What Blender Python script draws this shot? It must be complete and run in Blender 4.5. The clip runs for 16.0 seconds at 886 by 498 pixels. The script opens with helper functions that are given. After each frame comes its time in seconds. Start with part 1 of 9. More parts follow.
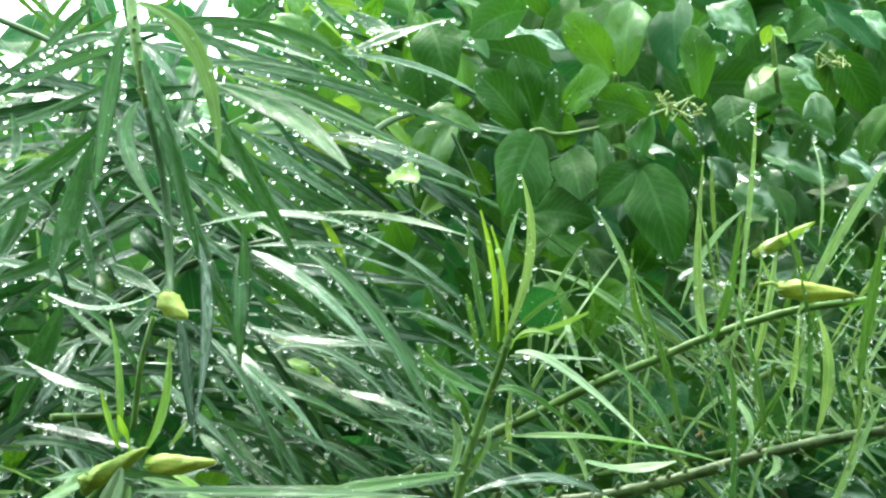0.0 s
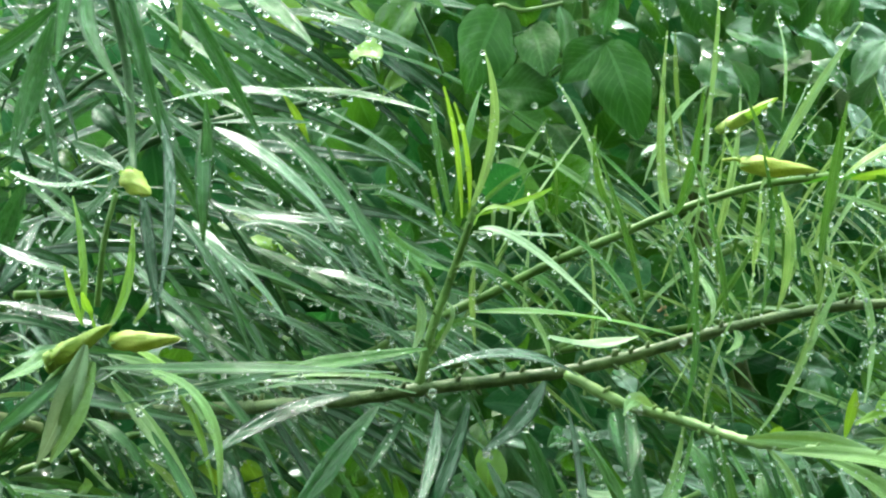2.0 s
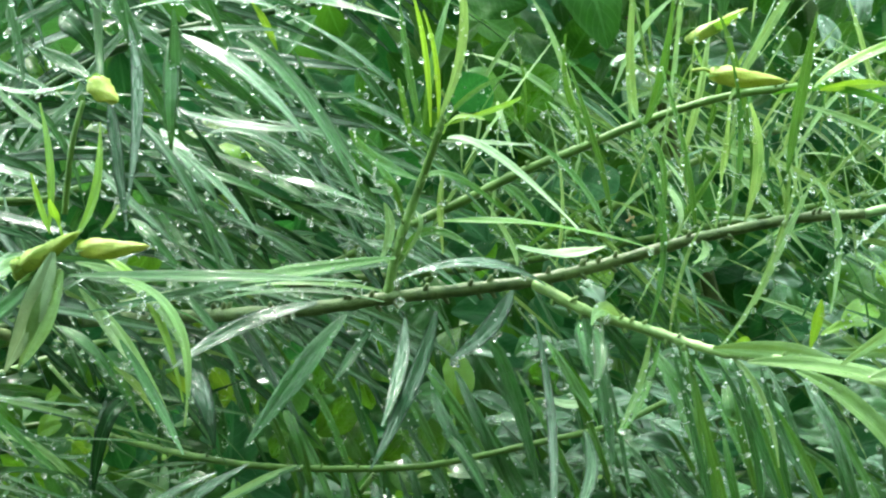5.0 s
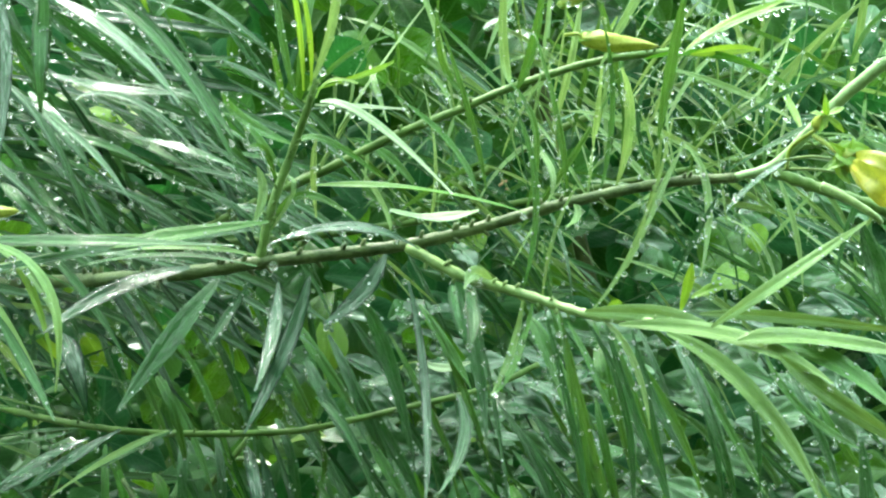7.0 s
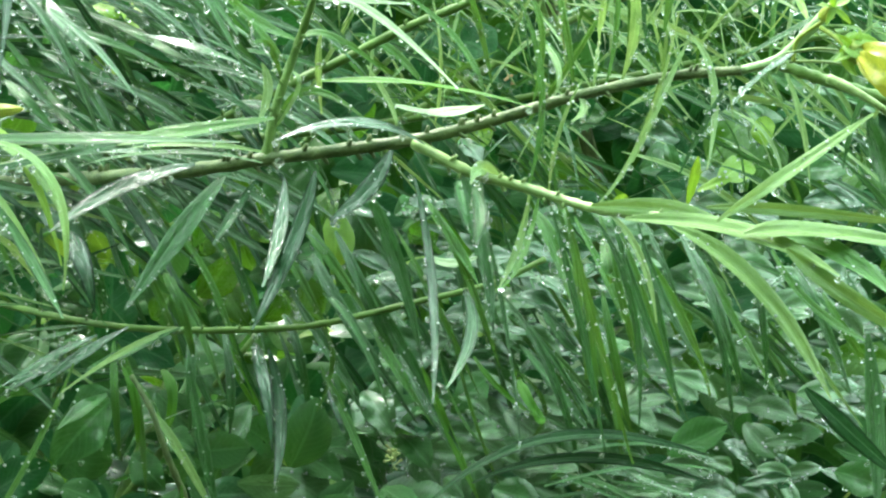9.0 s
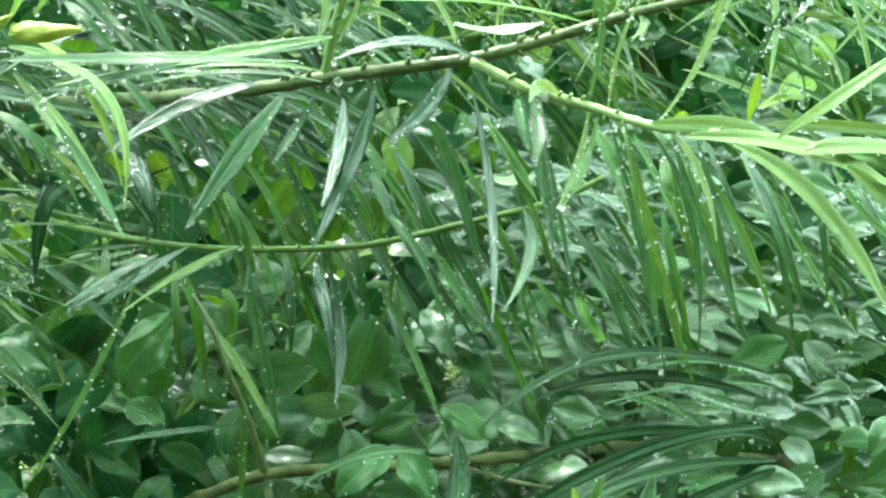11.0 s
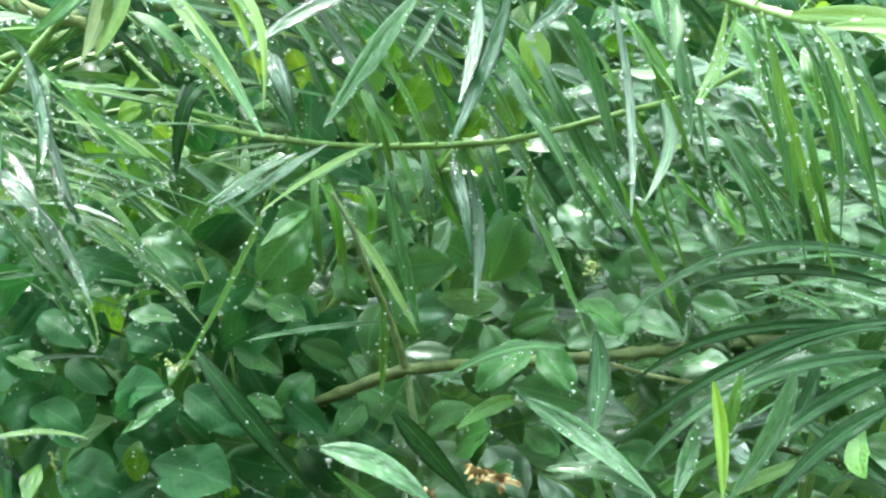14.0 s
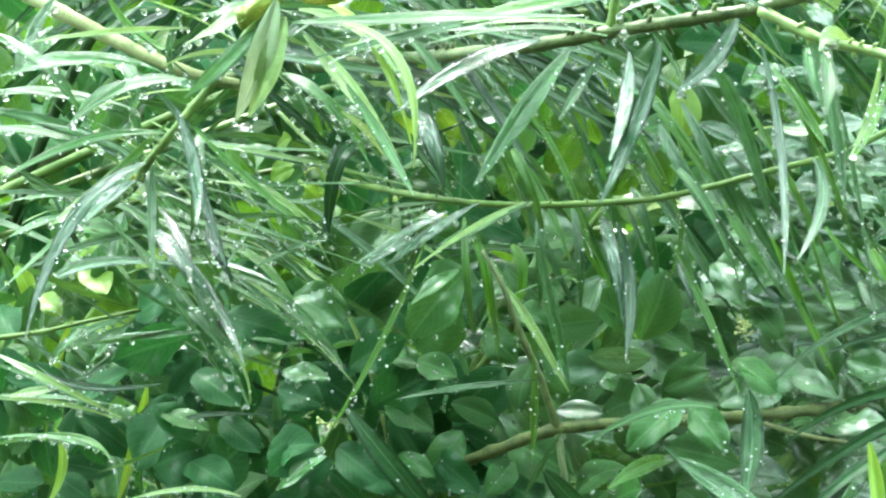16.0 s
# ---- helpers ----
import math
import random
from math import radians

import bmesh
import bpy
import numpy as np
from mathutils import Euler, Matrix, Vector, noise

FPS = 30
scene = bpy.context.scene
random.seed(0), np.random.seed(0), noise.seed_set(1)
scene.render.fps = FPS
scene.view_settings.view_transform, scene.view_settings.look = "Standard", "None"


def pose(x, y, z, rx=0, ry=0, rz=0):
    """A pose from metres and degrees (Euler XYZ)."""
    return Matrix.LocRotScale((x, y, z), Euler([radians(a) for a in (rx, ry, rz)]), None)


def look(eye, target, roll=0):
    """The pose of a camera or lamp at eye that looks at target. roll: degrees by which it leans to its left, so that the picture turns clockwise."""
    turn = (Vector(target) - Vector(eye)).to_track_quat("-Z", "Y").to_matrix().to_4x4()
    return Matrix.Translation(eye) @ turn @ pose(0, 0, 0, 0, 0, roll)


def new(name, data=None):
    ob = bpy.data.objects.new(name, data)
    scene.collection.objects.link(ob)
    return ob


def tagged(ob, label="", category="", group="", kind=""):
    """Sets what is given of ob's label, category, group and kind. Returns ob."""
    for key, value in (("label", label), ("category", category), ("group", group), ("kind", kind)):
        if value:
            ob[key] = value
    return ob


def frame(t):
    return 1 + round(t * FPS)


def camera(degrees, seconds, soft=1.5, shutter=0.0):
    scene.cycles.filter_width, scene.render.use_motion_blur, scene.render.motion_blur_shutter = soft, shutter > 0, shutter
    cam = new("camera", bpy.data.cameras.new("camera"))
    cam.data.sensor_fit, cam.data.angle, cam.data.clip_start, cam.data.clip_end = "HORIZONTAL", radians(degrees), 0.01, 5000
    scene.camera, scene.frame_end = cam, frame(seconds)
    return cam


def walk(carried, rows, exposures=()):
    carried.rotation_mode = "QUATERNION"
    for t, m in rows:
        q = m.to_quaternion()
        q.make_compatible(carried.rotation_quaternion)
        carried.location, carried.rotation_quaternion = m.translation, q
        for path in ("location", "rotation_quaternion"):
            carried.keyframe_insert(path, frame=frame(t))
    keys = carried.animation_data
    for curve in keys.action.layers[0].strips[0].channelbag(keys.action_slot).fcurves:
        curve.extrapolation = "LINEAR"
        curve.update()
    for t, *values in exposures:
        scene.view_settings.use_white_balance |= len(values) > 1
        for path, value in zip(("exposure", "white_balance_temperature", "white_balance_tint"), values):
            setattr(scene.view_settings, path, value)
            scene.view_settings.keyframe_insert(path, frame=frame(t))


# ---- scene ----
EYE = 1.5
cam = camera(24.0, 16.0, 2.25)
ROWS = [
    (0, 93.000, 0.000, -0.000),
    (0.5, 92.234, -0.009, -0.392),
    (1, 91.830, -0.020, -0.737),
    (1.5, 90.728, 0.008, -0.724),
    (2, 89.603, 0.144, -1.002),
    (2.5, 89.195, 0.081, -1.344),
    (3, 88.561, -0.196, -1.321),
    (5.3, 87.082, -0.105, -2.139),
    (5.5, 87.146, -0.223, -3.048),
    (6, 87.107, -0.227, -3.743),
    (6.5, 87.008, -0.274, -4.778),
    (7, 86.128, -0.268, -5.344),
    (7.5, 85.971, -0.223, -5.274),
    (8, 85.885, -0.065, -5.281),
    (8.5, 84.861, 0.006, -5.319),
    (9, 83.250, 0.143, -5.210),
    (9.2, 83.030, 0.046, -5.162),
    (11.3, 80.695, 0.814, -2.835),
    (11.5, 80.503, 0.912, -2.167),
    (12, 80.143, 1.114, -1.719),
    (12.5, 79.858, 1.388, -0.713),
    (13, 78.975, 1.551, 0.069),
    (13.5, 78.334, 1.772, -0.037),
    (14, 78.234, 1.786, 0.011),
    (14.5, 78.398, 1.652, 0.243),
    (15, 78.461, 1.707, 0.943),
    (15.5, 78.890, 1.951, 2.029),
    (16, 79.997, 2.683, 4.050),
]
walk(cam, [(t, pose(0, 0, EYE, rx, ry, rz)) for t, rx, ry, rz in ROWS], [(0.0, 2.16, 6850, 6), (3.0, 2.25, 6850, 5), (6.0, 2.45, 6850, 5), (8.0, 2.45, 6850, 6), (9.0, 2.63, 6800, 9), (12.5, 3.22, 6650, 14), (13.5, 3.38, 6600, 18), (16.0, 3.36, 6500, 20)])

# ---- world, sun and exposure ----
world = bpy.data.worlds.new("overcast_sky")
scene.world = world
world.use_nodes = True
wn, wl = world.node_tree.nodes, world.node_tree.links
wn.clear()
sky = wn.new("ShaderNodeTexSky")
sky.sky_type, sky.sun_disc = "NISHITA", False
sky.sun_elevation, sky.sun_rotation = radians(58), radians(333)
sky.air_density, sky.dust_density, sky.ozone_density = 1.0, 4.0, 1.0
cloud = wn.new("ShaderNodeMix")
cloud.data_type = "RGBA"
cloud.inputs[0].default_value = 0.72
wl.new(sky.outputs[0], cloud.inputs[6])
cloud.inputs[7].default_value = (7.2, 10.4, 9.0, 1)
back = wn.new("ShaderNodeBackground")
back.inputs["Strength"].default_value = 0.16
wl.new(cloud.outputs[2], back.inputs["Color"])
wl.new(back.outputs[0], wn.new("ShaderNodeOutputWorld").inputs[0])

sun_data = bpy.data.lights.new("sun", "SUN")
sun_data.energy, sun_data.angle, sun_data.color = 1.5, radians(10), (1.0, 0.99, 0.96)
sun = new("sun", sun_data)
sun.matrix_world = look((-1.0, 3.2, 5.0), (0, 1.2, 1.4))


# ---- materials ----
def nodes_of(name):
    m = bpy.data.materials.new(name)
    m.use_nodes = True
    nt = m.node_tree
    nt.nodes.clear()
    out = nt.nodes.new("ShaderNodeOutputMaterial")
    return m, nt, out


def ramp(nt, a, b, lo=0.35, hi=0.65):
    r = nt.nodes.new("ShaderNodeValToRGB")
    r.color_ramp.elements[0].position, r.color_ramp.elements[0].color = lo, (*a, 1)
    r.color_ramp.elements[1].position, r.color_ramp.elements[1].color = hi, (*b, 1)
    return r


def noise_node(nt, vec, scale, detail=3.0, rough=0.55):
    n = nt.nodes.new("ShaderNodeTexNoise")
    n.inputs["Scale"].default_value, n.inputs["Detail"].default_value, n.inputs["Roughness"].default_value = scale, detail, rough
    nt.links.new(vec, n.inputs["Vector"])
    return n


def math_node(nt, op, a, b=None, c=None):
    n = nt.nodes.new("ShaderNodeMath")
    n.operation = op
    for k, v in enumerate((a, b, c)):
        if v is None:
            continue
        if isinstance(v, (int, float)):
            n.inputs[k].default_value = v
        else:
            nt.links.new(v, n.inputs[k])
    return n.outputs[0]


def mix_rgb(nt, fac, a, b, mode="MIX"):
    n = nt.nodes.new("ShaderNodeMix")
    n.data_type, n.blend_type = "RGBA", mode
    for k, v in ((0, fac), (6, a), (7, b)):
        if isinstance(v, (int, float)):
            n.inputs[k].default_value = v
        elif isinstance(v, tuple):
            n.inputs[k].default_value = (*v, 1)
        else:
            nt.links.new(v, n.inputs[k])
    return n.outputs[2]


DEPTH = (0.74, 0.86, 0.62)  # how deep and how pure the wet greens are


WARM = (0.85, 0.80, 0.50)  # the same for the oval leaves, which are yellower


def leaf_material(name, dark, light, through_colour, rough=(0.16, 0.42), film=0.35, veins=0.0, glow=0.3, relief=0.35, rib=0.5, along=1.6, gloss=1.42, edge_light=0.0, pools=0.5, dry_shine=0.5, depth=DEPTH, patch=2.2):
    """A wet leaf: mottled green, pale midrib, streaked water film, some light passing through."""
    dark, light, through_colour = (tuple(v * d for v, d in zip(c, k)) for c, k in ((dark, depth), (light, depth), (through_colour, (1.05, 0.88, 0.7))))
    m, nt, out = nodes_of(name)
    uv = nt.nodes.new("ShaderNodeUVMap")
    obj = nt.nodes.new("ShaderNodeTexCoord")
    info = nt.nodes.new("ShaderNodeObjectInfo")
    geo = nt.nodes.new("ShaderNodeNewGeometry")
    sep = nt.nodes.new("ShaderNodeSeparateXYZ")
    nt.links.new(uv.outputs[0], sep.inputs[0])
    shift = nt.nodes.new("ShaderNodeVectorMath")
    shift.operation = "MULTIPLY_ADD"
    one = math_node(nt, "ADD", info.outputs["Random"], geo.outputs["Random Per Island"])
    comb = nt.nodes.new("ShaderNodeCombineXYZ")
    for k in range(3):
        nt.links.new(one, comb.inputs[k])
    nt.links.new(comb.outputs[0], shift.inputs[0])
    shift.inputs[1].default_value = (17.3, 9.1, 23.7)
    nt.links.new(uv.outputs[0], shift.inputs[2])
    stretch = nt.nodes.new("ShaderNodeVectorMath")
    stretch.operation = "MULTIPLY"
    nt.links.new(shift.outputs[0], stretch.inputs[0])
    stretch.inputs[1].default_value = (3.0, 3.0 * along, 1.0)
    blotch = noise_node(nt, obj.outputs["Object"], 38.0, 3.0)
    streak = noise_node(nt, stretch.outputs[0], patch, 5.0, 0.66)
    fine = noise_node(nt, obj.outputs["Object"], 420.0, 2.0)
    base = ramp(nt, dark, light, 0.3, 0.72)
    speck = noise_node(nt, obj.outputs["Object"], 150.0, 3.0)
    mottle = math_node(nt, "ADD", math_node(nt, "MULTIPLY", blotch.outputs[0], 0.45), math_node(nt, "MULTIPLY", speck.outputs[0], 0.35))
    mottle = math_node(nt, "ADD", mottle, math_node(nt, "MULTIPLY", math_node(nt, "SUBTRACT", fine.outputs[0], 0.5), 0.3))
    tone = math_node(nt, "ADD", mottle, math_node(nt, "MULTIPLY", one, 0.17))
    nt.links.new(tone, base.inputs[0])
    across = math_node(nt, "ABSOLUTE", math_node(nt, "SUBTRACT", sep.outputs[0], 0.5))
    line = math_node(nt, "LESS_THAN", across, 0.035)
    pale = tuple(min(1.0, c * 1.5 + 0.03) for c in light)
    col = mix_rgb(nt, math_node(nt, "MULTIPLY", line, rib), base.outputs[0], pale)
    # edges painted: paler for gloss on the rim, darker for shade where it curls
    if edge_light:
        edge = tuple(c * 0.45 for c in dark) if edge_light < 0 else pale
        col = mix_rgb(nt, math_node(nt, "MULTIPLY", math_node(nt, "GREATER_THAN", across, 0.36 if edge_light < 0 else 0.42), abs(edge_light)), col, edge)
    height = math_node(nt, "ADD", streak.outputs[0], math_node(nt, "MULTIPLY", speck.outputs[0], 0.5))
    if veins:
        v = math_node(nt, "SINE", math_node(nt, "MULTIPLY_ADD", sep.outputs[1], 62.0, math_node(nt, "MULTIPLY", across, -40.0)))
        v = math_node(nt, "GREATER_THAN", v, 0.86)
        col = mix_rgb(nt, math_node(nt, "MULTIPLY", v, veins), col, pale)
        height = math_node(nt, "ADD", height, math_node(nt, "MULTIPLY", v, -0.12))
    spots = math_node(nt, "GREATER_THAN", fine.outputs[0], 0.7)
    col = mix_rgb(nt, math_node(nt, "MULTIPLY", spots, 0.14), col, tuple(c * 0.5 for c in dark))
    r = ramp(nt, (rough[0],) * 3, (rough[1],) * 3, pools - 0.025, pools + 0.025)
    nt.links.new(streak.outputs[0], r.inputs[0])
    bump = nt.nodes.new("ShaderNodeBump")
    bump.inputs["Strength"].default_value, bump.inputs["Distance"].default_value = relief, 0.0022
    nt.links.new(height, bump.inputs["Height"])
    p = nt.nodes.new("ShaderNodeBsdfPrincipled")
    nt.links.new(col, p.inputs["Base Color"])
    nt.links.new(r.outputs[0], p.inputs["Roughness"])
    p.inputs["Specular IOR Level"].default_value = dry_shine
    nt.links.new(bump.outputs[0], p.inputs["Normal"])
    p.inputs["Coat Roughness"].default_value, p.inputs["Coat IOR"].default_value = 0.04, gloss
    wetness = ramp(nt, (film,) * 3, (film * 0.15,) * 3, pools - 0.04, pools + 0.04)
    shed = math_node(nt, "MULTIPLY", math_node(nt, "GREATER_THAN", across, 0.4), 0.3 if edge_light < 0 else 0.0)
    nt.links.new(math_node(nt, "ADD", streak.outputs[0], shed), wetness.inputs[0])
    nt.links.new(wetness.outputs[0], p.inputs["Coat Weight"])
    nt.links.new(bump.outputs[0], p.inputs["Coat Normal"])
    tr = nt.nodes.new("ShaderNodeBsdfTranslucent")
    nt.links.new(mix_rgb(nt, 0.55, col, through_colour), tr.inputs["Color"])
    mx = nt.nodes.new("ShaderNodeMixShader")
    mx.inputs[0].default_value = glow
    nt.links.new(p.outputs[0], mx.inputs[1])
    nt.links.new(tr.outputs[0], mx.inputs[2])
    nt.links.new(mx.outputs[0], out.inputs[0])
    return m


def skin_material(name, a, b, rough=0.4, scale=90.0, film=0.12, relief=0.4, shine=0.5, glow=0.0):
    m, nt, out = nodes_of(name)
    obj = nt.nodes.new("ShaderNodeTexCoord")
    n1 = noise_node(nt, obj.outputs["Object"], scale, 4.0)
    n2 = noise_node(nt, obj.outputs["Object"], scale * 7, 2.0)
    r = ramp(nt, a, b, 0.32, 0.68)
    nt.links.new(n1.outputs[0], r.inputs[0])
    col = mix_rgb(nt, math_node(nt, "MULTIPLY", math_node(nt, "GREATER_THAN", n2.outputs[0], 0.62), 0.35), r.outputs[0], tuple(c * 0.45 for c in a))
    bump = nt.nodes.new("ShaderNodeBump")
    bump.inputs["Strength"].default_value, bump.inputs["Distance"].default_value = relief, 0.001
    nt.links.new(n2.outputs[0], bump.inputs["Height"])
    p = nt.nodes.new("ShaderNodeBsdfPrincipled")
    nt.links.new(col, p.inputs["Base Color"])
    p.inputs["Roughness"].default_value = rough
    p.inputs["Specular IOR Level"].default_value = shine
    p.inputs["Coat Weight"].default_value, p.inputs["Coat Roughness"].default_value = film, 0.15
    nt.links.new(bump.outputs[0], p.inputs["Normal"])
    tr = nt.nodes.new("ShaderNodeBsdfTranslucent")
    nt.links.new(col, tr.inputs["Color"])
    mx = nt.nodes.new("ShaderNodeMixShader")
    mx.inputs[0].default_value = glow
    nt.links.new(p.outputs[0], mx.inputs[1])
    nt.links.new(tr.outputs[0], mx.inputs[2])
    nt.links.new(mx.outputs[0], out.inputs[0])
    return m


MAT = {
    "d": leaf_material("leaf_dark", (0.014, 0.066, 0.026), (0.034, 0.120, 0.042), (0.055, 0.220, 0.035), (0.10, 0.45), 1.0, glow=0.2, relief=0.6, gloss=1.6, edge_light=0.5, dry_shine=0.3, pools=0.49),
    "d2": leaf_material("leaf_deep_green", (0.010, 0.046, 0.020), (0.022, 0.080, 0.032), (0.03, 0.12, 0.025), (0.25, 0.55), 0.5, glow=0.14, relief=0.5, rib=0.9, gloss=1.45, edge_light=-0.7, dry_shine=0.12, pools=0.46),
    "m": leaf_material("leaf_green", (0.030, 0.110, 0.022), (0.062, 0.178, 0.036), (0.11, 0.25, 0.035), (0.16, 0.5), 0.7, glow=0.27, relief=0.5, gloss=1.5, edge_light=0.45, dry_shine=0.25, pools=0.46),
    "p": leaf_material("leaf_pale_wet", (0.115, 0.212, 0.076), (0.215, 0.332, 0.130), (0.23, 0.41, 0.10), (0.2, 0.5), 0.75, glow=0.3, relief=0.4, gloss=1.45, edge_light=0.25, dry_shine=0.3, depth=(0.86, 0.95, 0.85)),
    "g": leaf_material("leaf_glossy_wet", (0.010, 0.050, 0.028), (0.024, 0.086, 0.046), (0.04, 0.15, 0.04), (0.05, 0.6), 1.0, glow=0.12, relief=0.5, along=1.1, gloss=1.78, pools=0.515, dry_shine=0.12, edge_light=-0.75),
    "b": leaf_material("leaf_young_or_lit", (0.10, 0.23, 0.018), (0.19, 0.34, 0.035), (0.22, 0.42, 0.03), (0.28, 0.5), 0.25, glow=0.36, depth=(0.9, 0.95, 0.9)),
    "b2": leaf_material("leaf_fresh_green", (0.040, 0.150, 0.020), (0.080, 0.225, 0.034), (0.14, 0.42, 0.025), (0.3, 0.5), 0.12, glow=0.42, dry_shine=0.25),
    # colour of faded leaves, and of leaves painted pale to stand for glare
    "w": leaf_material("leaf_withered_and_glare", (0.26, 0.38, 0.21), (0.42, 0.54, 0.35), (0.36, 0.52, 0.28), (0.3, 0.5), 0.4, glow=0.2, relief=0.5, dry_shine=0.3, depth=(1.0, 1.0, 1.0)),
    # wet leaf whose silvery sky sheen is partly put into its pale base colour
    "w2": leaf_material("leaf_pale_sheen", (0.040, 0.118, 0.066), (0.105, 0.215, 0.128), (0.11, 0.26, 0.12), (0.08, 0.32), 1.0, glow=0.15, relief=0.45, along=1.1, gloss=1.5, edge_light=-0.75, pools=0.53),
    "s": leaf_material("leaf_sage_wet", (0.026, 0.096, 0.040), (0.060, 0.158, 0.064), (0.09, 0.27, 0.06), (0.12, 0.5), 0.8, glow=0.22, relief=0.5, along=1.3, gloss=1.42, edge_light=-0.75, dry_shine=0.2, pools=0.46),
    "Bd": leaf_material("broad_leaf_dark", (0.013, 0.066, 0.030), (0.030, 0.108, 0.044), (0.03, 0.20, 0.03), (0.12, 0.6), 0.5, 0.2, 0.3, 0.5, along=0.8, gloss=1.5, edge_light=0.15, dry_shine=0.12, pools=0.40, depth=(0.58, 0.86, 0.64), patch=1.1),
    "Bm": leaf_material("broad_leaf_green", (0.022, 0.086, 0.032), (0.054, 0.150, 0.056), (0.08, 0.29, 0.045), (0.12, 0.6), 0.7, 0.2, 0.28, 0.5, along=0.8, gloss=1.55, edge_light=0.15, dry_shine=0.12, pools=0.43, patch=1.1),
    "Bo": leaf_material("broad_leaf_olive_dark", (0.010, 0.060, 0.011), (0.025, 0.108, 0.019), (0.05, 0.23, 0.02), (0.3, 0.6), 0.2, 0.26, 0.24, 0.6, along=0.8, gloss=1.45, edge_light=0.2, dry_shine=0.14, pools=0.43, depth=WARM, patch=1.4),
    "Bo2": leaf_material("broad_leaf_olive_green", (0.018, 0.092, 0.012), (0.043, 0.155, 0.022), (0.09, 0.32, 0.025), (0.3, 0.6), 0.3, 0.26, 0.28, 0.6, along=0.8, gloss=1.45, edge_light=0.2, dry_shine=0.2, pools=0.43, depth=WARM, patch=1.4),
    "Bb2": leaf_material("broad_leaf_fresh", (0.036, 0.140, 0.018), (0.070, 0.210, 0.030), (0.10, 0.31, 0.018), (0.25, 0.5), 0.4, 0.25, 0.32, 0.4, along=0.8, depth=WARM, patch=1.2),
    "Bp": leaf_material("broad_leaf_wet", (0.026, 0.096, 0.040), (0.066, 0.175, 0.066), (0.10, 0.28, 0.05), (0.06, 0.5), 1.0, 0.2, 0.2, 0.3, along=0.8, gloss=1.8, pools=0.48, dry_shine=0.15, patch=1.2),
    "Bw2": leaf_material("broad_leaf_glossy", (0.016, 0.070, 0.040), (0.042, 0.125, 0.064), (0.07, 0.22, 0.05), (0.05, 0.5), 1.0, 0.15, 0.15, 0.25, along=0.8, gloss=1.95, pools=0.53, dry_shine=0.15, patch=1.5),
    "o": leaf_material("leaf_olive_sage", (0.080, 0.165, 0.040), (0.140, 0.235, 0.072), (0.16, 0.30, 0.05), (0.25, 0.55), 0.45, glow=0.28, relief=0.35, gloss=1.42, edge_light=0.2, dry_shine=0.25, depth=(0.86, 0.92, 0.8)),
    "Bs": leaf_material("broad_leaf_sage", (0.050, 0.130, 0.066), (0.110, 0.225, 0.118), (0.12, 0.28, 0.08), (0.06, 0.5), 1.0, 0.2, 0.22, 0.3, along=0.8, gloss=1.9, pools=0.52, dry_shine=0.2, patch=1.4),
}
MAT["Bb"], MAT["Bw"] = MAT["b"], MAT["w"]
STEM = skin_material("green_stem", (0.050, 0.110, 0.018), (0.105, 0.19, 0.040), 0.5, film=0.05, shine=0.3)
STEM_DARK = skin_material("dark_stem", (0.016, 0.050, 0.014), (0.036, 0.090, 0.024), 0.5, film=0.05, shine=0.25)
STEM_PALE = skin_material("pale_stem", (0.095, 0.170, 0.042), (0.190, 0.285, 0.088), 0.42, film=0.06, shine=0.4)
SAGE_STEM = skin_material("sage_stem", (0.19, 0.31, 0.12), (0.28, 0.40, 0.19), 0.45, film=0.08)
OLIVE = skin_material("olive_stem", (0.036, 0.064, 0.018), (0.100, 0.138, 0.048), 0.5, 110.0, film=0.06, relief=0.7, shine=0.3)
BARK = skin_material("wet_bark", (0.026, 0.046, 0.012), (0.105, 0.128, 0.042), 0.6, 95.0, 0.05, relief=0.8, shine=0.2)
TAN = skin_material("tan_bark", (0.16, 0.19, 0.08), (0.28, 0.30, 0.15), 0.6, 60.0, 0.03, shine=0.2)
YELLOW = skin_material("yellow_petal", (0.25, 0.31, 0.035), (0.44, 0.47, 0.085), 0.5, 90.0, 0.1, glow=0.3)
LIME = skin_material("lime_bud", (0.17, 0.26, 0.025), (0.36, 0.42, 0.07), 0.5, 90.0, 0.1, glow=0.3)
GOLD = skin_material("gold_petal", (0.19, 0.20, 0.016), (0.38, 0.37, 0.035), 0.5, 50.0, 0.1, glow=0.35)
CREAM = skin_material("cream_flower", (0.20, 0.26, 0.06), (0.34, 0.38, 0.14), 0.5, 80.0)
RUST = skin_material("withered_flower", (0.24, 0.14, 0.05), (0.42, 0.28, 0.13), 0.6, 120.0)
SOIL = skin_material("damp_soil", (0.012, 0.02, 0.008), (0.03, 0.04, 0.016), 0.95, 9.0, 0.0, shine=0.0)
PLASTER = skin_material("grey_plaster", (0.15, 0.175, 0.145), (0.21, 0.235, 0.195), 0.8, 3.0, 0.0, shine=0.2)

WATER, wt, wout = nodes_of("rain_water")
glass = wt.nodes.new("ShaderNodeBsdfGlass")
glass.inputs["IOR"].default_value, glass.inputs["Roughness"].default_value = 1.36, 0.2
wt.links.new(glass.outputs[0], wout.inputs[0])
BEADS, bt, bout = nodes_of("whitened_water_beads")
bead_glass = bt.nodes.new("ShaderNodeBsdfGlass")
bead_glass.inputs["IOR"].default_value, bead_glass.inputs["Roughness"].default_value = 1.5, 0.06
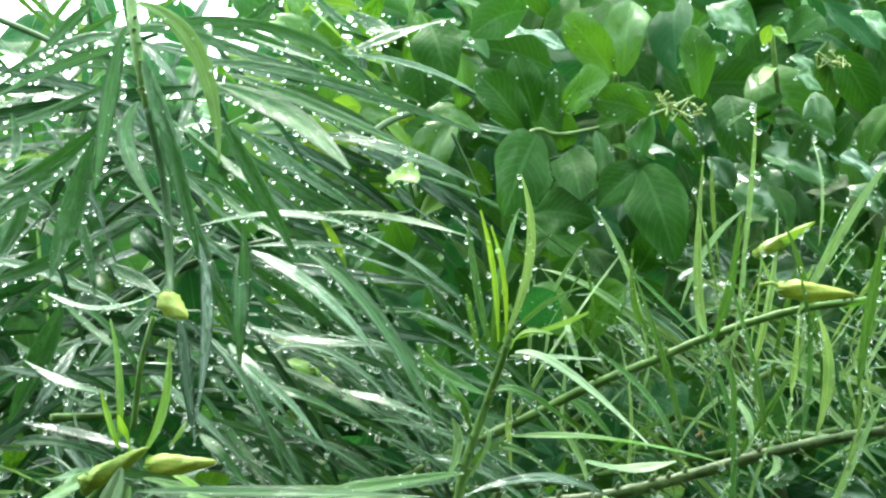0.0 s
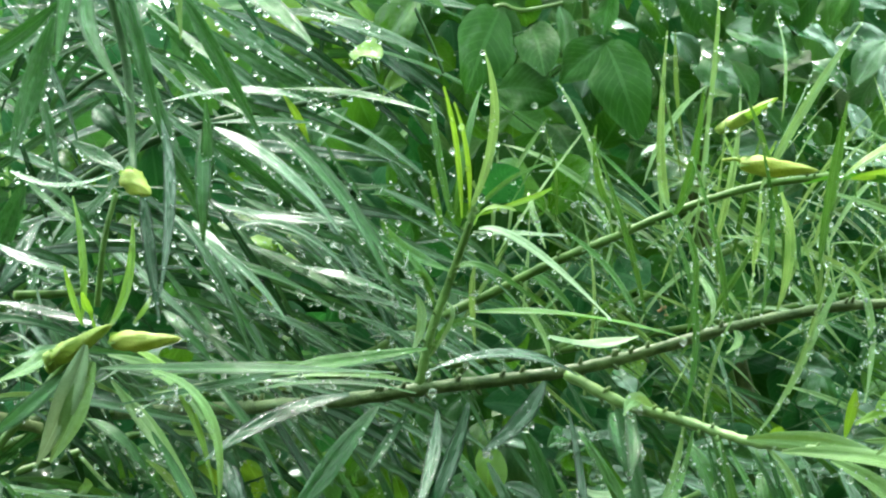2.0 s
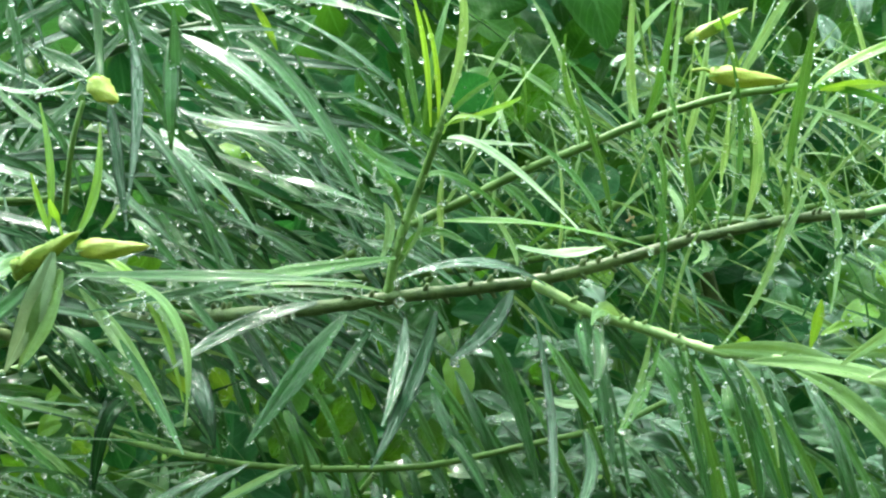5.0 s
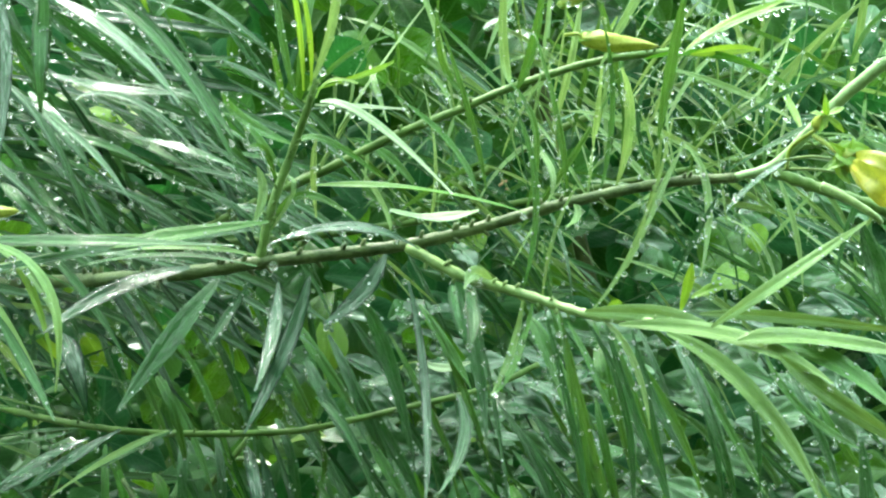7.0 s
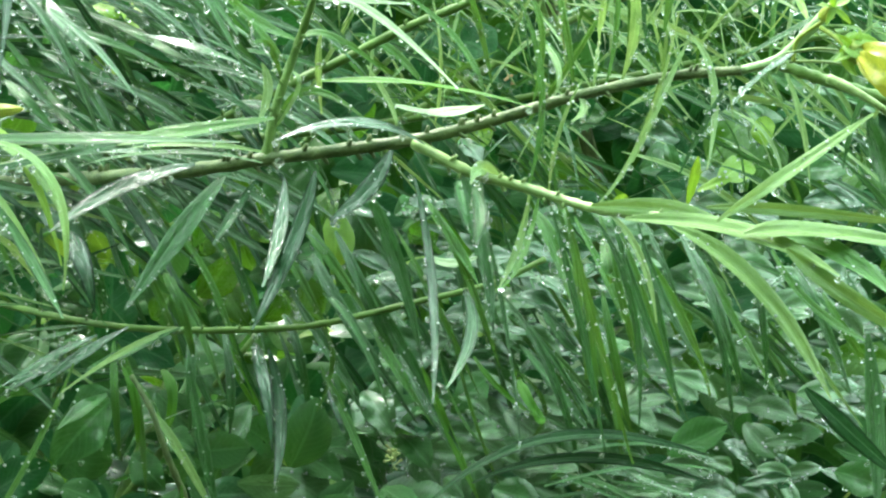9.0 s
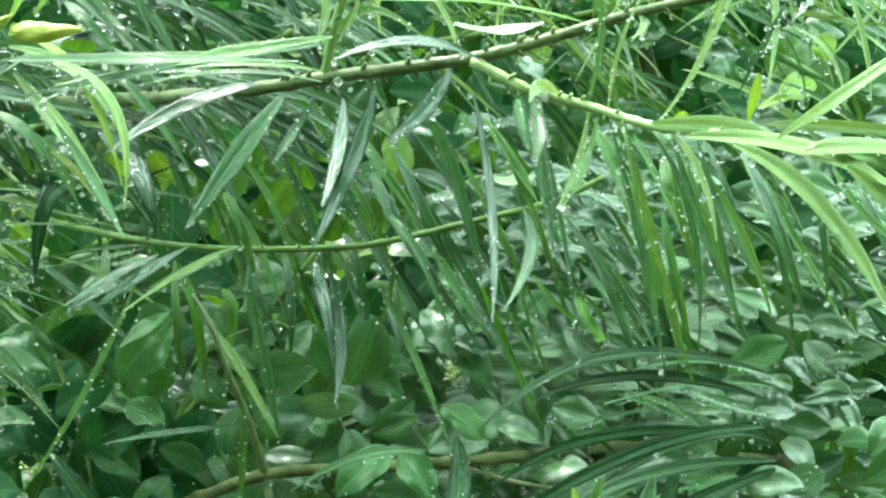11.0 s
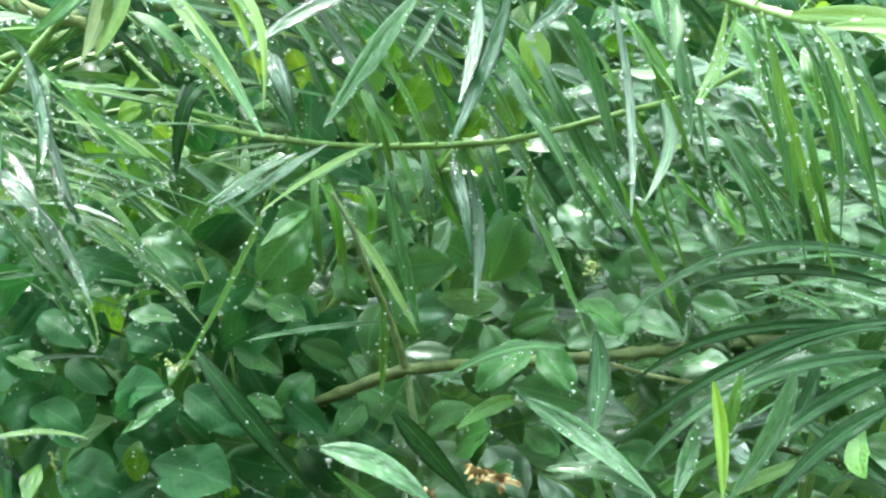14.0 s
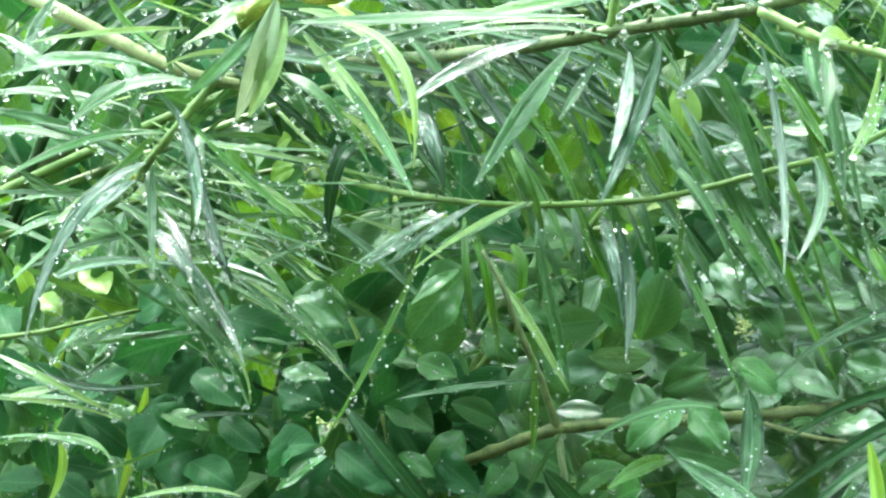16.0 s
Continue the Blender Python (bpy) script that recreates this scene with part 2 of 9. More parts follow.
# half plain white: the bright sky glint is put into the bead's colour
glint_through = bt.nodes.new("ShaderNodeBsdfTranslucent")
glint_through.inputs["Color"].default_value = (0.86, 0.92, 0.90, 1)
glint_white = bt.nodes.new("ShaderNodeBsdfDiffuse")
glint_white.inputs["Color"].default_value = (0.86, 0.92, 0.90, 1)
glint_mix, bead_mix = bt.nodes.new("ShaderNodeMixShader"), bt.nodes.new("ShaderNodeMixShader")
glint_mix.inputs[0].default_value, bead_mix.inputs[0].default_value = 0.5, 0.5
bt.links.new(glint_through.outputs[0], glint_mix.inputs[1])
bt.links.new(glint_white.outputs[0], glint_mix.inputs[2])
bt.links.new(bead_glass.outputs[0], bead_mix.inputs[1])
bt.links.new(glint_mix.outputs[0], bead_mix.inputs[2])
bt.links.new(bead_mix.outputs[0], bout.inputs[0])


# ---- builders ----
rng = random.Random(7)


def at(x, z, depth):
    """A place by its bearing: x and z as they lie on the plane 1.25 m ahead of the eye, carried out to the given depth."""
    k = depth / 1.25
    return Vector((x * k, depth, EYE + (z - EYE) * k))


def thing(name, base, label, category, group="", kind=""):
    ob = new(name)
    ob.location = base
    ob.empty_display_size = 0.05
    return tagged(ob, label, category, group, kind)


def root_of(ob):
    while ob.parent:
        ob = ob.parent
    return ob


def mesh_of(name, verts, faces, material, uvs=None, smooth=True):
    me = bpy.data.meshes.new(name)
    me.from_pydata(verts, [], faces)
    if uvs is not None:
        lay = me.uv_layers.new(name="UVMap")
        idx = np.empty(len(me.loops), dtype=np.int32)
        me.loops.foreach_get("vertex_index", idx)
        lay.data.foreach_set("uv", np.asarray(uvs, dtype=np.float32)[idx].ravel())
    if smooth:
        me.polygons.foreach_set("use_smooth", [True] * len(me.polygons))
    me.materials.append(material)
    return me


def part_mesh(name, verts, faces, material, parent, label="", uvs=None, smooth=True, kind=""):
    """One mesh object under a thing or a part; places are given in the world."""
    o = root_of(parent).location
    me = mesh_of(name, [(v[0] - o.x, v[1] - o.y, v[2] - o.z) for v in verts], faces, material, uvs, smooth)
    ob = new(name, me)
    ob.parent = parent
    if label or kind:
        tagged(ob, label, kind=kind)
    return ob


COLS = (-1.0, -0.72, -0.36, 0.0, 0.36, 0.72, 1.0)


def blade(p0, p1, p2, width, face=0.0, steps=12, shape="lance", fold=0.28, wave=0.0, seed=0.0, sky_turn=0.0):
    """Points, faces and map of a leaf that runs from p0 through p1 to p2."""
    p0, p1, p2 = Vector(p0), Vector(p1), Vector(p2)
    c = p1 * 2 - (p0 + p2) * 0.5
    verts, uvs, faces = [], [], []
    cols = COLS
    for i in range(steps + 1):
        s = i / steps
        p = p0 * (1 - s) ** 2 + c * 2 * s * (1 - s) + p2 * s * s
        d = ((c - p0) * (1 - s) + (p2 - c) * s).normalized()
        view = Vector((p.x, p.y, p.z - EYE)).normalized()
        want = -view * (1 - sky_turn) + Vector((0, 0, 1)) * sky_turn
        up = want - d * want.dot(d)
        up = up.normalized() if up.length > 1e-4 else -view
        side = d.cross(up).normalized()
        a = face + 0.25 * math.sin(3.1 * s + seed)
        side, up = side * math.cos(a) + up * math.sin(a), up * math.cos(a) - side * math.sin(a)
        if shape == "lance":
            w = 0.5 * width * max(0.1, math.sin(math.pi * min(1.0, s * 0.97 + 0.03) ** 0.92) ** 0.8)
        else:
            w = 0.5 * width * math.sin(math.pi * min(1.0, s * 0.97 + 0.025) ** 1.06) ** 0.66
        seen = abs(up.dot(view))  # a leaf seen aslant is that much wider
        w = max(w, 0.0005) / max(seen, 0.6 if shape == "lance" else 0.8)
        for u in cols:
            lift = fold * w * (2.3 * abs(u) - 1.5 * u * u) + wave * w * math.sin(9 * s + seed * 5 + 2 * u) * abs(u)
            verts.append(p + side * (w * u) + up * lift)
            uvs.append((0.5 + 0.5 * u, s))
    n = len(cols)
    for i in range(steps):
        for j in range(n - 1):
            k = i * n + j
            faces.append((k, k + 1, k + n + 1, k + n))
    return verts, faces, uvs


class Drops:
    """Gathers raindrops and beads of one plant into one mesh."""

    def __init__(self, size=1.0):
        self.size = size
        bm = bmesh.new()
        bmesh.ops.create_icosphere(bm, subdivisions=2, radius=1.0)
        self.ball = [v.co.copy() for v in bm.verts]
        self.tris = [[v.index for v in f.verts] for f in bm.faces]
        bm.free()
        self.hanging, self.lying = ([], []), ([], [])

    def add(self, p, r, hang=1.15, lying=False):
        verts, faces = self.lying if lying else self.hanging
        k = len(verts)
        for b in self.ball:
            z = b.z * r * (hang if b.z < 0 else 0.9)
            verts.append((p[0] + b.x * r, p[1] + b.y * r, p[2] + z))
        faces += [[k + a for a in t] for t in self.tris]

    def edge(self, verts, chance, r0=0.0009, r1=0.0019):
        """Drops along the lower edge of a blade."""
        n = len(COLS)
        rows = len(verts) // n
        for i in range(2, rows):
            if rng.random() < chance:
                a, b = verts[i * n], verts[i * n + n - 1]
                low = a if a[2] < b[2] else b
                r = (r0 * 0.65 + (r1 * 0.92 - r0 * 0.65) * rng.random() ** 1.5) * self.size
                self.add((low[0] + rng.uniform(-.002, .002), low[1] - r * 0.4, low[2] - r * 0.75), r)

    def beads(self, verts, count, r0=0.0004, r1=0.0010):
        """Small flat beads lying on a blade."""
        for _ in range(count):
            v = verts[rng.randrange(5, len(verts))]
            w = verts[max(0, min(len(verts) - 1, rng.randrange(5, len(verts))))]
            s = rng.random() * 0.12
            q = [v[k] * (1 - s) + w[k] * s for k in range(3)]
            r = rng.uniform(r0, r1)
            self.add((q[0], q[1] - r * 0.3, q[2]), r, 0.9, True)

    def done(self, parent):
        part_mesh("rainwater", *self.hanging, WATER, parent, "clear raindrops hanging from the leaf edges", kind="stuff")
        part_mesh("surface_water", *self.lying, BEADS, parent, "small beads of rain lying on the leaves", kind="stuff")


def leaf(branch, mat, p0, p1, p2, width, face=0.0, wet=0.25, drops=None, shape="lance"):
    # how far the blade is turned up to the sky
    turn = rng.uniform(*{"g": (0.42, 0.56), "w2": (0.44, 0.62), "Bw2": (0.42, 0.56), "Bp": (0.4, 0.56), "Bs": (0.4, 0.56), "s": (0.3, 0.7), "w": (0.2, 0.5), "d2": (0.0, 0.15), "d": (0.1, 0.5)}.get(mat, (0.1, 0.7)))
    if shape == "broad" and mat not in ("Bw2", "Bp", "Bs"):
        turn *= 0.5
    if mat in ("g", "w2", "s") and shape == "lance":
        # wet blades arch outwards, so that their upper side shows the sky
        eye, k = Vector((0, 0, EYE)), rng.uniform(0.4, 0.65) * (0.45 if mat == "s" else 0.9) * (Vector(p2) - Vector(p0)).length / 1.1
        p1, p2 = eye + (Vector(p1) - eye) * (1 - k * 0.4), eye + (Vector(p2) - eye) * (1 - k)
    seed = rng.random() * 6
    face += rng.uniform(-0.35, 0.35)
    v, f, uv = blade(p0, p1, p2, width * (0.78 if shape == "lance" else 1.0), face, 16 if shape == "lance" else 10, shape, (0.2 if mat == "g" else 0.32) if shape == "lance" else 0.26, 0.10 if shape == "lance" else 0.22, seed, turn)
    part_mesh("leaf", v, f, MAT[mat], branch, {"b": "yellow-green leaf, young or coloured as if sky-lit", "Bb": "yellow-green leaf, young or coloured as if sky-lit", "w": "pale leaf, faded or coloured white for wet glare"}.get(mat, ""), uvs=uv)
    if drops:
        drops.edge(v, wet)
        if wet > 0.2 and rng.random() < 0.7:
            drops.beads(v, 6, 0.0004, 0.0009)
        elif shape == "broad" and rng.random() < 0.6:
            drops.beads(v, 6, 0.0004, 0.0011)


def broad(branch, mat, p0, p2, width, tilt=0.0, drops=None):
    p0, p2 = Vector(p0), Vector(p2)
    width = min(width, 0.54 * (p2 - p0).length)
    mid = (p0 + p2) * 0.5 + Vector((0, -0.10, 0.05)) * (p2 - p0).length
    leaf(branch, "B" + mat, p0, mid, p2, width, tilt, 0.18, drops, "broad")


def spline(pts, steps=8):
    pts = [Vector(p) for p in pts]
    q = [pts[0] * 2 - pts[1], *pts, pts[-1] * 2 - pts[-2]]
    out = []
    for i in range(1, len(q) - 2):
        for k in range(steps):
            s = k / steps
            a, b, c, d = q[i - 1], q[i], q[i + 1], q[i + 2]
            out.append(0.5 * ((2 * b) + (c - a) * s + (2 * a - 5 * b + 4 * c - d) * s * s + (3 * b - a - 3 * c + d) * s ** 3))
    return out + [pts[-1]]


def tube(name, pts, r0, r1, material, parent, label="", sides=8, knots=0.0, stubs=0):
    """A tapering stem through the points; knots: how far leaf scars stand out; stubs: short leaf bases along it."""
    path = spline(pts)
    verts, faces = [], []
    side = None
    for i, p in enumerate(path):
        d = (path[min(i + 1, len(path) - 1)] - path[max(i - 1, 0)]).normalized()
        side = (side - d * side.dot(d)).normalized() if side else d.orthogonal().normalized()
        other = d.cross(side)
        r = r0 + (r1 - r0) * i / (len(path) - 1)
        if knots and i % 3 == 1:
            r *= 1 + knots
        for k in range(sides):
            a = 2 * math.pi * k / sides
            bulge = 1 + 0.05 * math.sin(5 * a + i * 1.7) + (knots * 0.8 if knots and i % 3 == 1 and k == (i * 3) % sides else 0)
            verts.append(p + (side * math.cos(a) + other * math.sin(a)) * r * bulge)
    for i in range(len(path) - 1):
        for k in range(sides):
            a, b = i * sides + k, i * sides + (k + 1) % sides
            faces.append((a, b, b + sides, a + sides))
    faces.append(tuple(range(sides - 1, -1, -1)))
    faces.append(tuple(range(len(verts) - sides, len(verts))))
    for _ in range(stubs):
        i = rng.randrange(1, len(path) - 1)
        p, d = path[i].lerp(path[i + 1], rng.random()), (path[i + 1] - path[i]).normalized()
        out = Vector((rng.uniform(-0.3, 0.3), rng.uniform(-0.9, 0.1), rng.choice((-1, 1))))
        out = (out - d * out.dot(d)).normalized() + d * 0.5
        r = r0 + (r1 - r0) * i / (len(path) - 1)
        a, b = d, out.cross(d).normalized()
        k = len(verts)
        for h, w in ((0.7, 0.55), (1.35, 0.4), (1.9, 0.3)):
            for c in range(5):
                t = 2 * math.pi * c / 5
                verts.append(p + out * r * h + (a * math.cos(t) + b * math.sin(t)) * r * w)
        for h in range(2):
            for c in range(5):
                q, n = k + h * 5 + c, k + h * 5 + (c + 1) % 5
                faces.append((q, n, n + 5, q + 5))
        faces.append(tuple(range(k + 10, k + 15)))
    return part_mesh(name, verts, faces, material, parent, label)


def bud(parent, name, p0, p2, width, material, label, twist=5, calyx=0.65):
    """A furled bud: swollen in the middle, pointed, with spiral furrows; its calyx is a part of it."""
    p0, p2 = Vector(p0), Vector(p2)
    d = (p2 - p0).normalized()
    side = d.orthogonal().normalized()
    other = d.cross(side)
    rows, sides = 14, 16
    verts, faces = [], []
    for i in range(rows + 1):
        s = i / rows
        r = 0.6 * width * max(0.05, (1 - s) ** 0.55 * min(1.0, (s + 0.1) / 0.38) ** 0.6)
        p = p0 + (p2 - p0) * s + Vector((0, 0, -0.06)) * (p2 - p0).length * s * (1 - s)
        for k in range(sides):
            a = 2 * math.pi * k / sides
            rr = r * (1 + 0.17 * math.cos(twist * (a + 2.2 * s)) + 0.10 * noise.noise((p.x * 400 + math.cos(a), p.z * 400, math.sin(a) + 4 * s)))
            verts.append(p + (side * math.cos(a) + other * math.sin(a)) * rr)
    for i in range(rows):
        for k in range(sides):
            a, b = i * sides + k, i * sides + (k + 1) % sides
            faces.append((a, b, b + sides, a + sides))
    faces.append(tuple(range(sides - 1, -1, -1)))
    faces.append(tuple(range(len(verts) - sides, len(verts))))
    ob = part_mesh(name, verts, faces, material, parent, label)
    for k in range(5):
        a = 2 * math.pi * k / 5
        n = side * math.cos(a) + other * math.sin(a)
        w = width * calyx
        v, f, uv = blade(p0 - d * w * 0.1, p0 + n * w * 0.42 + d * w * 0.22, p0 + n * w * 0.62 + d * w * 0.75, w * 0.36, 0.3, 6)
        part_mesh("sepal", v, f, MAT["b"], ob, uvs=uv)
    return ob


# ---- ground ----
def ground():
    n, verts, faces = 48, [], []
    for i in range(n + 1):
        for j in range(n + 1):
            x, y = (i / n * 2 - 1), (j / n * 2 - 1)
            x, y = math.copysign(abs(x) ** 4, x) * 1500, math.copysign(abs(y) ** 4, y) * 1500
            verts.append((x, y + 1, 0.05 * noise.noise((x * 0.8, y * 0.8, 0)) if abs(x) < 20 and abs(y) < 20 else 0.0))
    for i in range(n):
        for j in range(n):
            a = i * (n + 1) + j
            faces.append((a, a + n + 1, a + n + 2, a + 1))
    ob = new("ground", mesh_of("ground", verts, faces, SOIL))
    tagged(ob, "damp brown soil under the wet shrubs", "ground", kind="structure")


ground()


def slab(name, x0, x1, y0, y1, z0, z1, label, category):
    """A plain bevelled block of the house from whose porch the shrubs are seen."""
    bm = bmesh.new()
    bmesh.ops.create_cube(bm, size=1.0)
    bmesh.ops.transform(bm, matrix=Matrix.Translation(((x0 + x1) / 2, (y0 + y1) / 2, (z0 + z1) / 2)) @ Matrix.Diagonal((x1 - x0, y1 - y0, z1 - z0, 1)), verts=bm.verts)
    bmesh.ops.bevel(bm, geom=bm.edges[:], offset=0.01, segments=2, affect="EDGES")
    me = bpy.data.meshes.new(name)
    bm.to_mesh(me)
    bm.free()
    me.materials.append(PLASTER)
    return tagged(new(name, me), label, category, kind="structure")


slab("wall_south", -5.0, 5.0, -3.2, -3.0, -0.1, 2.6, "plain grey plastered house wall", "wall")
slab("ceiling", -5.0, 5.0, -3.2, 0.15, 2.6, 2.75, "plain grey plastered porch ceiling", "ceiling")
for px in (-3.6, 3.6):
    slab("column", px - 0.12, px + 0.12, -0.15, 0.09, -0.1, 2.597, "plain grey plastered porch column", "column")

# ---- yellow oleander whose spray hangs down ----
left_shrub = thing("yellow_oleander", (-0.62, 1.62, 0.0), "rain-wet yellow oleander shrub with long drooping leaves and closed yellow buds", "shrub", "rain-wet garden shrubs")
left_drops = Drops(1.3)
tube("trunk", [(-0.62, 1.62, -0.05), (-0.60, 1.60, 0.5), (-0.52, 1.52, 1.1), (-0.42, 1.42, 1.62)], 0.022, 0.010, BARK, left_shrub)
hanging_branch = tube("branch", [(-0.42, 1.42, 1.62), (-0.34, 1.34, 1.80), (-0.1937, 1.2600, 1.7493), (-0.1840, 1.2200, 1.7111), (-0.1771, 1.2000, 1.6780), (-0.1707, 1.2000, 1.6451), (-0.1606, 1.2200, 1.6008)], 0.004, 0.0024, STEM, left_shrub, knots=0.15, stubs=26)
leaf(hanging_branch, "o", (-0.1723, 1.1700, 1.7009), (-0.1373, 1.1592, 1.6703), (-0.1227, 1.1390, 1.6066), 0.0117, 0.0, 0.45, left_drops)
leaf(hanging_branch, "s", (-0.1826, 1.1900, 1.6912), (-0.1916, 1.1877, 1.6468), (-0.1982, 1.1835, 1.5962), 0.0114, 0.0, 0.48, left_drops)
leaf(hanging_branch, "d", (-0.2056, 1.2200, 1.6275), (-0.2182, 1.2129, 1.5837), (-0.2265, 1.1996, 1.5453), 0.0172, 0.0, 0.45, left_drops)
leaf(hanging_branch, "d", (-0.1712, 1.1800, 1.6685), (-0.1554, 1.1794, 1.6200), (-0.1362, 1.1783, 1.5493), 0.0145, 0.0, 0.40, left_drops)
leaf(hanging_branch, "d", (-0.1639, 1.2400, 1.7030), (-0.0860, 1.2400, 1.6921), (-0.0311, 1.2401, 1.6526), 0.0085, 0.0, 0.45, left_drops)
leaf(hanging_branch, "d", (-0.1406, 1.2300, 1.6750), (-0.0709, 1.2143, 1.6624), (0.0326, 1.1852, 1.6232), 0.0090, 0.0, 0.45, left_drops)
leaf(hanging_branch, "s", (-0.1333, 1.2100, 1.6602), (-0.0890, 1.1929, 1.6383), (-0.0518, 1.1611, 1.6054), 0.0127, 0.0, 0.48, left_drops)
leaf(hanging_branch, "d", (-0.1271, 1.1900, 1.6367), (-0.1080, 1.1959, 1.6021), (-0.0832, 1.2070, 1.5554), 0.0119, 0.0, 0.45, left_drops)
leaf(hanging_branch, "d", (-0.0775, 1.2700, 1.6362), (-0.0322, 1.2598, 1.6264), (0.0223, 1.2407, 1.6032), 0.0093, 0.0, 0.45, left_drops)
leaf(hanging_branch, "s", (-0.0963, 1.2700, 1.5859), (-0.0458, 1.2591, 1.5862), (0.0138, 1.2387, 1.5727), 0.0081, 0.0, 0.48, left_drops)
leaf(hanging_branch, "d", (-0.1273, 1.2500, 1.6402), (-0.0905, 1.2604, 1.6152), (-0.0483, 1.2797, 1.5890), 0.0097, 0.0, 0.45, left_drops)
leaf(hanging_branch, "d", (-0.1233, 1.2800, 1.6274), (-0.0829, 1.2757, 1.6002), (-0.0399, 1.2676, 1.5788), 0.0099, 0.0, 0.45, left_drops)
leaf(hanging_branch, "d", (-0.2057, 1.2400, 1.6390), (-0.2403, 1.2459, 1.6132), (-0.2815, 1.2569, 1.5963), 0.0124, 0.0, 0.45, left_drops)
leaf(hanging_branch, "d", (-0.2157, 1.2800, 1.6295), (-0.2512, 1.2758, 1.6037), (-0.2873, 1.2681, 1.5772), 0.0128, 0.0, 0.40, left_drops)
leaf(hanging_branch, "d", (-0.1972, 1.2700, 1.6981), (-0.2337, 1.2704, 1.6912), (-0.2752, 1.2711, 1.6704), 0.0081, 0.0, 0.45, left_drops)
leaf(hanging_branch, "s", (-0.1978, 1.2900, 1.6942), (-0.2312, 1.2767, 1.6816), (-0.2709, 1.2520, 1.6575), 0.0076, 0.0, 0.48, left_drops)
leaf(hanging_branch, "d", (-0.2089, 1.2900, 1.6701), (-0.2457, 1.2903, 1.6524), (-0.2826, 1.2908, 1.6412), 0.0082, 0.0, 0.45, left_drops)
leaf(hanging_branch, "d", (-0.0587, 1.2500, 1.6837), (-0.0288, 1.2568, 1.6954), (0.0062, 1.2694, 1.7085), 0.0068, 0.0, 0.45, left_drops)
leaf(hanging_branch, "g", (-0.1384, 1.1800, 1.5654), (-0.1334, 1.1771, 1.5237), (-0.1387, 1.1719, 1.4650), 0.0081, 0.0, 0.40, left_drops)
leaf(hanging_branch, "g", (-0.1516, 1.2000, 1.5241), (-0.1485, 1.2033, 1.4949), (-0.1431, 1.2093, 1.4486), 0.0093, 0.0, 0.40, left_drops)
leaf(hanging_branch, "s", (-0.1154, 1.2000, 1.5763), (-0.1147, 1.2013, 1.5372), (-0.1186, 1.2037, 1.4981), 0.0098, 0.0, 0.48, left_drops)
leaf(hanging_branch, "s", (-0.0822, 1.2400, 1.5687), (-0.0478, 1.2243, 1.5346), (-0.0078, 1.1951, 1.4820), 0.0107, 0.0, 0.48, left_drops)
leaf(hanging_branch, "d", (-0.1023, 1.2600, 1.5698), (-0.0630, 1.2637, 1.5254), (-0.0237, 1.2707, 1.4946), 0.0098, 0.0, 0.45, left_drops)
leaf(hanging_branch, "d", (-0.1255, 1.2700, 1.5617), (-0.0874, 1.2691, 1.5358), (-0.0597, 1.2673, 1.5100), 0.0093, 0.0, 0.45, left_drops)
leaf(hanging_branch, "d", (-0.1159, 1.3000, 1.5279), (-0.0783, 1.2909, 1.5120), (-0.0324, 1.2741, 1.4905), 0.0089, 0.0, 0.45, left_drops)
leaf(hanging_branch, "s", (-0.1175, 1.3000, 1.4980), (-0.0760, 1.2834, 1.4835), (-0.0250, 1.2525, 1.4558), 0.0089, 0.0, 0.48, left_drops)
leaf(hanging_branch, "s", (-0.1223, 1.2600, 1.4725), (-0.0904, 1.2667, 1.4563), (-0.0559, 1.2792, 1.4249), 0.0086, 0.0, 0.48, left_drops)
leaf(hanging_branch, "d", (-0.1259, 1.2600, 1.4981), (-0.1118, 1.2557, 1.4811), (-0.0968, 1.2478, 1.4694), 0.0075, 0.0, 0.45, left_drops)
leaf(hanging_branch, "d", (-0.2321, 1.2700, 1.5324), (-0.2477, 1.2726, 1.4980), (-0.2655, 1.2775, 1.4601), 0.0185, 0.0, 0.45, left_drops)
leaf(hanging_branch, "g", (-0.2655, 1.2200, 1.4955), (-0.2271, 1.2271, 1.4888), (-0.1939, 1.2403, 1.4813), 0.0061, 0.0, 0.40, left_drops)
leaf(hanging_branch, "g", (-0.2454, 1.2200, 1.4626), (-0.2094, 1.2225, 1.4552), (-0.1743, 1.2271, 1.4445), 0.0056, 0.0, 0.40, left_drops)
leaf(hanging_branch, "d", (-0.1711, 1.2400, 1.5333), (-0.1974, 1.2483, 1.5048), (-0.2287, 1.2637, 1.4759), 0.0073, 0.0, 0.45, left_drops)
leaf(hanging_branch, "d", (-0.1982, 1.2400, 1.5559), (-0.1820, 1.2336, 1.5466), (-0.1636, 1.2216, 1.5362), 0.0090, 0.0, 0.45, left_drops)
leaf(hanging_branch, "s", (-0.2114, 1.2500, 1.7146), (-0.2282, 1.2549, 1.6999), (-0.2435, 1.2641, 1.6868), 0.0097, 0.0, 0.48, left_drops)
leaf(hanging_branch, "d", (-0.1345, 1.3000, 1.7035), (-0.1128, 1.2949, 1.7163), (-0.0980, 1.2856, 1.7313), 0.0101, 0.0, 0.45, left_drops)
leaf(hanging_branch, "b", (-0.0813, 1.2200, 1.7094), (-0.0617, 1.2287, 1.6907), (-0.0462, 1.2448, 1.6792), 0.0067, 0.0, 0.19, left_drops)
leaf(hanging_branch, "b", (-0.0716, 1.2200, 1.5815), (-0.0640, 1.2271, 1.5696), (-0.0579, 1.2403, 1.5552), 0.0050, 0.0, 0.19, left_drops)
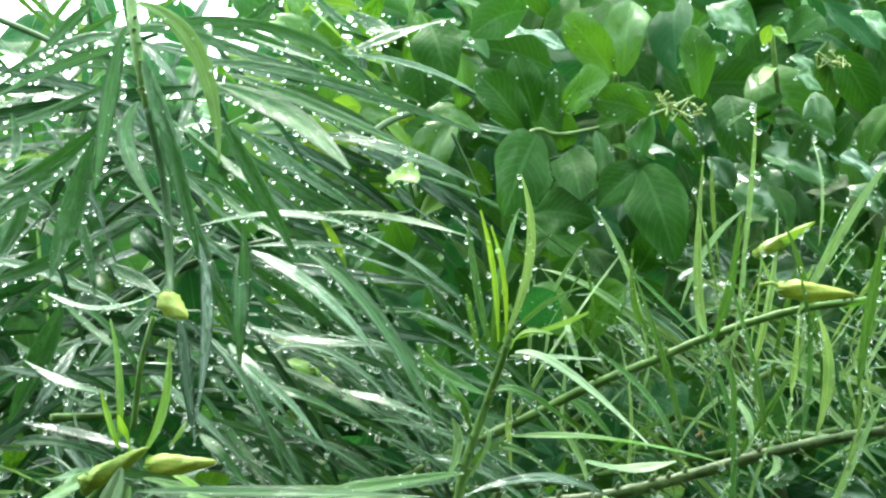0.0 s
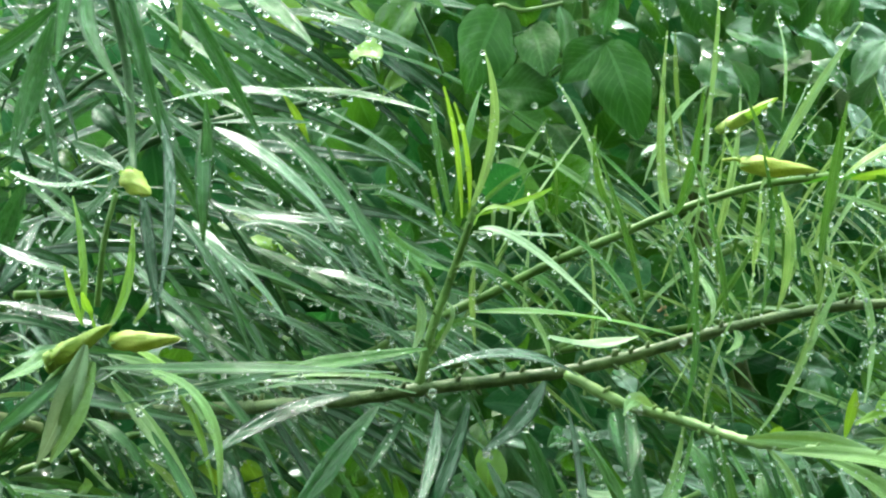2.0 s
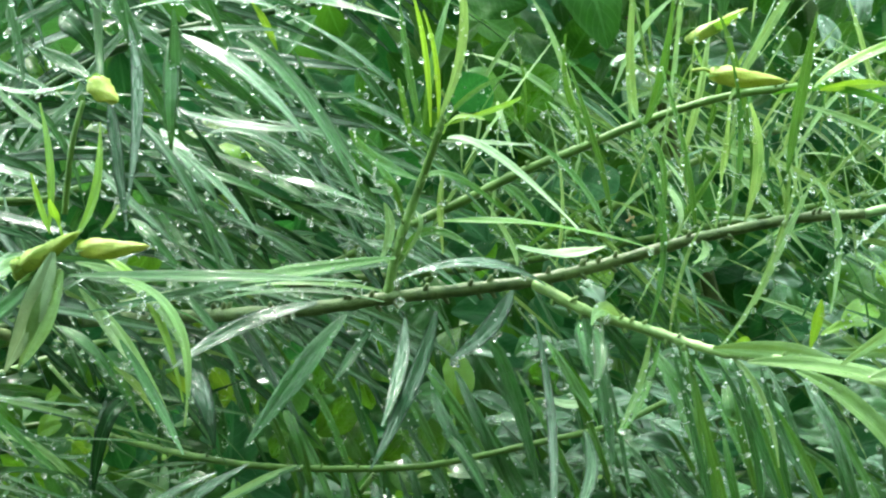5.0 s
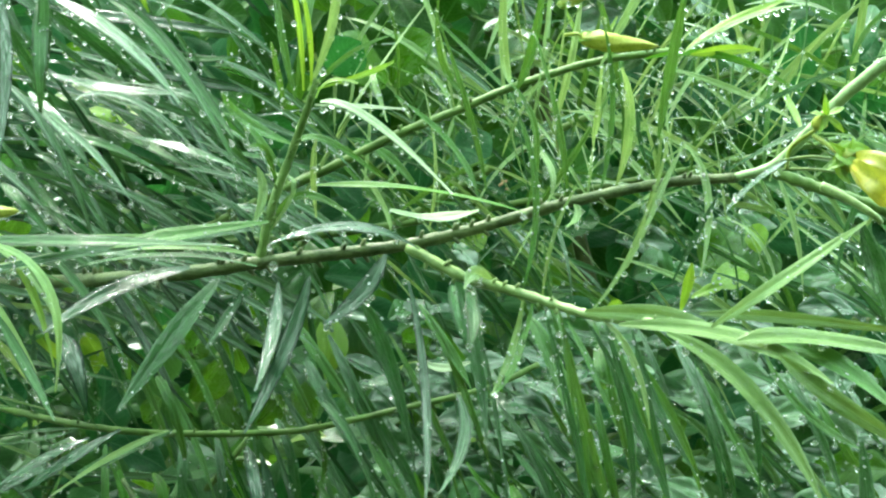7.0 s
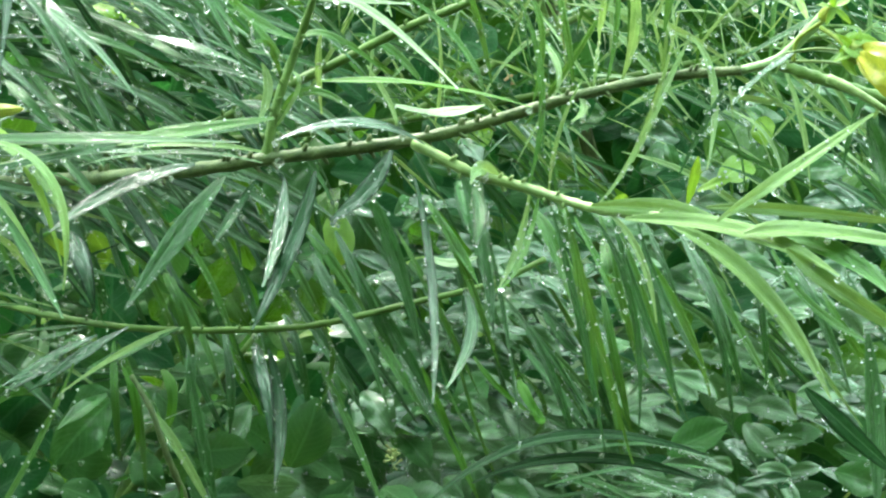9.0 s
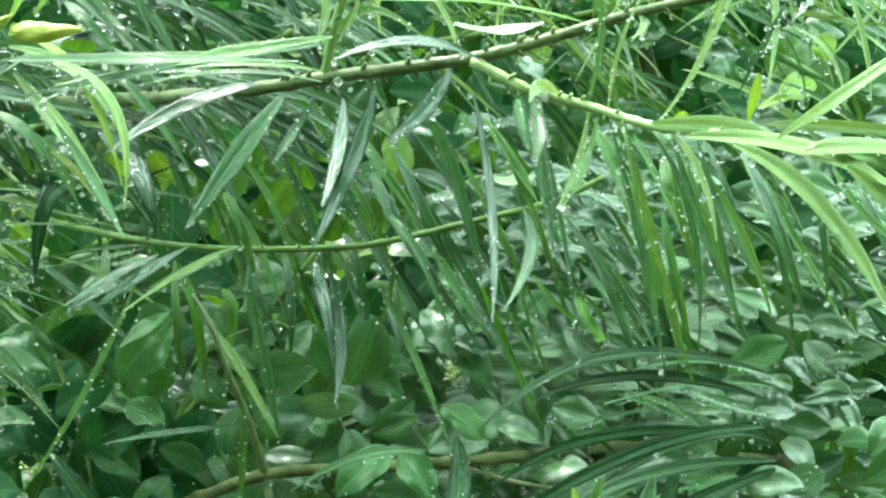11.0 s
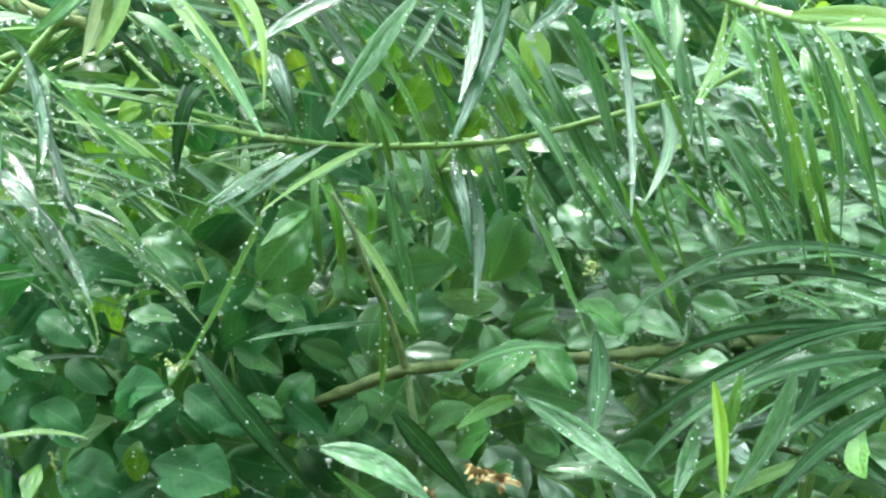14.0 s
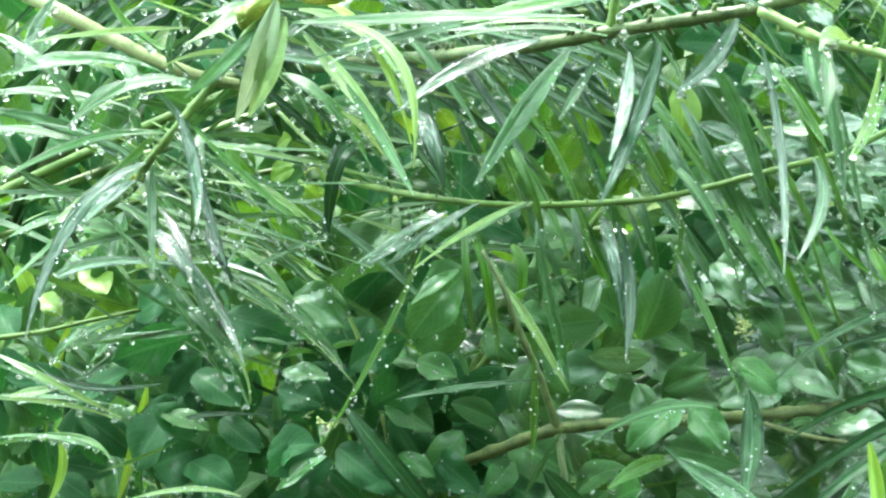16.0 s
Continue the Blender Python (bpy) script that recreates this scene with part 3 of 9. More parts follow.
leaf(hanging_branch, "s", (-0.1821, 1.2400, 1.6533), (-0.1864, 1.2252, 1.6213), (-0.1575, 1.1978, 1.5761), 0.0096, 0.0, 0.48, left_drops)
leaf(hanging_branch, "d", (-0.1754, 1.3000, 1.7107), (-0.1278, 1.2863, 1.6908), (-0.0770, 1.2609, 1.6732), 0.0077, 0.0, 0.45, left_drops)
leaf(hanging_branch, "s", (-0.1351, 1.2900, 1.6772), (-0.0780, 1.2786, 1.6546), (-0.0151, 1.2574, 1.6245), 0.0082, 0.0, 0.48, left_drops)
leaf(hanging_branch, "d", (-0.1570, 1.2700, 1.6379), (-0.1266, 1.2795, 1.6057), (-0.1000, 1.2972, 1.5719), 0.0087, 0.0, 0.45, left_drops)
leaf(hanging_branch, "d", (-0.1625, 1.2600, 1.6144), (-0.1479, 1.2547, 1.5729), (-0.1296, 1.2449, 1.5385), 0.0098, 0.0, 0.45, left_drops)
leaf(hanging_branch, "s", (-0.0801, 1.3100, 1.6907), (-0.0514, 1.3100, 1.6763), (-0.0157, 1.3101, 1.6620), 0.0078, 0.0, 0.48, left_drops)
leaf(hanging_branch, "d", (-0.0591, 1.3200, 1.7212), (-0.0444, 1.3109, 1.7106), (-0.0297, 1.2941, 1.7026), 0.0090, 0.0, 0.45, left_drops)
leaf(hanging_branch, "d", (-0.0523, 1.3300, 1.7082), (-0.0739, 1.3267, 1.7223), (-0.0881, 1.3206, 1.7394), 0.0079, 0.0, 0.45, left_drops)
leaf(hanging_branch, "d", (-0.2329, 1.2700, 1.6153), (-0.2175, 1.2633, 1.5734), (-0.2082, 1.2509, 1.5302), 0.0075, 0.0, 0.45, left_drops)
leaf(hanging_branch, "d", (-0.2643, 1.2700, 1.6501), (-0.2591, 1.2623, 1.6284), (-0.2628, 1.2481, 1.6133), 0.0069, 0.0, 0.45, left_drops)
leaf(hanging_branch, "d", (-0.2560, 1.3000, 1.6181), (-0.2695, 1.2989, 1.5755), (-0.2899, 1.2968, 1.5542), 0.0107, 0.0, 0.45, left_drops)
leaf(hanging_branch, "d", (-0.2238, 1.3000, 1.5756), (-0.2517, 1.2989, 1.5578), (-0.2863, 1.2967, 1.5472), 0.0107, 0.0, 0.45, left_drops)
leaf(hanging_branch, "s", (-0.1169, 1.2900, 1.5539), (-0.0788, 1.2978, 1.5331), (-0.0512, 1.3123, 1.5086), 0.0088, 0.0, 0.48, left_drops)
leaf(hanging_branch, "s", (-0.0939, 1.3100, 1.5583), (-0.0512, 1.3116, 1.5335), (-0.0050, 1.3146, 1.5318), 0.0078, 0.0, 0.48, left_drops)
leaf(hanging_branch, "s", (-0.1445, 1.3200, 1.5265), (-0.1129, 1.3285, 1.4980), (-0.0669, 1.3443, 1.4798), 0.0084, 0.0, 0.48, left_drops)
leaf(hanging_branch, "d", (-0.1484, 1.2600, 1.5561), (-0.1249, 1.2665, 1.5152), (-0.1086, 1.2785, 1.4773), 0.0086, 0.0, 0.45, left_drops)
leaf(hanging_branch, "d", (-0.0331, 1.3000, 1.4980), (-0.0085, 1.3102, 1.4803), (0.0057, 1.3293, 1.4477), 0.0077, 0.0, 0.45, left_drops)
leaf(hanging_branch, "d", (-0.0195, 1.3300, 1.5592), (0.0058, 1.3313, 1.5268), (0.0238, 1.3337, 1.4979), 0.0079, 0.0, 0.45, left_drops)
leaf(hanging_branch, "s", (-0.1526, 1.3000, 1.4804), (-0.1266, 1.2871, 1.4459), (-0.1070, 1.2630, 1.4232), 0.0101, 0.0, 0.48, left_drops)
leaf(hanging_branch, "d", (-0.0663, 1.3300, 1.4980), (-0.0304, 1.3366, 1.4799), (0.0022, 1.3489, 1.4797), 0.0067, 0.0, 0.45, left_drops)
leaf(hanging_branch, "s", (-0.0917, 1.2800, 1.5466), (-0.0569, 1.2810, 1.5154), (-0.0153, 1.2830, 1.4772), 0.0052, 0.0, 0.48, left_drops)
leaf(hanging_branch, "s", (-0.1344, 1.2900, 1.5574), (-0.0999, 1.2973, 1.5261), (-0.0511, 1.3110, 1.4980), 0.0053, 0.0, 0.48, left_drops)
leaf(hanging_branch, "s", (-0.0508, 1.3000, 1.5579), (-0.0297, 1.3047, 1.5262), (0.0021, 1.3134, 1.4980), 0.0047, 0.0, 0.48, left_drops)
leaf(hanging_branch, "s", (-0.1211, 1.3000, 1.5121), (-0.0789, 1.3012, 1.4980), (-0.0437, 1.3034, 1.4698), 0.0047, 0.0, 0.48, left_drops)
leaf(hanging_branch, "s", (-0.1008, 1.3100, 1.5122), (-0.0654, 1.3130, 1.4980), (-0.0228, 1.3187, 1.4980), 0.0048, 0.0, 0.48, left_drops)
leaf(hanging_branch, "s", (-0.0857, 1.3000, 1.4559), (-0.0575, 1.2983, 1.4455), (-0.0224, 1.2951, 1.4247), 0.0053, 0.0, 0.48, left_drops)
leaf(hanging_branch, "s", (-0.1419, 1.3000, 1.4559), (-0.1194, 1.2854, 1.4356), (-0.0964, 1.2583, 1.4235), 0.0059, 0.0, 0.48, left_drops)
leaf(hanging_branch, "s", (-0.2530, 1.2900, 1.5155), (-0.2212, 1.2890, 1.4945), (-0.1823, 1.2870, 1.4667), 0.0047, 0.0, 0.48, left_drops)
leaf(hanging_branch, "s", (-0.2690, 1.3000, 1.5121), (-0.2410, 1.2826, 1.4946), (-0.2077, 1.2504, 1.4812), 0.0041, 0.0, 0.48, left_drops)
leaf(hanging_branch, "s", (-0.2411, 1.3000, 1.5402), (-0.2140, 1.2865, 1.5154), (-0.1824, 1.2615, 1.4981), 0.0053, 0.0, 0.48, left_drops)
leaf(hanging_branch, "s", (-0.2353, 1.3100, 1.4768), (-0.2146, 1.3142, 1.4696), (-0.1945, 1.3219, 1.4765), 0.0048, 0.0, 0.48, left_drops)
leaf(hanging_branch, "s", (-0.1428, 1.3000, 1.6074), (-0.1130, 1.2837, 1.5816), (-0.0762, 1.2535, 1.5660), 0.0059, 0.0, 0.48, left_drops)
leaf(hanging_branch, "s", (-0.1714, 1.3000, 1.6500), (-0.1343, 1.2851, 1.6202), (-0.1039, 1.2573, 1.5970), 0.0053, 0.0, 0.48, left_drops)
leaf(hanging_branch, "s", (-0.1312, 1.3200, 1.7066), (-0.0798, 1.3053, 1.6864), (-0.0293, 1.2779, 1.6685), 0.0060, 0.0, 0.48, left_drops)
leaf(hanging_branch, "w2", (-0.1131, 1.2300, 1.5633), (-0.0719, 1.2120, 1.5377), (-0.0392, 1.2200, 1.5016), 0.0076, 0.0, 0.45, left_drops)
leaf(hanging_branch, "s", (-0.1194, 1.2300, 1.4817), (-0.0848, 1.2120, 1.4786), (-0.0392, 1.2200, 1.4548), 0.0059, 0.0, 0.45, left_drops)
leaf(hanging_branch, "w2", (-0.2458, 1.2300, 1.4983), (-0.2192, 1.2120, 1.4858), (-0.1909, 1.2200, 1.4785), 0.0042, 0.0, 0.45, left_drops)
leaf(hanging_branch, "w2", (-0.2328, 1.2300, 1.5382), (-0.1998, 1.2120, 1.5285), (-0.1682, 1.2200, 1.5379), 0.0051, 0.0, 0.45, left_drops)
leaf(hanging_branch, "s", (-0.1171, 1.2100, 1.5606), (-0.1165, 1.1920, 1.5274), (-0.1165, 1.2000, 1.4951), 0.0100, 0.0, 0.45, left_drops)
leaf(hanging_branch, "s", (-0.0970, 1.2400, 1.5218), (-0.0592, 1.2220, 1.5049), (-0.0129, 1.2300, 1.4876), 0.0060, 0.0, 0.45, left_drops)
leaf(hanging_branch, "w2", (-0.1147, 1.2500, 1.5186), (-0.0730, 1.2320, 1.5096), (-0.0332, 1.2400, 1.5083), 0.0052, 0.0, 0.45, left_drops)
leaf(hanging_branch, "w2", (-0.0667, 1.2400, 1.4815), (-0.0360, 1.2220, 1.4752), (0.0004, 1.2300, 1.4611), 0.0051, 0.0, 0.45, left_drops)
leaf(hanging_branch, "w2", (-0.1241, 1.2100, 1.5081), (-0.1028, 1.1920, 1.4854), (-0.0898, 1.2000, 1.4659), 0.0083, 0.0, 0.45, left_drops)
leaf(hanging_branch, "s", (-0.0771, 1.1900, 1.5596), (-0.0377, 1.1720, 1.5206), (0.0004, 1.1800, 1.4521), 0.0057, 0.0, 0.45, left_drops)
leaf(hanging_branch, "s", (-0.1402, 1.2100, 1.4558), (-0.1252, 1.1920, 1.4436), (-0.1097, 1.2000, 1.4238), 0.0070, 0.0, 0.45, left_drops)
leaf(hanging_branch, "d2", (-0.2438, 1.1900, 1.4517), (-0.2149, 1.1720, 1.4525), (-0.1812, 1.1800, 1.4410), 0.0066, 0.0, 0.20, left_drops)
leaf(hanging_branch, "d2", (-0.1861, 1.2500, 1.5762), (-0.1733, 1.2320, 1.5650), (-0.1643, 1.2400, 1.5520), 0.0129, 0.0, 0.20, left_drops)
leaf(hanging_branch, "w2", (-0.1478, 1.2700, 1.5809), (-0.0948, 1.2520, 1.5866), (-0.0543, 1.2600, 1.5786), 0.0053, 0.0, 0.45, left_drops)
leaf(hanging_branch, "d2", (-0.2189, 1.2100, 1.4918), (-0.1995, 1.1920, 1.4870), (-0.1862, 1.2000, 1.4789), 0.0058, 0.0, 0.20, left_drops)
leaf(hanging_branch, "g", (-0.2212, 1.2600, 1.5084), (-0.2346, 1.2420, 1.4815), (-0.2495, 1.2500, 1.4611), 0.0090, 0.0, 0.45, left_drops)
tube("twig", [(-0.1707, 1.2000, 1.6451), (-0.1605, 1.2000, 1.5992), (-0.1550, 1.1800, 1.5525), (-0.1513, 1.1600, 1.5353)], 0.003, 0.002, STEM_DARK, hanging_branch)
bud(hanging_branch, "bud", (-0.1560, 1.1600, 1.5334), (-0.1397, 1.1400, 1.5223), 0.013, YELLOW, "small closed yellow bud")
tube("twig", [(-0.1624, 1.1700, 1.5235), (-0.1691, 1.1700, 1.4982), (-0.1748, 1.1800, 1.4600)], 0.0014, 0.0019, STEM, hanging_branch)
tube("twig", [(-0.2439, 1.3000, 1.4629), (-0.2084, 1.3200, 1.4641), (-0.1899, 1.3400, 1.4708)], 0.0028, 0.0022, STEM, hanging_branch)
tube("twig", [(-0.0474, 1.3000, 1.6394), (-0.0338, 1.3200, 1.6505), (-0.0197, 1.3400, 1.6583)], 0.0024, 0.002, STEM_DARK, hanging_branch)
tube("twig", [(0.0057, 1.3000, 1.6411), (0.0163, 1.3000, 1.6181), (0.0233, 1.3000, 1.6003)], 0.0012, 0.001, STEM_DARK, hanging_branch)
tube("twig", [(-0.4035, 1.7500, 1.7980), (-0.3399, 1.7200, 1.7693), (-0.2941, 1.7000, 1.7498), (-0.2339, 1.7000, 1.7661)], 0.003, 0.002, STEM_DARK, hanging_branch)
tube("twig", [(-0.3562, 1.8000, 1.8313), (-0.3291, 1.7500, 1.7740), (-0.3159, 1.7200, 1.7126), (-0.3186, 1.7000, 1.6544)], 0.003, 0.0018, STEM_DARK, hanging_branch)
tube("twig", [(-0.1617, 1.7200, 1.8166), (-0.1226, 1.7000, 1.7802), (-0.0660, 1.6800, 1.7630), (-0.0109, 1.6600, 1.7690)], 0.0026, 0.0018, STEM_DARK, hanging_branch)
tube("twig", [(-0.2877, 1.6600, 1.8010), (-0.2804, 1.6600, 1.7462), (-0.2832, 1.6400, 1.6848)], 0.002, 0.0014, STEM_DARK, hanging_branch)
tube("twig", [(-0.2231, 1.3600, 1.5864), (-0.2048, 1.3600, 1.6013), (-0.1827, 1.3600, 1.6124)], 0.002, 0.0016, STEM_DARK, hanging_branch)
bud_shoot = tube("branch", [(-0.52, 1.52, 1.1), (-0.42, 1.30, 1.16), (-0.4245, 1.5000, 1.2330), (-0.3034, 1.3000, 1.3142), (-0.2597, 1.1700, 1.3493), (-0.2126, 1.1600, 1.3996), (-0.1802, 1.1650, 1.4423), (-0.1828, 1.1600, 1.4263), (-0.1760, 1.1450, 1.4457)], 0.0030, 0.0022, STEM, left_shrub, knots=0.15, stubs=24)
tube("twig", [(-0.4041, 1.2600, 1.2286), (-0.3601, 1.2600, 1.2324), (-0.3297, 1.2700, 1.2365), (-0.2961, 1.3000, 1.2379)], 0.0017, 0.0012, STEM, bud_shoot, stubs=8)
tube("twig", [(-0.2021, 1.3000, 1.3611), (-0.1854, 1.2900, 1.3455), (-0.1705, 1.2800, 1.3338)], 0.0014, 0.0012, STEM_PALE, bud_shoot)
tube("old_branch", [(-0.52, 1.52, 1.1), (-0.4644, 1.4500, 1.4701), (-0.3710, 1.3500, 1.4393), (-0.3123, 1.3300, 1.4096), (-0.2638, 1.3200, 1.3874), (-0.2349, 1.3400, 1.3763)], 0.006, 0.0035, TAN, left_shrub, knots=0.1)
leaf(bud_shoot, "b", (-0.1774, 1.1400, 1.4521), (-0.1779, 1.1495, 1.4858), (-0.1863, 1.1672, 1.5219), 0.0052, 0.0, 0.19, left_drops)
leaf(bud_shoot, "b", (-0.1615, 1.1300, 1.4495), (-0.1520, 1.1378, 1.4737), (-0.1511, 1.1524, 1.5113), 0.0062, 0.0, 0.19, left_drops)
leaf(bud_shoot, "b", (-0.1768, 1.1400, 1.4506), (-0.1822, 1.1384, 1.4660), (-0.1862, 1.1355, 1.4835), 0.0047, 0.0, 0.19, left_drops)
leaf(bud_shoot, "b", (-0.1491, 1.1400, 1.4521), (-0.1433, 1.1425, 1.4597), (-0.1408, 1.1471, 1.4657), 0.0036, 0.0, 0.19, left_drops)
leaf(bud_shoot, "b", (-0.1700, 1.1400, 1.4490), (-0.1726, 1.1284, 1.4602), (-0.1718, 1.1069, 1.4699), 0.0042, 0.0, 0.19, left_drops)
leaf(bud_shoot, "p", (-0.1681, 1.1200, 1.4322), (-0.1781, 1.1258, 1.4066), (-0.1941, 1.1365, 1.3766), 0.0166, 0.0, 0.16, left_drops)
leaf(bud_shoot, "s", (-0.1849, 1.1300, 1.4252), (-0.2035, 1.1286, 1.4079), (-0.2272, 1.1259, 1.3899), 0.0122, 0.0, 0.16, left_drops)
leaf(bud_shoot, "p", (-0.1632, 1.1400, 1.4346), (-0.1245, 1.1305, 1.4184), (-0.0991, 1.1128, 1.3820), 0.0073, 0.0, 0.48, left_drops)
leaf(bud_shoot, "p", (-0.1627, 1.1500, 1.4201), (-0.1433, 1.1343, 1.3982), (-0.1241, 1.1051, 1.3784), 0.0068, 0.0, 0.48, left_drops)
leaf(bud_shoot, "w", (-0.1719, 1.1200, 1.4414), (-0.1834, 1.1264, 1.4109), (-0.2015, 1.1383, 1.3755), 0.0166, 0.0, 0.16, left_drops)
leaf(bud_shoot, "p", (-0.1898, 1.1300, 1.4379), (-0.2079, 1.1402, 1.4269), (-0.2312, 1.1592, 1.4170), 0.0098, 0.0, 0.48, left_drops)
leaf(bud_shoot, "b", (-0.1639, 1.1500, 1.4399), (-0.1263, 1.1350, 1.4195), (-0.1019, 1.1071, 1.3622), 0.0068, 0.0, 0.19, left_drops)
leaf(bud_shoot, "p", (-0.1605, 1.1500, 1.4173), (-0.1330, 1.1549, 1.3811), (-0.1102, 1.1640, 1.3336), 0.0068, 0.0, 0.48, left_drops)
leaf(bud_shoot, "g", (-0.2376, 1.1500, 1.3826), (-0.2276, 1.1440, 1.3479), (-0.2271, 1.1328, 1.3192), 0.0084, 0.0, 0.40, left_drops)
leaf(bud_shoot, "s", (-0.2486, 1.1700, 1.3659), (-0.2921, 1.1567, 1.3646), (-0.3390, 1.1321, 1.3457), 0.0064, 0.0, 0.48, left_drops)
leaf(bud_shoot, "s", (-0.2394, 1.1800, 1.3956), (-0.2687, 1.1707, 1.3938), (-0.3045, 1.1535, 1.3713), 0.0064, 0.0, 0.48, left_drops)
leaf(bud_shoot, "g", (-0.2565, 1.1500, 1.3520), (-0.3015, 1.1540, 1.3199), (-0.3371, 1.1615, 1.2518), 0.0100, 0.0, 0.40, left_drops)
leaf(bud_shoot, "s", (-0.2638, 1.1700, 1.3472), (-0.3150, 1.1769, 1.3066), (-0.3621, 1.1898, 1.2703), 0.0080, 0.0, 0.48, left_drops)
leaf(bud_shoot, "d", (-0.2593, 1.1800, 1.3473), (-0.2585, 1.1637, 1.3201), (-0.2528, 1.1335, 1.2927), 0.0059, 0.0, 0.45, left_drops)
leaf(bud_shoot, "m", (-0.1802, 1.2000, 1.3946), (-0.1517, 1.1997, 1.3704), (-0.1361, 1.1992, 1.3394), 0.0071, 0.0, 0.48, left_drops)
leaf(bud_shoot, "m", (-0.2497, 1.1900, 1.3704), (-0.2886, 1.1738, 1.3361), (-0.3120, 1.1436, 1.3188), 0.0076, 0.0, 0.48, left_drops)
leaf(bud_shoot, "g", (-0.2401, 1.1900, 1.3651), (-0.2334, 1.1926, 1.3246), (-0.2236, 1.1975, 1.2829), 0.0076, 0.0, 0.40, left_drops)
leaf(bud_shoot, "m", (-0.2387, 1.2000, 1.3655), (-0.2028, 1.1918, 1.3303), (-0.1659, 1.1765, 1.3015), 0.0055, 0.0, 0.48, left_drops)
leaf(bud_shoot, "d", (-0.2524, 1.2000, 1.3610), (-0.2117, 1.2072, 1.3350), (-0.1805, 1.2205, 1.3252), 0.0044, 0.0, 0.45, left_drops)
leaf(bud_shoot, "s", (-0.2729, 1.2100, 1.3403), (-0.2495, 1.2200, 1.3141), (-0.2157, 1.2385, 1.2995), 0.0050, 0.0, 0.48, left_drops)
leaf(bud_shoot, "s", (-0.2574, 1.2200, 1.3958), (-0.3067, 1.2167, 1.4082), (-0.3607, 1.2104, 1.3959), 0.0061, 0.0, 0.48, left_drops)
leaf(bud_shoot, "s", (-0.3610, 1.2200, 1.4236), (-0.3282, 1.2305, 1.3977), (-0.3062, 1.2499, 1.3621), 0.0083, 0.0, 0.48, left_drops)
leaf(bud_shoot, "s", (-0.3702, 1.2400, 1.3847), (-0.3258, 1.2312, 1.3866), (-0.2748, 1.2148, 1.3752), 0.0051, 0.0, 0.48, left_drops)
leaf(bud_shoot, "s", (-0.3748, 1.2500, 1.3647), (-0.3358, 1.2347, 1.3606), (-0.2948, 1.2062, 1.3545), 0.0051, 0.0, 0.48, left_drops)
leaf(bud_shoot, "d", (-0.2953, 1.2500, 1.3911), (-0.2830, 1.2493, 1.3665), (-0.2815, 1.2480, 1.3353), 0.0068, 0.0, 0.45, left_drops)
leaf(bud_shoot, "s", (-0.3046, 1.2400, 1.3065), (-0.2540, 1.2234, 1.2582), (-0.2155, 1.1925, 1.2008), 0.0040, 0.0, 0.48, left_drops)
leaf(bud_shoot, "g", (-0.2673, 1.2200, 1.3044), (-0.2369, 1.2080, 1.2642), (-0.2145, 1.1858, 1.2255), 0.0067, 0.0, 0.40, left_drops)
leaf(bud_shoot, "s", (-0.2248, 1.2400, 1.2715), (-0.1840, 1.2339, 1.2397), (-0.1625, 1.2226, 1.2152), 0.0037, 0.0, 0.48, left_drops)
leaf(bud_shoot, "s", (-0.3721, 1.2000, 1.2286), (-0.3285, 1.1996, 1.2100), (-0.2935, 1.1988, 1.1899), 0.0049, 0.0, 0.48, left_drops)
leaf(bud_shoot, "s", (-0.3801, 1.2200, 1.2028), (-0.3309, 1.2069, 1.2029), (-0.2889, 1.1825, 1.2027), 0.0036, 0.0, 0.48, left_drops)
leaf(bud_shoot, "m", (-0.3798, 1.2100, 1.1733), (-0.3257, 1.1937, 1.1827), (-0.2933, 1.1634, 1.1764), 0.0041, 0.0, 0.48, left_drops)
leaf(bud_shoot, "s", (-0.2957, 1.2500, 1.2434), (-0.3343, 1.2568, 1.2287), (-0.3544, 1.2694, 1.2081), 0.0063, 0.0, 0.48, left_drops)
leaf(bud_shoot, "d", (-0.2977, 1.2700, 1.2282), (-0.3150, 1.2613, 1.2125), (-0.3371, 1.2451, 1.2025), 0.0064, 0.0, 0.45, left_drops)
leaf(bud_shoot, "b", (-0.3393, 1.2800, 1.2384), (-0.3555, 1.2893, 1.2033), (-0.3719, 1.3067, 1.1500), 0.0058, 0.0, 0.19, left_drops)
leaf(bud_shoot, "b", (-0.2813, 1.2200, 1.2070), (-0.2927, 1.2276, 1.1697), (-0.3119, 1.2417, 1.1223), 0.0078, 0.0, 0.19, left_drops)
leaf(bud_shoot, "b", (-0.3396, 1.2200, 1.1802), (-0.3361, 1.2131, 1.1570), (-0.3450, 1.2002, 1.1360), 0.0072, 0.0, 0.19, left_drops)
leaf(bud_shoot, "d", (-0.3813, 1.2600, 1.3231), (-0.3373, 1.2554, 1.3215), (-0.2966, 1.2468, 1.3178), 0.0046, 0.0, 0.45, left_drops)
leaf(bud_shoot, "d", (-0.3313, 1.2700, 1.4429), (-0.3466, 1.2671, 1.4194), (-0.3539, 1.2616, 1.3993), 0.0087, 0.0, 0.45, left_drops)
leaf(bud_shoot, "m", (-0.3020, 1.2800, 1.4410), (-0.2862, 1.2805, 1.4159), (-0.2623, 1.2815, 1.4043), 0.0070, 0.0, 0.48, left_drops)
leaf(bud_shoot, "d", (-0.2530, 1.2800, 1.4320), (-0.2651, 1.2792, 1.4081), (-0.2627, 1.2777, 1.3871), 0.0058, 0.0, 0.45, left_drops)
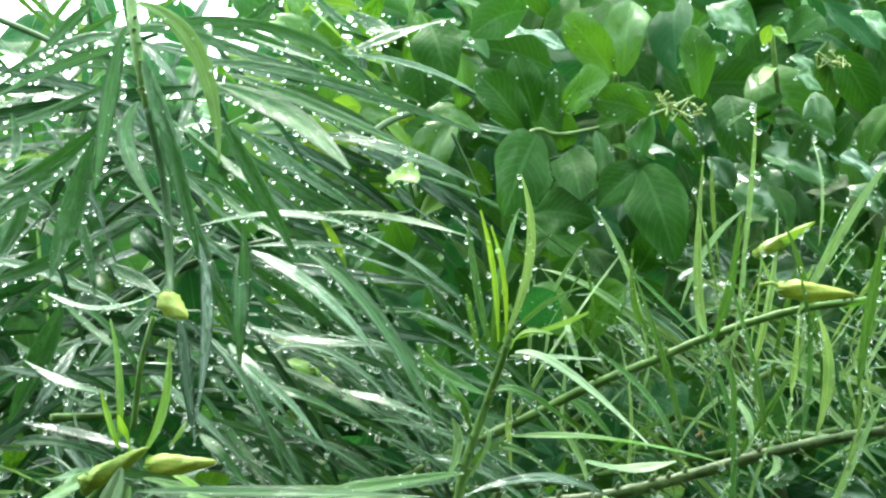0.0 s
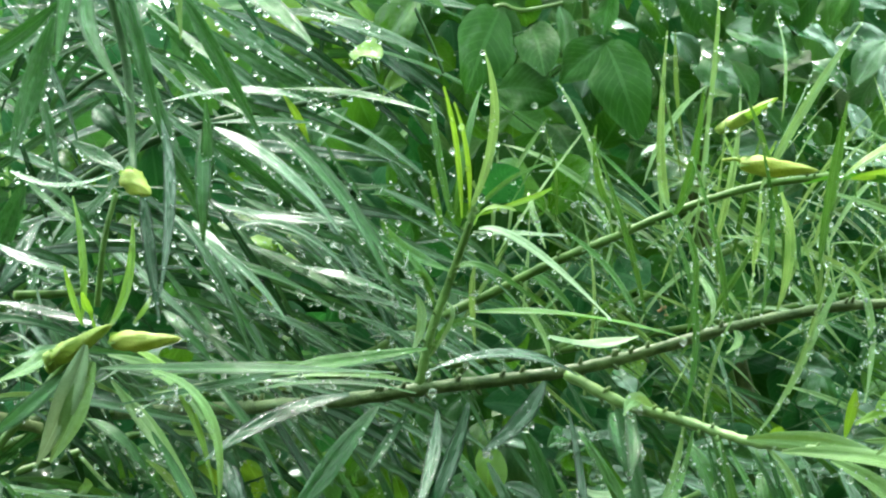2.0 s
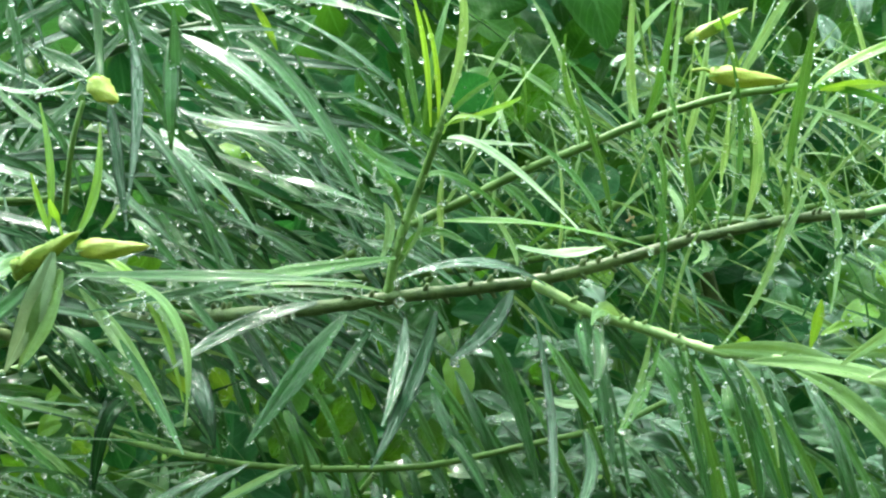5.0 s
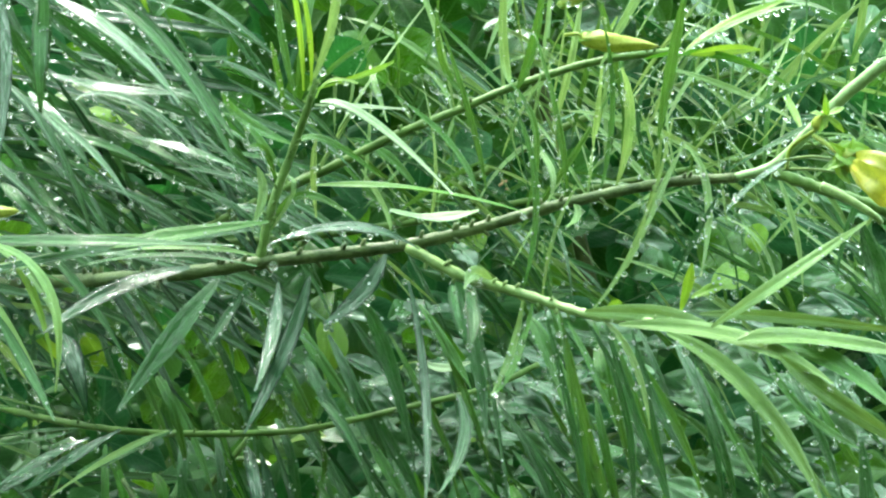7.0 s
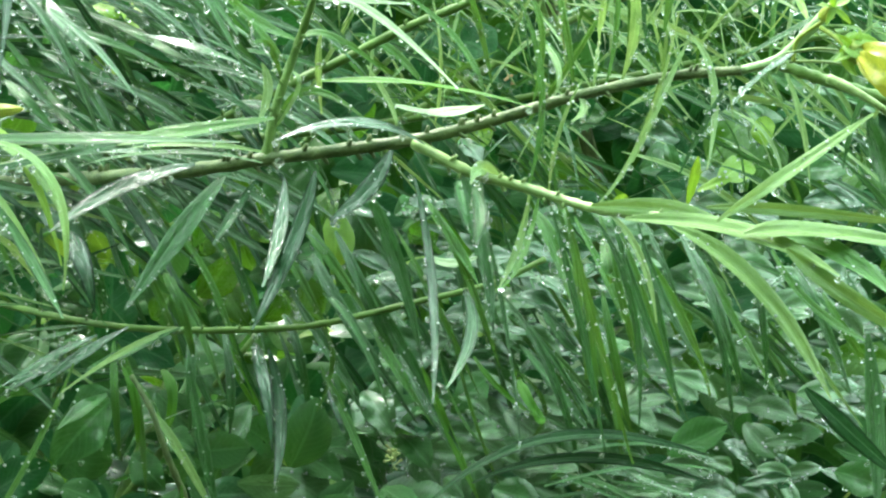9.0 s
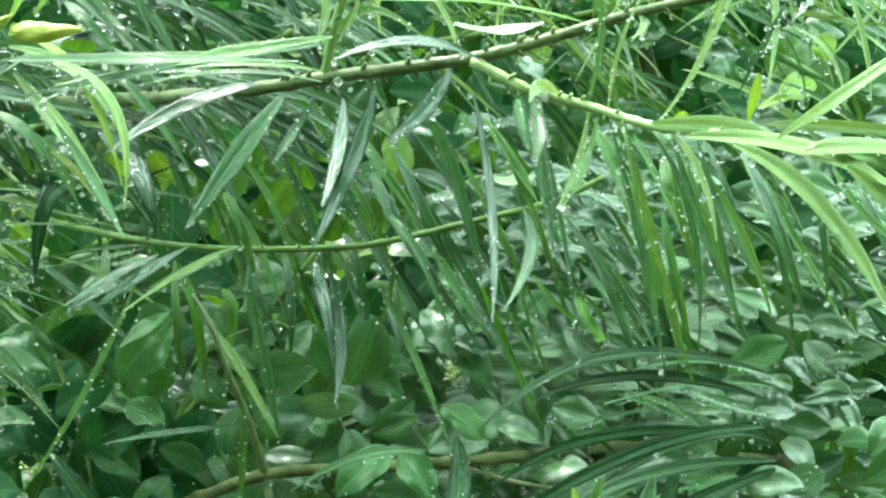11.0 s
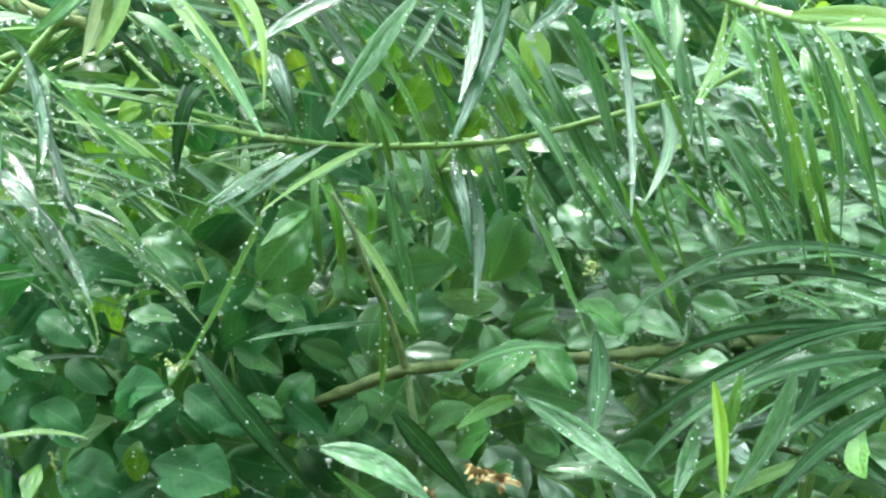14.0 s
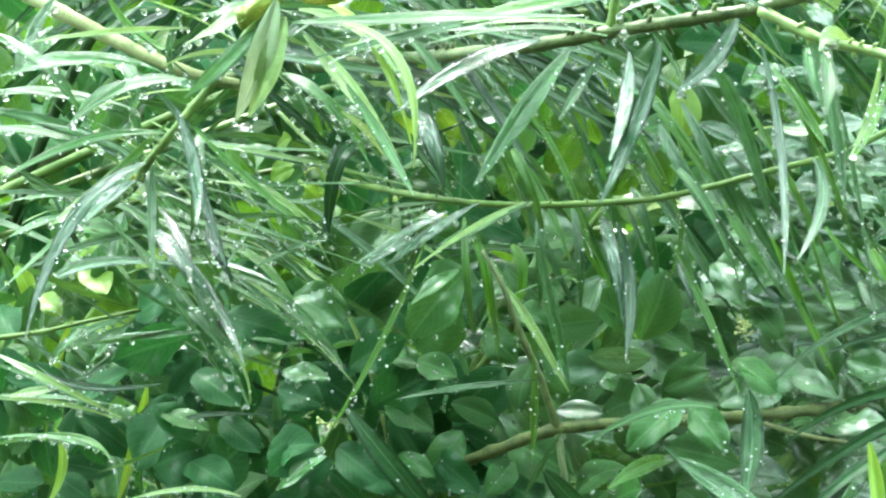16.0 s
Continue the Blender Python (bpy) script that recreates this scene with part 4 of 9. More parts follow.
leaf(bud_shoot, "d2", (-0.1471, 1.2300, 1.3479), (-0.1575, 1.2120, 1.3339), (-0.1651, 1.2200, 1.2941), 0.0110, 0.0, 0.20, left_drops)
leaf(bud_shoot, "s", (-0.2654, 1.2100, 1.3275), (-0.2233, 1.1920, 1.3140), (-0.1376, 1.2000, 1.2782), 0.0033, 0.0, 0.45, left_drops)
leaf(bud_shoot, "s", (-0.2372, 1.2100, 1.3599), (-0.2358, 1.1920, 1.3326), (-0.2437, 1.2000, 1.3017), 0.0092, 0.0, 0.45, left_drops)
leaf(bud_shoot, "s", (-0.2710, 1.2300, 1.3077), (-0.2345, 1.2120, 1.2993), (-0.1933, 1.2200, 1.2830), 0.0030, 0.0, 0.45, left_drops)
leaf(bud_shoot, "p", (-0.2361, 1.2400, 1.3494), (-0.1833, 1.2220, 1.3417), (-0.1082, 1.2300, 1.3196), 0.0034, 0.0, 0.45, left_drops)
leaf(bud_shoot, "p", (-0.2190, 1.2500, 1.3270), (-0.1963, 1.2320, 1.3187), (-0.1716, 1.2400, 1.2960), 0.0034, 0.0, 0.45, left_drops)
leaf(bud_shoot, "s", (-0.2123, 1.2300, 1.2749), (-0.1816, 1.2120, 1.2909), (-0.1623, 1.2200, 1.2957), 0.0042, 0.0, 0.45, left_drops)
leaf(bud_shoot, "g", (-0.2314, 1.1900, 1.3096), (-0.2226, 1.1720, 1.2960), (-0.2172, 1.1800, 1.2762), 0.0074, 0.0, 0.40, left_drops)
leaf(bud_shoot, "g", (-0.2627, 1.1900, 1.3073), (-0.2440, 1.1720, 1.2901), (-0.2278, 1.1800, 1.2649), 0.0098, 0.0, 0.40, left_drops)
leaf(bud_shoot, "s", (-0.2224, 1.2100, 1.2756), (-0.2004, 1.1920, 1.2615), (-0.1641, 1.2000, 1.2212), 0.0033, 0.0, 0.45, left_drops)
leaf(bud_shoot, "s", (-0.1730, 1.2500, 1.2944), (-0.1295, 1.2320, 1.3029), (-0.1028, 1.2400, 1.3077), 0.0043, 0.0, 0.45, left_drops)
leaf(bud_shoot, "g", (-0.1093, 1.2300, 1.3669), (-0.0988, 1.2120, 1.3487), (-0.0940, 1.2200, 1.3207), 0.0119, 0.0, 0.40, left_drops)
leaf(bud_shoot, "g", (-0.1323, 1.1800, 1.2785), (-0.1037, 1.1620, 1.3006), (-0.0713, 1.1700, 1.3193), 0.0081, 0.0, 0.40, left_drops)
leaf(bud_shoot, "s", (-0.0941, 1.1600, 1.2974), (-0.0702, 1.1420, 1.3094), (-0.0417, 1.1500, 1.3215), 0.0056, 0.0, 0.45, left_drops)
leaf(bud_shoot, "g", (-0.1527, 1.2100, 1.2666), (-0.1331, 1.1920, 1.2863), (-0.1003, 1.2000, 1.2972), 0.0075, 0.0, 0.40, left_drops)
leaf(bud_shoot, "s", (-0.2530, 1.1900, 1.2602), (-0.2278, 1.1720, 1.2432), (-0.2122, 1.1800, 1.2037), 0.0037, 0.0, 0.45, left_drops)
leaf(bud_shoot, "s", (-0.1951, 1.2000, 1.2597), (-0.1736, 1.1820, 1.2460), (-0.1577, 1.1900, 1.2234), 0.0033, 0.0, 0.45, left_drops)
leaf(bud_shoot, "s", (-0.3513, 1.2100, 1.4239), (-0.3179, 1.1920, 1.4009), (-0.3023, 1.2000, 1.3696), 0.0075, 0.0, 0.45, left_drops)
leaf(bud_shoot, "s", (-0.3505, 1.2100, 1.3938), (-0.3174, 1.1920, 1.4075), (-0.2661, 1.2000, 1.4030), 0.0092, 0.0, 0.45, left_drops)
leaf(bud_shoot, "s", (-0.3600, 1.2300, 1.3888), (-0.3276, 1.2120, 1.3877), (-0.2895, 1.2200, 1.3769), 0.0042, 0.0, 0.45, left_drops)
leaf(bud_shoot, "s", (-0.3100, 1.1900, 1.3678), (-0.2775, 1.1720, 1.3898), (-0.2361, 1.1800, 1.3955), 0.0107, 0.0, 0.45, left_drops)
leaf(bud_shoot, "s", (-0.3619, 1.2300, 1.3666), (-0.3295, 1.2120, 1.3642), (-0.3015, 1.2200, 1.3536), 0.0042, 0.0, 0.45, left_drops)
leaf(bud_shoot, "g", (-0.3197, 1.1800, 1.2995), (-0.2899, 1.1620, 1.3248), (-0.2676, 1.1700, 1.3392), 0.0114, 0.0, 0.40, left_drops)
leaf(bud_shoot, "s", (-0.3601, 1.2100, 1.3213), (-0.3340, 1.1920, 1.3283), (-0.3125, 1.2000, 1.3263), 0.0033, 0.0, 0.45, left_drops)
leaf(bud_shoot, "s", (-0.3590, 1.2000, 1.3007), (-0.3326, 1.1820, 1.3131), (-0.3105, 1.1900, 1.3194), 0.0058, 0.0, 0.45, left_drops)
leaf(bud_shoot, "d", (-0.2695, 1.2100, 1.3402), (-0.2638, 1.1920, 1.3191), (-0.2656, 1.2000, 1.2941), 0.0075, 0.0, 0.40, left_drops)
leaf(bud_shoot, "s", (-0.2815, 1.2100, 1.4077), (-0.2685, 1.1920, 1.3923), (-0.2749, 1.2000, 1.3752), 0.0075, 0.0, 0.45, left_drops)
leaf(bud_shoot, "p", (-0.3618, 1.1900, 1.2341), (-0.3240, 1.1720, 1.2201), (-0.2888, 1.1800, 1.1965), 0.0049, 0.0, 0.45, left_drops)
leaf(bud_shoot, "p", (-0.3671, 1.2000, 1.2057), (-0.3243, 1.1820, 1.2056), (-0.2964, 1.1900, 1.1941), 0.0037, 0.0, 0.45, left_drops)
leaf(bud_shoot, "s", (-0.3630, 1.1800, 1.1865), (-0.3272, 1.1620, 1.1904), (-0.3029, 1.1700, 1.1807), 0.0049, 0.0, 0.45, left_drops)
leaf(bud_shoot, "p", (-0.3630, 1.2100, 1.2048), (-0.3367, 1.1920, 1.2121), (-0.3214, 1.2000, 1.2132), 0.0050, 0.0, 0.45, left_drops)
leaf(bud_shoot, "s", (-0.3371, 1.2100, 1.2217), (-0.3207, 1.1920, 1.2393), (-0.3135, 1.2000, 1.2477), 0.0067, 0.0, 0.45, left_drops)
leaf(bud_shoot, "s", (-0.3166, 1.2100, 1.2176), (-0.2969, 1.1920, 1.2386), (-0.2824, 1.2000, 1.2501), 0.0075, 0.0, 0.45, left_drops)
leaf(bud_shoot, "s", (-0.2752, 1.1900, 1.2962), (-0.2440, 1.1720, 1.2583), (-0.2250, 1.1800, 1.2153), 0.0041, 0.0, 0.45, left_drops)
leaf(bud_shoot, "s", (-0.2312, 1.2000, 1.2759), (-0.1989, 1.1820, 1.2615), (-0.1617, 1.1900, 1.2314), 0.0033, 0.0, 0.45, left_drops)
leaf(bud_shoot, "s", (-0.1804, 1.1800, 1.3965), (-0.1562, 1.1620, 1.3813), (-0.1304, 1.1700, 1.3406), 0.0089, 0.0, 0.45, left_drops)
leaf(bud_shoot, "s", (-0.2316, 1.1700, 1.4315), (-0.2057, 1.1520, 1.4347), (-0.1939, 1.1600, 1.4400), 0.0081, 0.0, 0.45, left_drops)
bud(bud_shoot, "bud", (-0.1934, 1.1300, 1.4319), (-0.1579, 1.1200, 1.4524), 0.0112, LIME, "lime-yellow furled bud")
bud(bud_shoot, "bud", (-0.1579, 1.1200, 1.4433), (-0.1188, 1.1000, 1.4455), 0.0112, YELLOW, "pointed yellow furled bud")
bud(bud_shoot, "bud", (-0.1904, 1.1300, 1.4373), (-0.1933, 1.1300, 1.4252), 0.011, LIME, "lime-yellow furled bud")
bud(bud_shoot, "bud", (-0.3000, 1.3000, 1.3250), (-0.2930, 1.3000, 1.3211), 0.006, GOLD, "tiny golden bud")

# ---- yellow oleander with the long leaning branch ----
main_shrub = thing("yellow_oleander", (-0.95, 1.75, 0.0), "yellow oleander shrub with a long leaning branch and yellow buds", "shrub", "rain-wet garden shrubs")
main_drops = Drops(1.15)
tube("trunk", [(-0.95, 1.75, -0.05), (-0.9, 1.70, 0.5), (-0.75, 1.55, 1.0), (-0.55, 1.36, 1.25)], 0.024, 0.011, BARK, main_shrub)
main_branch = tube("branch", [(-0.55, 1.36, 1.25), (-0.3171, 1.6200, 1.3479), (-0.1860, 1.4000, 1.3810), (-0.1008, 1.2200, 1.3990), (-0.0428, 1.1500, 1.4078), (0.0065, 1.1300, 1.4160), (0.0616, 1.1300, 1.4223), (0.0916, 1.1200, 1.4273), (0.1284, 1.1200, 1.4364), (0.1701, 1.1100, 1.4491), (0.2224, 1.1100, 1.4598), (0.2604, 1.1000, 1.4633)], 0.0044, 0.0027, OLIVE, main_shrub, "green-brown stem with leaf scars", knots=0.1, stubs=44)
leaf(main_branch, "m", (0.1731, 1.1200, 1.4496), (0.1672, 1.1182, 1.4916), (0.1531, 1.1147, 1.5415), 0.0047, 0.0, 0.48, main_drops)
leaf(main_branch, "m", (0.1519, 1.1300, 1.4445), (0.1566, 1.1299, 1.4853), (0.1430, 1.1296, 1.5129), 0.0048, 0.0, 0.48, main_drops)
leaf(main_branch, "m", (0.1461, 1.1000, 1.4028), (0.1539, 1.1088, 1.4583), (0.1409, 1.1252, 1.5067), 0.0047, 0.0, 0.48, main_drops)
leaf(main_branch, "m", (0.2186, 1.1000, 1.4844), (0.2250, 1.0967, 1.5280), (0.2317, 1.0906, 1.5695), 0.0079, 0.0, 0.48, main_drops)
leaf(main_branch, "p", (0.1811, 1.0900, 1.3924), (0.2055, 1.0846, 1.4324), (0.2209, 1.0745, 1.4945), 0.0035, 0.0, 0.48, main_drops)
leaf(main_branch, "p", (0.2019, 1.1000, 1.4147), (0.2150, 1.1027, 1.4434), (0.2349, 1.1076, 1.4828), 0.0056, 0.0, 0.48, main_drops)
leaf(main_branch, "p", (0.2333, 1.1000, 1.4814), (0.2433, 1.0892, 1.4546), (0.2357, 1.0690, 1.4126), 0.0051, 0.0, 0.48, main_drops)
leaf(main_branch, "p", (0.1731, 1.1100, 1.4522), (0.1754, 1.1009, 1.4435), (0.1668, 1.0841, 1.4378), 0.0033, 0.0, 0.48, main_drops)
leaf(main_branch, "p", (0.1653, 1.1300, 1.4507), (0.1666, 1.1399, 1.4665), (0.1580, 1.1582, 1.4801), 0.0038, 0.0, 0.48, main_drops)
leaf(main_branch, "m", (0.1306, 1.1400, 1.4555), (0.1207, 1.1371, 1.4974), (0.1013, 1.1317, 1.5524), 0.0043, 0.0, 0.48, main_drops)
leaf(main_branch, "m", (0.1936, 1.1400, 1.4525), (0.2006, 1.1379, 1.5040), (0.1915, 1.1339, 1.5563), 0.0039, 0.0, 0.48, main_drops)
leaf(main_branch, "p", (0.2030, 1.1400, 1.4572), (0.2074, 1.1228, 1.4917), (0.1966, 1.0909, 1.5217), 0.0058, 0.0, 0.48, main_drops)
leaf(main_branch, "p", (0.1582, 1.1100, 1.3988), (0.1632, 1.1041, 1.4312), (0.1735, 1.0932, 1.4589), 0.0028, 0.0, 0.48, main_drops)
leaf(main_branch, "d", (0.2291, 1.1600, 1.4596), (0.2188, 1.1587, 1.4978), (0.2340, 1.1564, 1.5295), 0.0034, 0.0, 0.45, main_drops)
leaf(main_branch, "p", (0.1905, 1.1600, 1.4516), (0.1922, 1.1431, 1.4883), (0.1896, 1.1116, 1.5220), 0.0034, 0.0, 0.48, main_drops)
leaf(main_branch, "m", (0.1304, 1.1800, 1.4491), (0.1156, 1.1797, 1.4780), (0.0833, 1.1793, 1.5067), 0.0050, 0.0, 0.48, main_drops)
leaf(main_branch, "w", (0.0749, 1.1000, 1.4460), (0.0975, 1.1002, 1.4411), (0.1225, 1.1006, 1.4459), 0.0084, 0.0, 0.16, main_drops)
leaf(main_branch, "b2", (0.0367, 1.1200, 1.4583), (0.0932, 1.1042, 1.4560), (0.1445, 1.0748, 1.4454), 0.0066, 0.0, 0.19, main_drops)
leaf(main_branch, "g", (0.0906, 1.1000, 1.4249), (0.0540, 1.1001, 1.4370), (0.0117, 1.1002, 1.4280), 0.0065, 0.0, 0.40, main_drops)
leaf(main_branch, "d", (-0.0146, 1.0700, 1.4121), (-0.0398, 1.0656, 1.3804), (-0.0661, 1.0573, 1.3456), 0.0136, 0.0, 0.40, main_drops)
leaf(main_branch, "g", (0.0313, 1.0600, 1.4145), (0.0190, 1.0615, 1.3762), (-0.0021, 1.0643, 1.3329), 0.0108, 0.0, 0.40, main_drops)
leaf(main_branch, "g", (0.0156, 1.0800, 1.4094), (0.0131, 1.0724, 1.3837), (0.0037, 1.0582, 1.3558), 0.0073, 0.0, 0.40, main_drops)
leaf(main_branch, "g", (0.0709, 1.0700, 1.4247), (0.0585, 1.0723, 1.4041), (0.0389, 1.0766, 1.3879), 0.0118, 0.0, 0.40, main_drops)
leaf(main_branch, "g", (-0.0306, 1.1000, 1.4156), (-0.0706, 1.1032, 1.4033), (-0.1080, 1.1090, 1.3798), 0.0102, 0.0, 0.40, main_drops)
leaf(main_branch, "d2", (0.0010, 1.1200, 1.4061), (-0.0109, 1.1031, 1.3896), (-0.0216, 1.0718, 1.3761), 0.0047, 0.0, 0.45, main_drops)
leaf(main_branch, "d", (0.0070, 1.1100, 1.4355), (-0.0699, 1.0942, 1.4268), (-0.1470, 1.0648, 1.4135), 0.0066, 0.0, 0.45, main_drops)
leaf(main_branch, "p", (-0.0111, 1.1300, 1.4313), (-0.0722, 1.1314, 1.4292), (-0.1503, 1.1341, 1.4303), 0.0048, 0.0, 0.48, main_drops)
leaf(main_branch, "p", (0.0040, 1.1000, 1.4221), (-0.0561, 1.1095, 1.4257), (-0.1377, 1.1271, 1.4144), 0.0047, 0.0, 0.48, main_drops)
leaf(main_branch, "d", (-0.0309, 1.1100, 1.4155), (-0.0849, 1.0995, 1.4229), (-0.1406, 1.0801, 1.4093), 0.0047, 0.0, 0.45, main_drops)
leaf(main_branch, "m", (-0.0421, 1.1300, 1.4192), (-0.0868, 1.1253, 1.4272), (-0.1422, 1.1165, 1.4233), 0.0038, 0.0, 0.48, main_drops)
leaf(main_branch, "p", (-0.1294, 1.0600, 1.4314), (-0.1002, 1.0591, 1.4072), (-0.0968, 1.0574, 1.3559), 0.0063, 0.0, 0.48, main_drops)
leaf(main_branch, "s", (-0.1309, 1.0700, 1.3992), (-0.1133, 1.0615, 1.3713), (-0.0963, 1.0456, 1.3433), 0.0068, 0.0, 0.48, main_drops)
leaf(main_branch, "p", (0.1340, 1.1000, 1.3998), (0.1209, 1.0927, 1.4125), (0.1127, 1.0791, 1.4056), 0.0070, 0.0, 0.48, main_drops)
leaf(main_branch, "s", (0.1179, 1.1200, 1.3996), (0.1210, 1.1113, 1.3881), (0.1175, 1.0950, 1.3732), 0.0065, 0.0, 0.48, main_drops)
leaf(main_branch, "p", (0.1435, 1.0800, 1.4001), (0.1368, 1.0728, 1.3741), (0.1244, 1.0595, 1.3518), 0.0046, 0.0, 0.48, main_drops)
leaf(main_branch, "m", (0.0251, 1.1400, 1.4785), (0.0435, 1.1392, 1.4817), (0.0774, 1.1376, 1.4571), 0.0048, 0.0, 0.48, main_drops)
leaf(main_branch, "m", (0.0189, 1.1400, 1.4662), (0.0005, 1.1309, 1.4878), (-0.0129, 1.1140, 1.4969), 0.0053, 0.0, 0.48, main_drops)
leaf(main_branch, "m", (0.0158, 1.1400, 1.4569), (0.0097, 1.1331, 1.4756), (0.0005, 1.1202, 1.4788), 0.0039, 0.0, 0.48, main_drops)
leaf(main_branch, "p", (0.0096, 1.1300, 1.4298), (0.0249, 1.1341, 1.4572), (0.0097, 1.1418, 1.4630), 0.0033, 0.0, 0.48, main_drops)
leaf(main_branch, "m", (0.0129, 1.1500, 1.4348), (0.0310, 1.1333, 1.4526), (0.0601, 1.1022, 1.4375), 0.0044, 0.0, 0.48, main_drops)
leaf(main_branch, "p", (0.0626, 1.1500, 1.4660), (0.0751, 1.1484, 1.4442), (0.0781, 1.1455, 1.4319), 0.0039, 0.0, 0.48, main_drops)
leaf(main_branch, "d", (0.0098, 1.1600, 1.4248), (-0.0058, 1.1631, 1.4435), (-0.0340, 1.1688, 1.4558), 0.0044, 0.0, 0.45, main_drops)
leaf(main_branch, "p", (0.0322, 1.1200, 1.5089), (0.0465, 1.1112, 1.5555), (0.0408, 1.0948, 1.5970), 0.0064, 0.0, 0.48, main_drops)
leaf(main_branch, "b", (0.0297, 1.1200, 1.5089), (0.0265, 1.1087, 1.5464), (0.0195, 1.0878, 1.5774), 0.0038, 0.0, 0.19, main_drops)
leaf(main_branch, "m", (0.0257, 1.1300, 1.5044), (0.0179, 1.1350, 1.5413), (0.0131, 1.1443, 1.5796), 0.0053, 0.0, 0.48, main_drops)
leaf(main_branch, "b", (0.0337, 1.1200, 1.5089), (0.0325, 1.1092, 1.5404), (0.0249, 1.0891, 1.5692), 0.0033, 0.0, 0.19, main_drops)
leaf(main_branch, "b", (0.0364, 1.1100, 1.5097), (0.0613, 1.0977, 1.5176), (0.0752, 1.0750, 1.5237), 0.0031, 0.0, 0.19, main_drops)
leaf(main_branch, "b", (0.0361, 1.1100, 1.5049), (0.0437, 1.1047, 1.5138), (0.0575, 1.0948, 1.5125), 0.0028, 0.0, 0.19, main_drops)
leaf(main_branch, "w", (0.0355, 1.1100, 1.5013), (0.0575, 1.1120, 1.5007), (0.0846, 1.1158, 1.4992), 0.0033, 0.0, 0.48, main_drops)
leaf(main_branch, "w", (0.0381, 1.1000, 1.5028), (0.0635, 1.0854, 1.4939), (0.1041, 1.0581, 1.4561), 0.0047, 0.0, 0.48, main_drops)
leaf(main_branch, "m", (0.0243, 1.1500, 1.4796), (-0.0012, 1.1415, 1.4921), (-0.0140, 1.1258, 1.5080), 0.0068, 0.0, 0.48, main_drops)
leaf(main_branch, "m", (0.0202, 1.1300, 1.4983), (0.0164, 1.1218, 1.5165), (0.0123, 1.1067, 1.5343), 0.0038, 0.0, 0.48, main_drops)
leaf(main_branch, "p", (0.0370, 1.1300, 1.4830), (0.0356, 1.1358, 1.4645), (0.0375, 1.1467, 1.4395), 0.0043, 0.0, 0.48, main_drops)
leaf(main_branch, "p", (0.0049, 1.1400, 1.4675), (0.0080, 1.1348, 1.4523), (0.0018, 1.1251, 1.4346), 0.0063, 0.0, 0.48, main_drops)
leaf(main_branch, "o", (0.1683, 1.0300, 1.3983), (0.2055, 1.0365, 1.3952), (0.2404, 1.0484, 1.3874), 0.0117, 0.0, 0.48, main_drops)
leaf(main_branch, "o", (0.1802, 1.0000, 1.3948), (0.2348, 0.9872, 1.3890), (0.2774, 0.9635, 1.3698), 0.0108, 0.0, 0.48, main_drops)
leaf(main_branch, "o", (0.1999, 0.9800, 1.3927), (0.2398, 0.9719, 1.3635), (0.2724, 0.9569, 1.3113), 0.0119, 0.0, 0.48, main_drops)
leaf(main_branch, "o", (0.2224, 1.0100, 1.3989), (0.2688, 1.0107, 1.3964), (0.3386, 1.0120, 1.3879), 0.0077, 0.0, 0.16, main_drops)
leaf(main_branch, "o", (0.2345, 0.9800, 1.3885), (0.2740, 0.9873, 1.3882), (0.3351, 1.0008, 1.3774), 0.0112, 0.0, 0.48, main_drops)
leaf(main_branch, "o", (0.2528, 0.9700, 1.3827), (0.2793, 0.9651, 1.3614), (0.3212, 0.9561, 1.3353), 0.0117, 0.0, 0.48, main_drops)
leaf(main_branch, "p", (0.2214, 0.9800, 1.3954), (0.2546, 0.9688, 1.4201), (0.2877, 0.9480, 1.4482), 0.0081, 0.0, 0.48, main_drops)
leaf(main_branch, "m", (0.2520, 1.0000, 1.3847), (0.2822, 0.9859, 1.3778), (0.3166, 0.9597, 1.3483), 0.0114, 0.0, 0.48, main_drops)
leaf(main_branch, "p", (0.1789, 1.0500, 1.3940), (0.1962, 1.0473, 1.3709), (0.2045, 1.0424, 1.3366), 0.0049, 0.0, 0.48, main_drops)
leaf(main_branch, "g", (0.2782, 1.0600, 1.4735), (0.2584, 1.0478, 1.4622), (0.2386, 1.0253, 1.4488), 0.0054, 0.0, 0.40, main_drops)
leaf(main_branch, "d", (0.2496, 1.0800, 1.4595), (0.2360, 1.0851, 1.4323), (0.2260, 1.0945, 1.4075), 0.0037, 0.0, 0.45, main_drops)
leaf(main_branch, "p", (0.2677, 1.1200, 1.5012), (0.2878, 1.1260, 1.5198), (0.3013, 1.1371, 1.5497), 0.0024, 0.0, 0.48, main_drops)
leaf(main_branch, "d", (0.2576, 1.0900, 1.4936), (0.2907, 1.0776, 1.5132), (0.3319, 1.0547, 1.5291), 0.0037, 0.0, 0.45, main_drops)
leaf(main_branch, "d", (0.2619, 1.1200, 1.4673), (0.2937, 1.1103, 1.4860), (0.3134, 1.0923, 1.4969), 0.0038, 0.0, 0.45, main_drops)
leaf(main_branch, "b", (0.2418, 1.1400, 1.5329), (0.2698, 1.1451, 1.5489), (0.3080, 1.1546, 1.5641), 0.0058, 0.0, 0.19, main_drops)
leaf(main_branch, "p", (0.2387, 1.1300, 1.5313), (0.2758, 1.1305, 1.5508), (0.3076, 1.1314, 1.5573), 0.0029, 0.0, 0.48, main_drops)
leaf(main_branch, "b", (0.2462, 1.1500, 1.5303), (0.2675, 1.1551, 1.5335), (0.2893, 1.1645, 1.5339), 0.0068, 0.0, 0.19, main_drops)
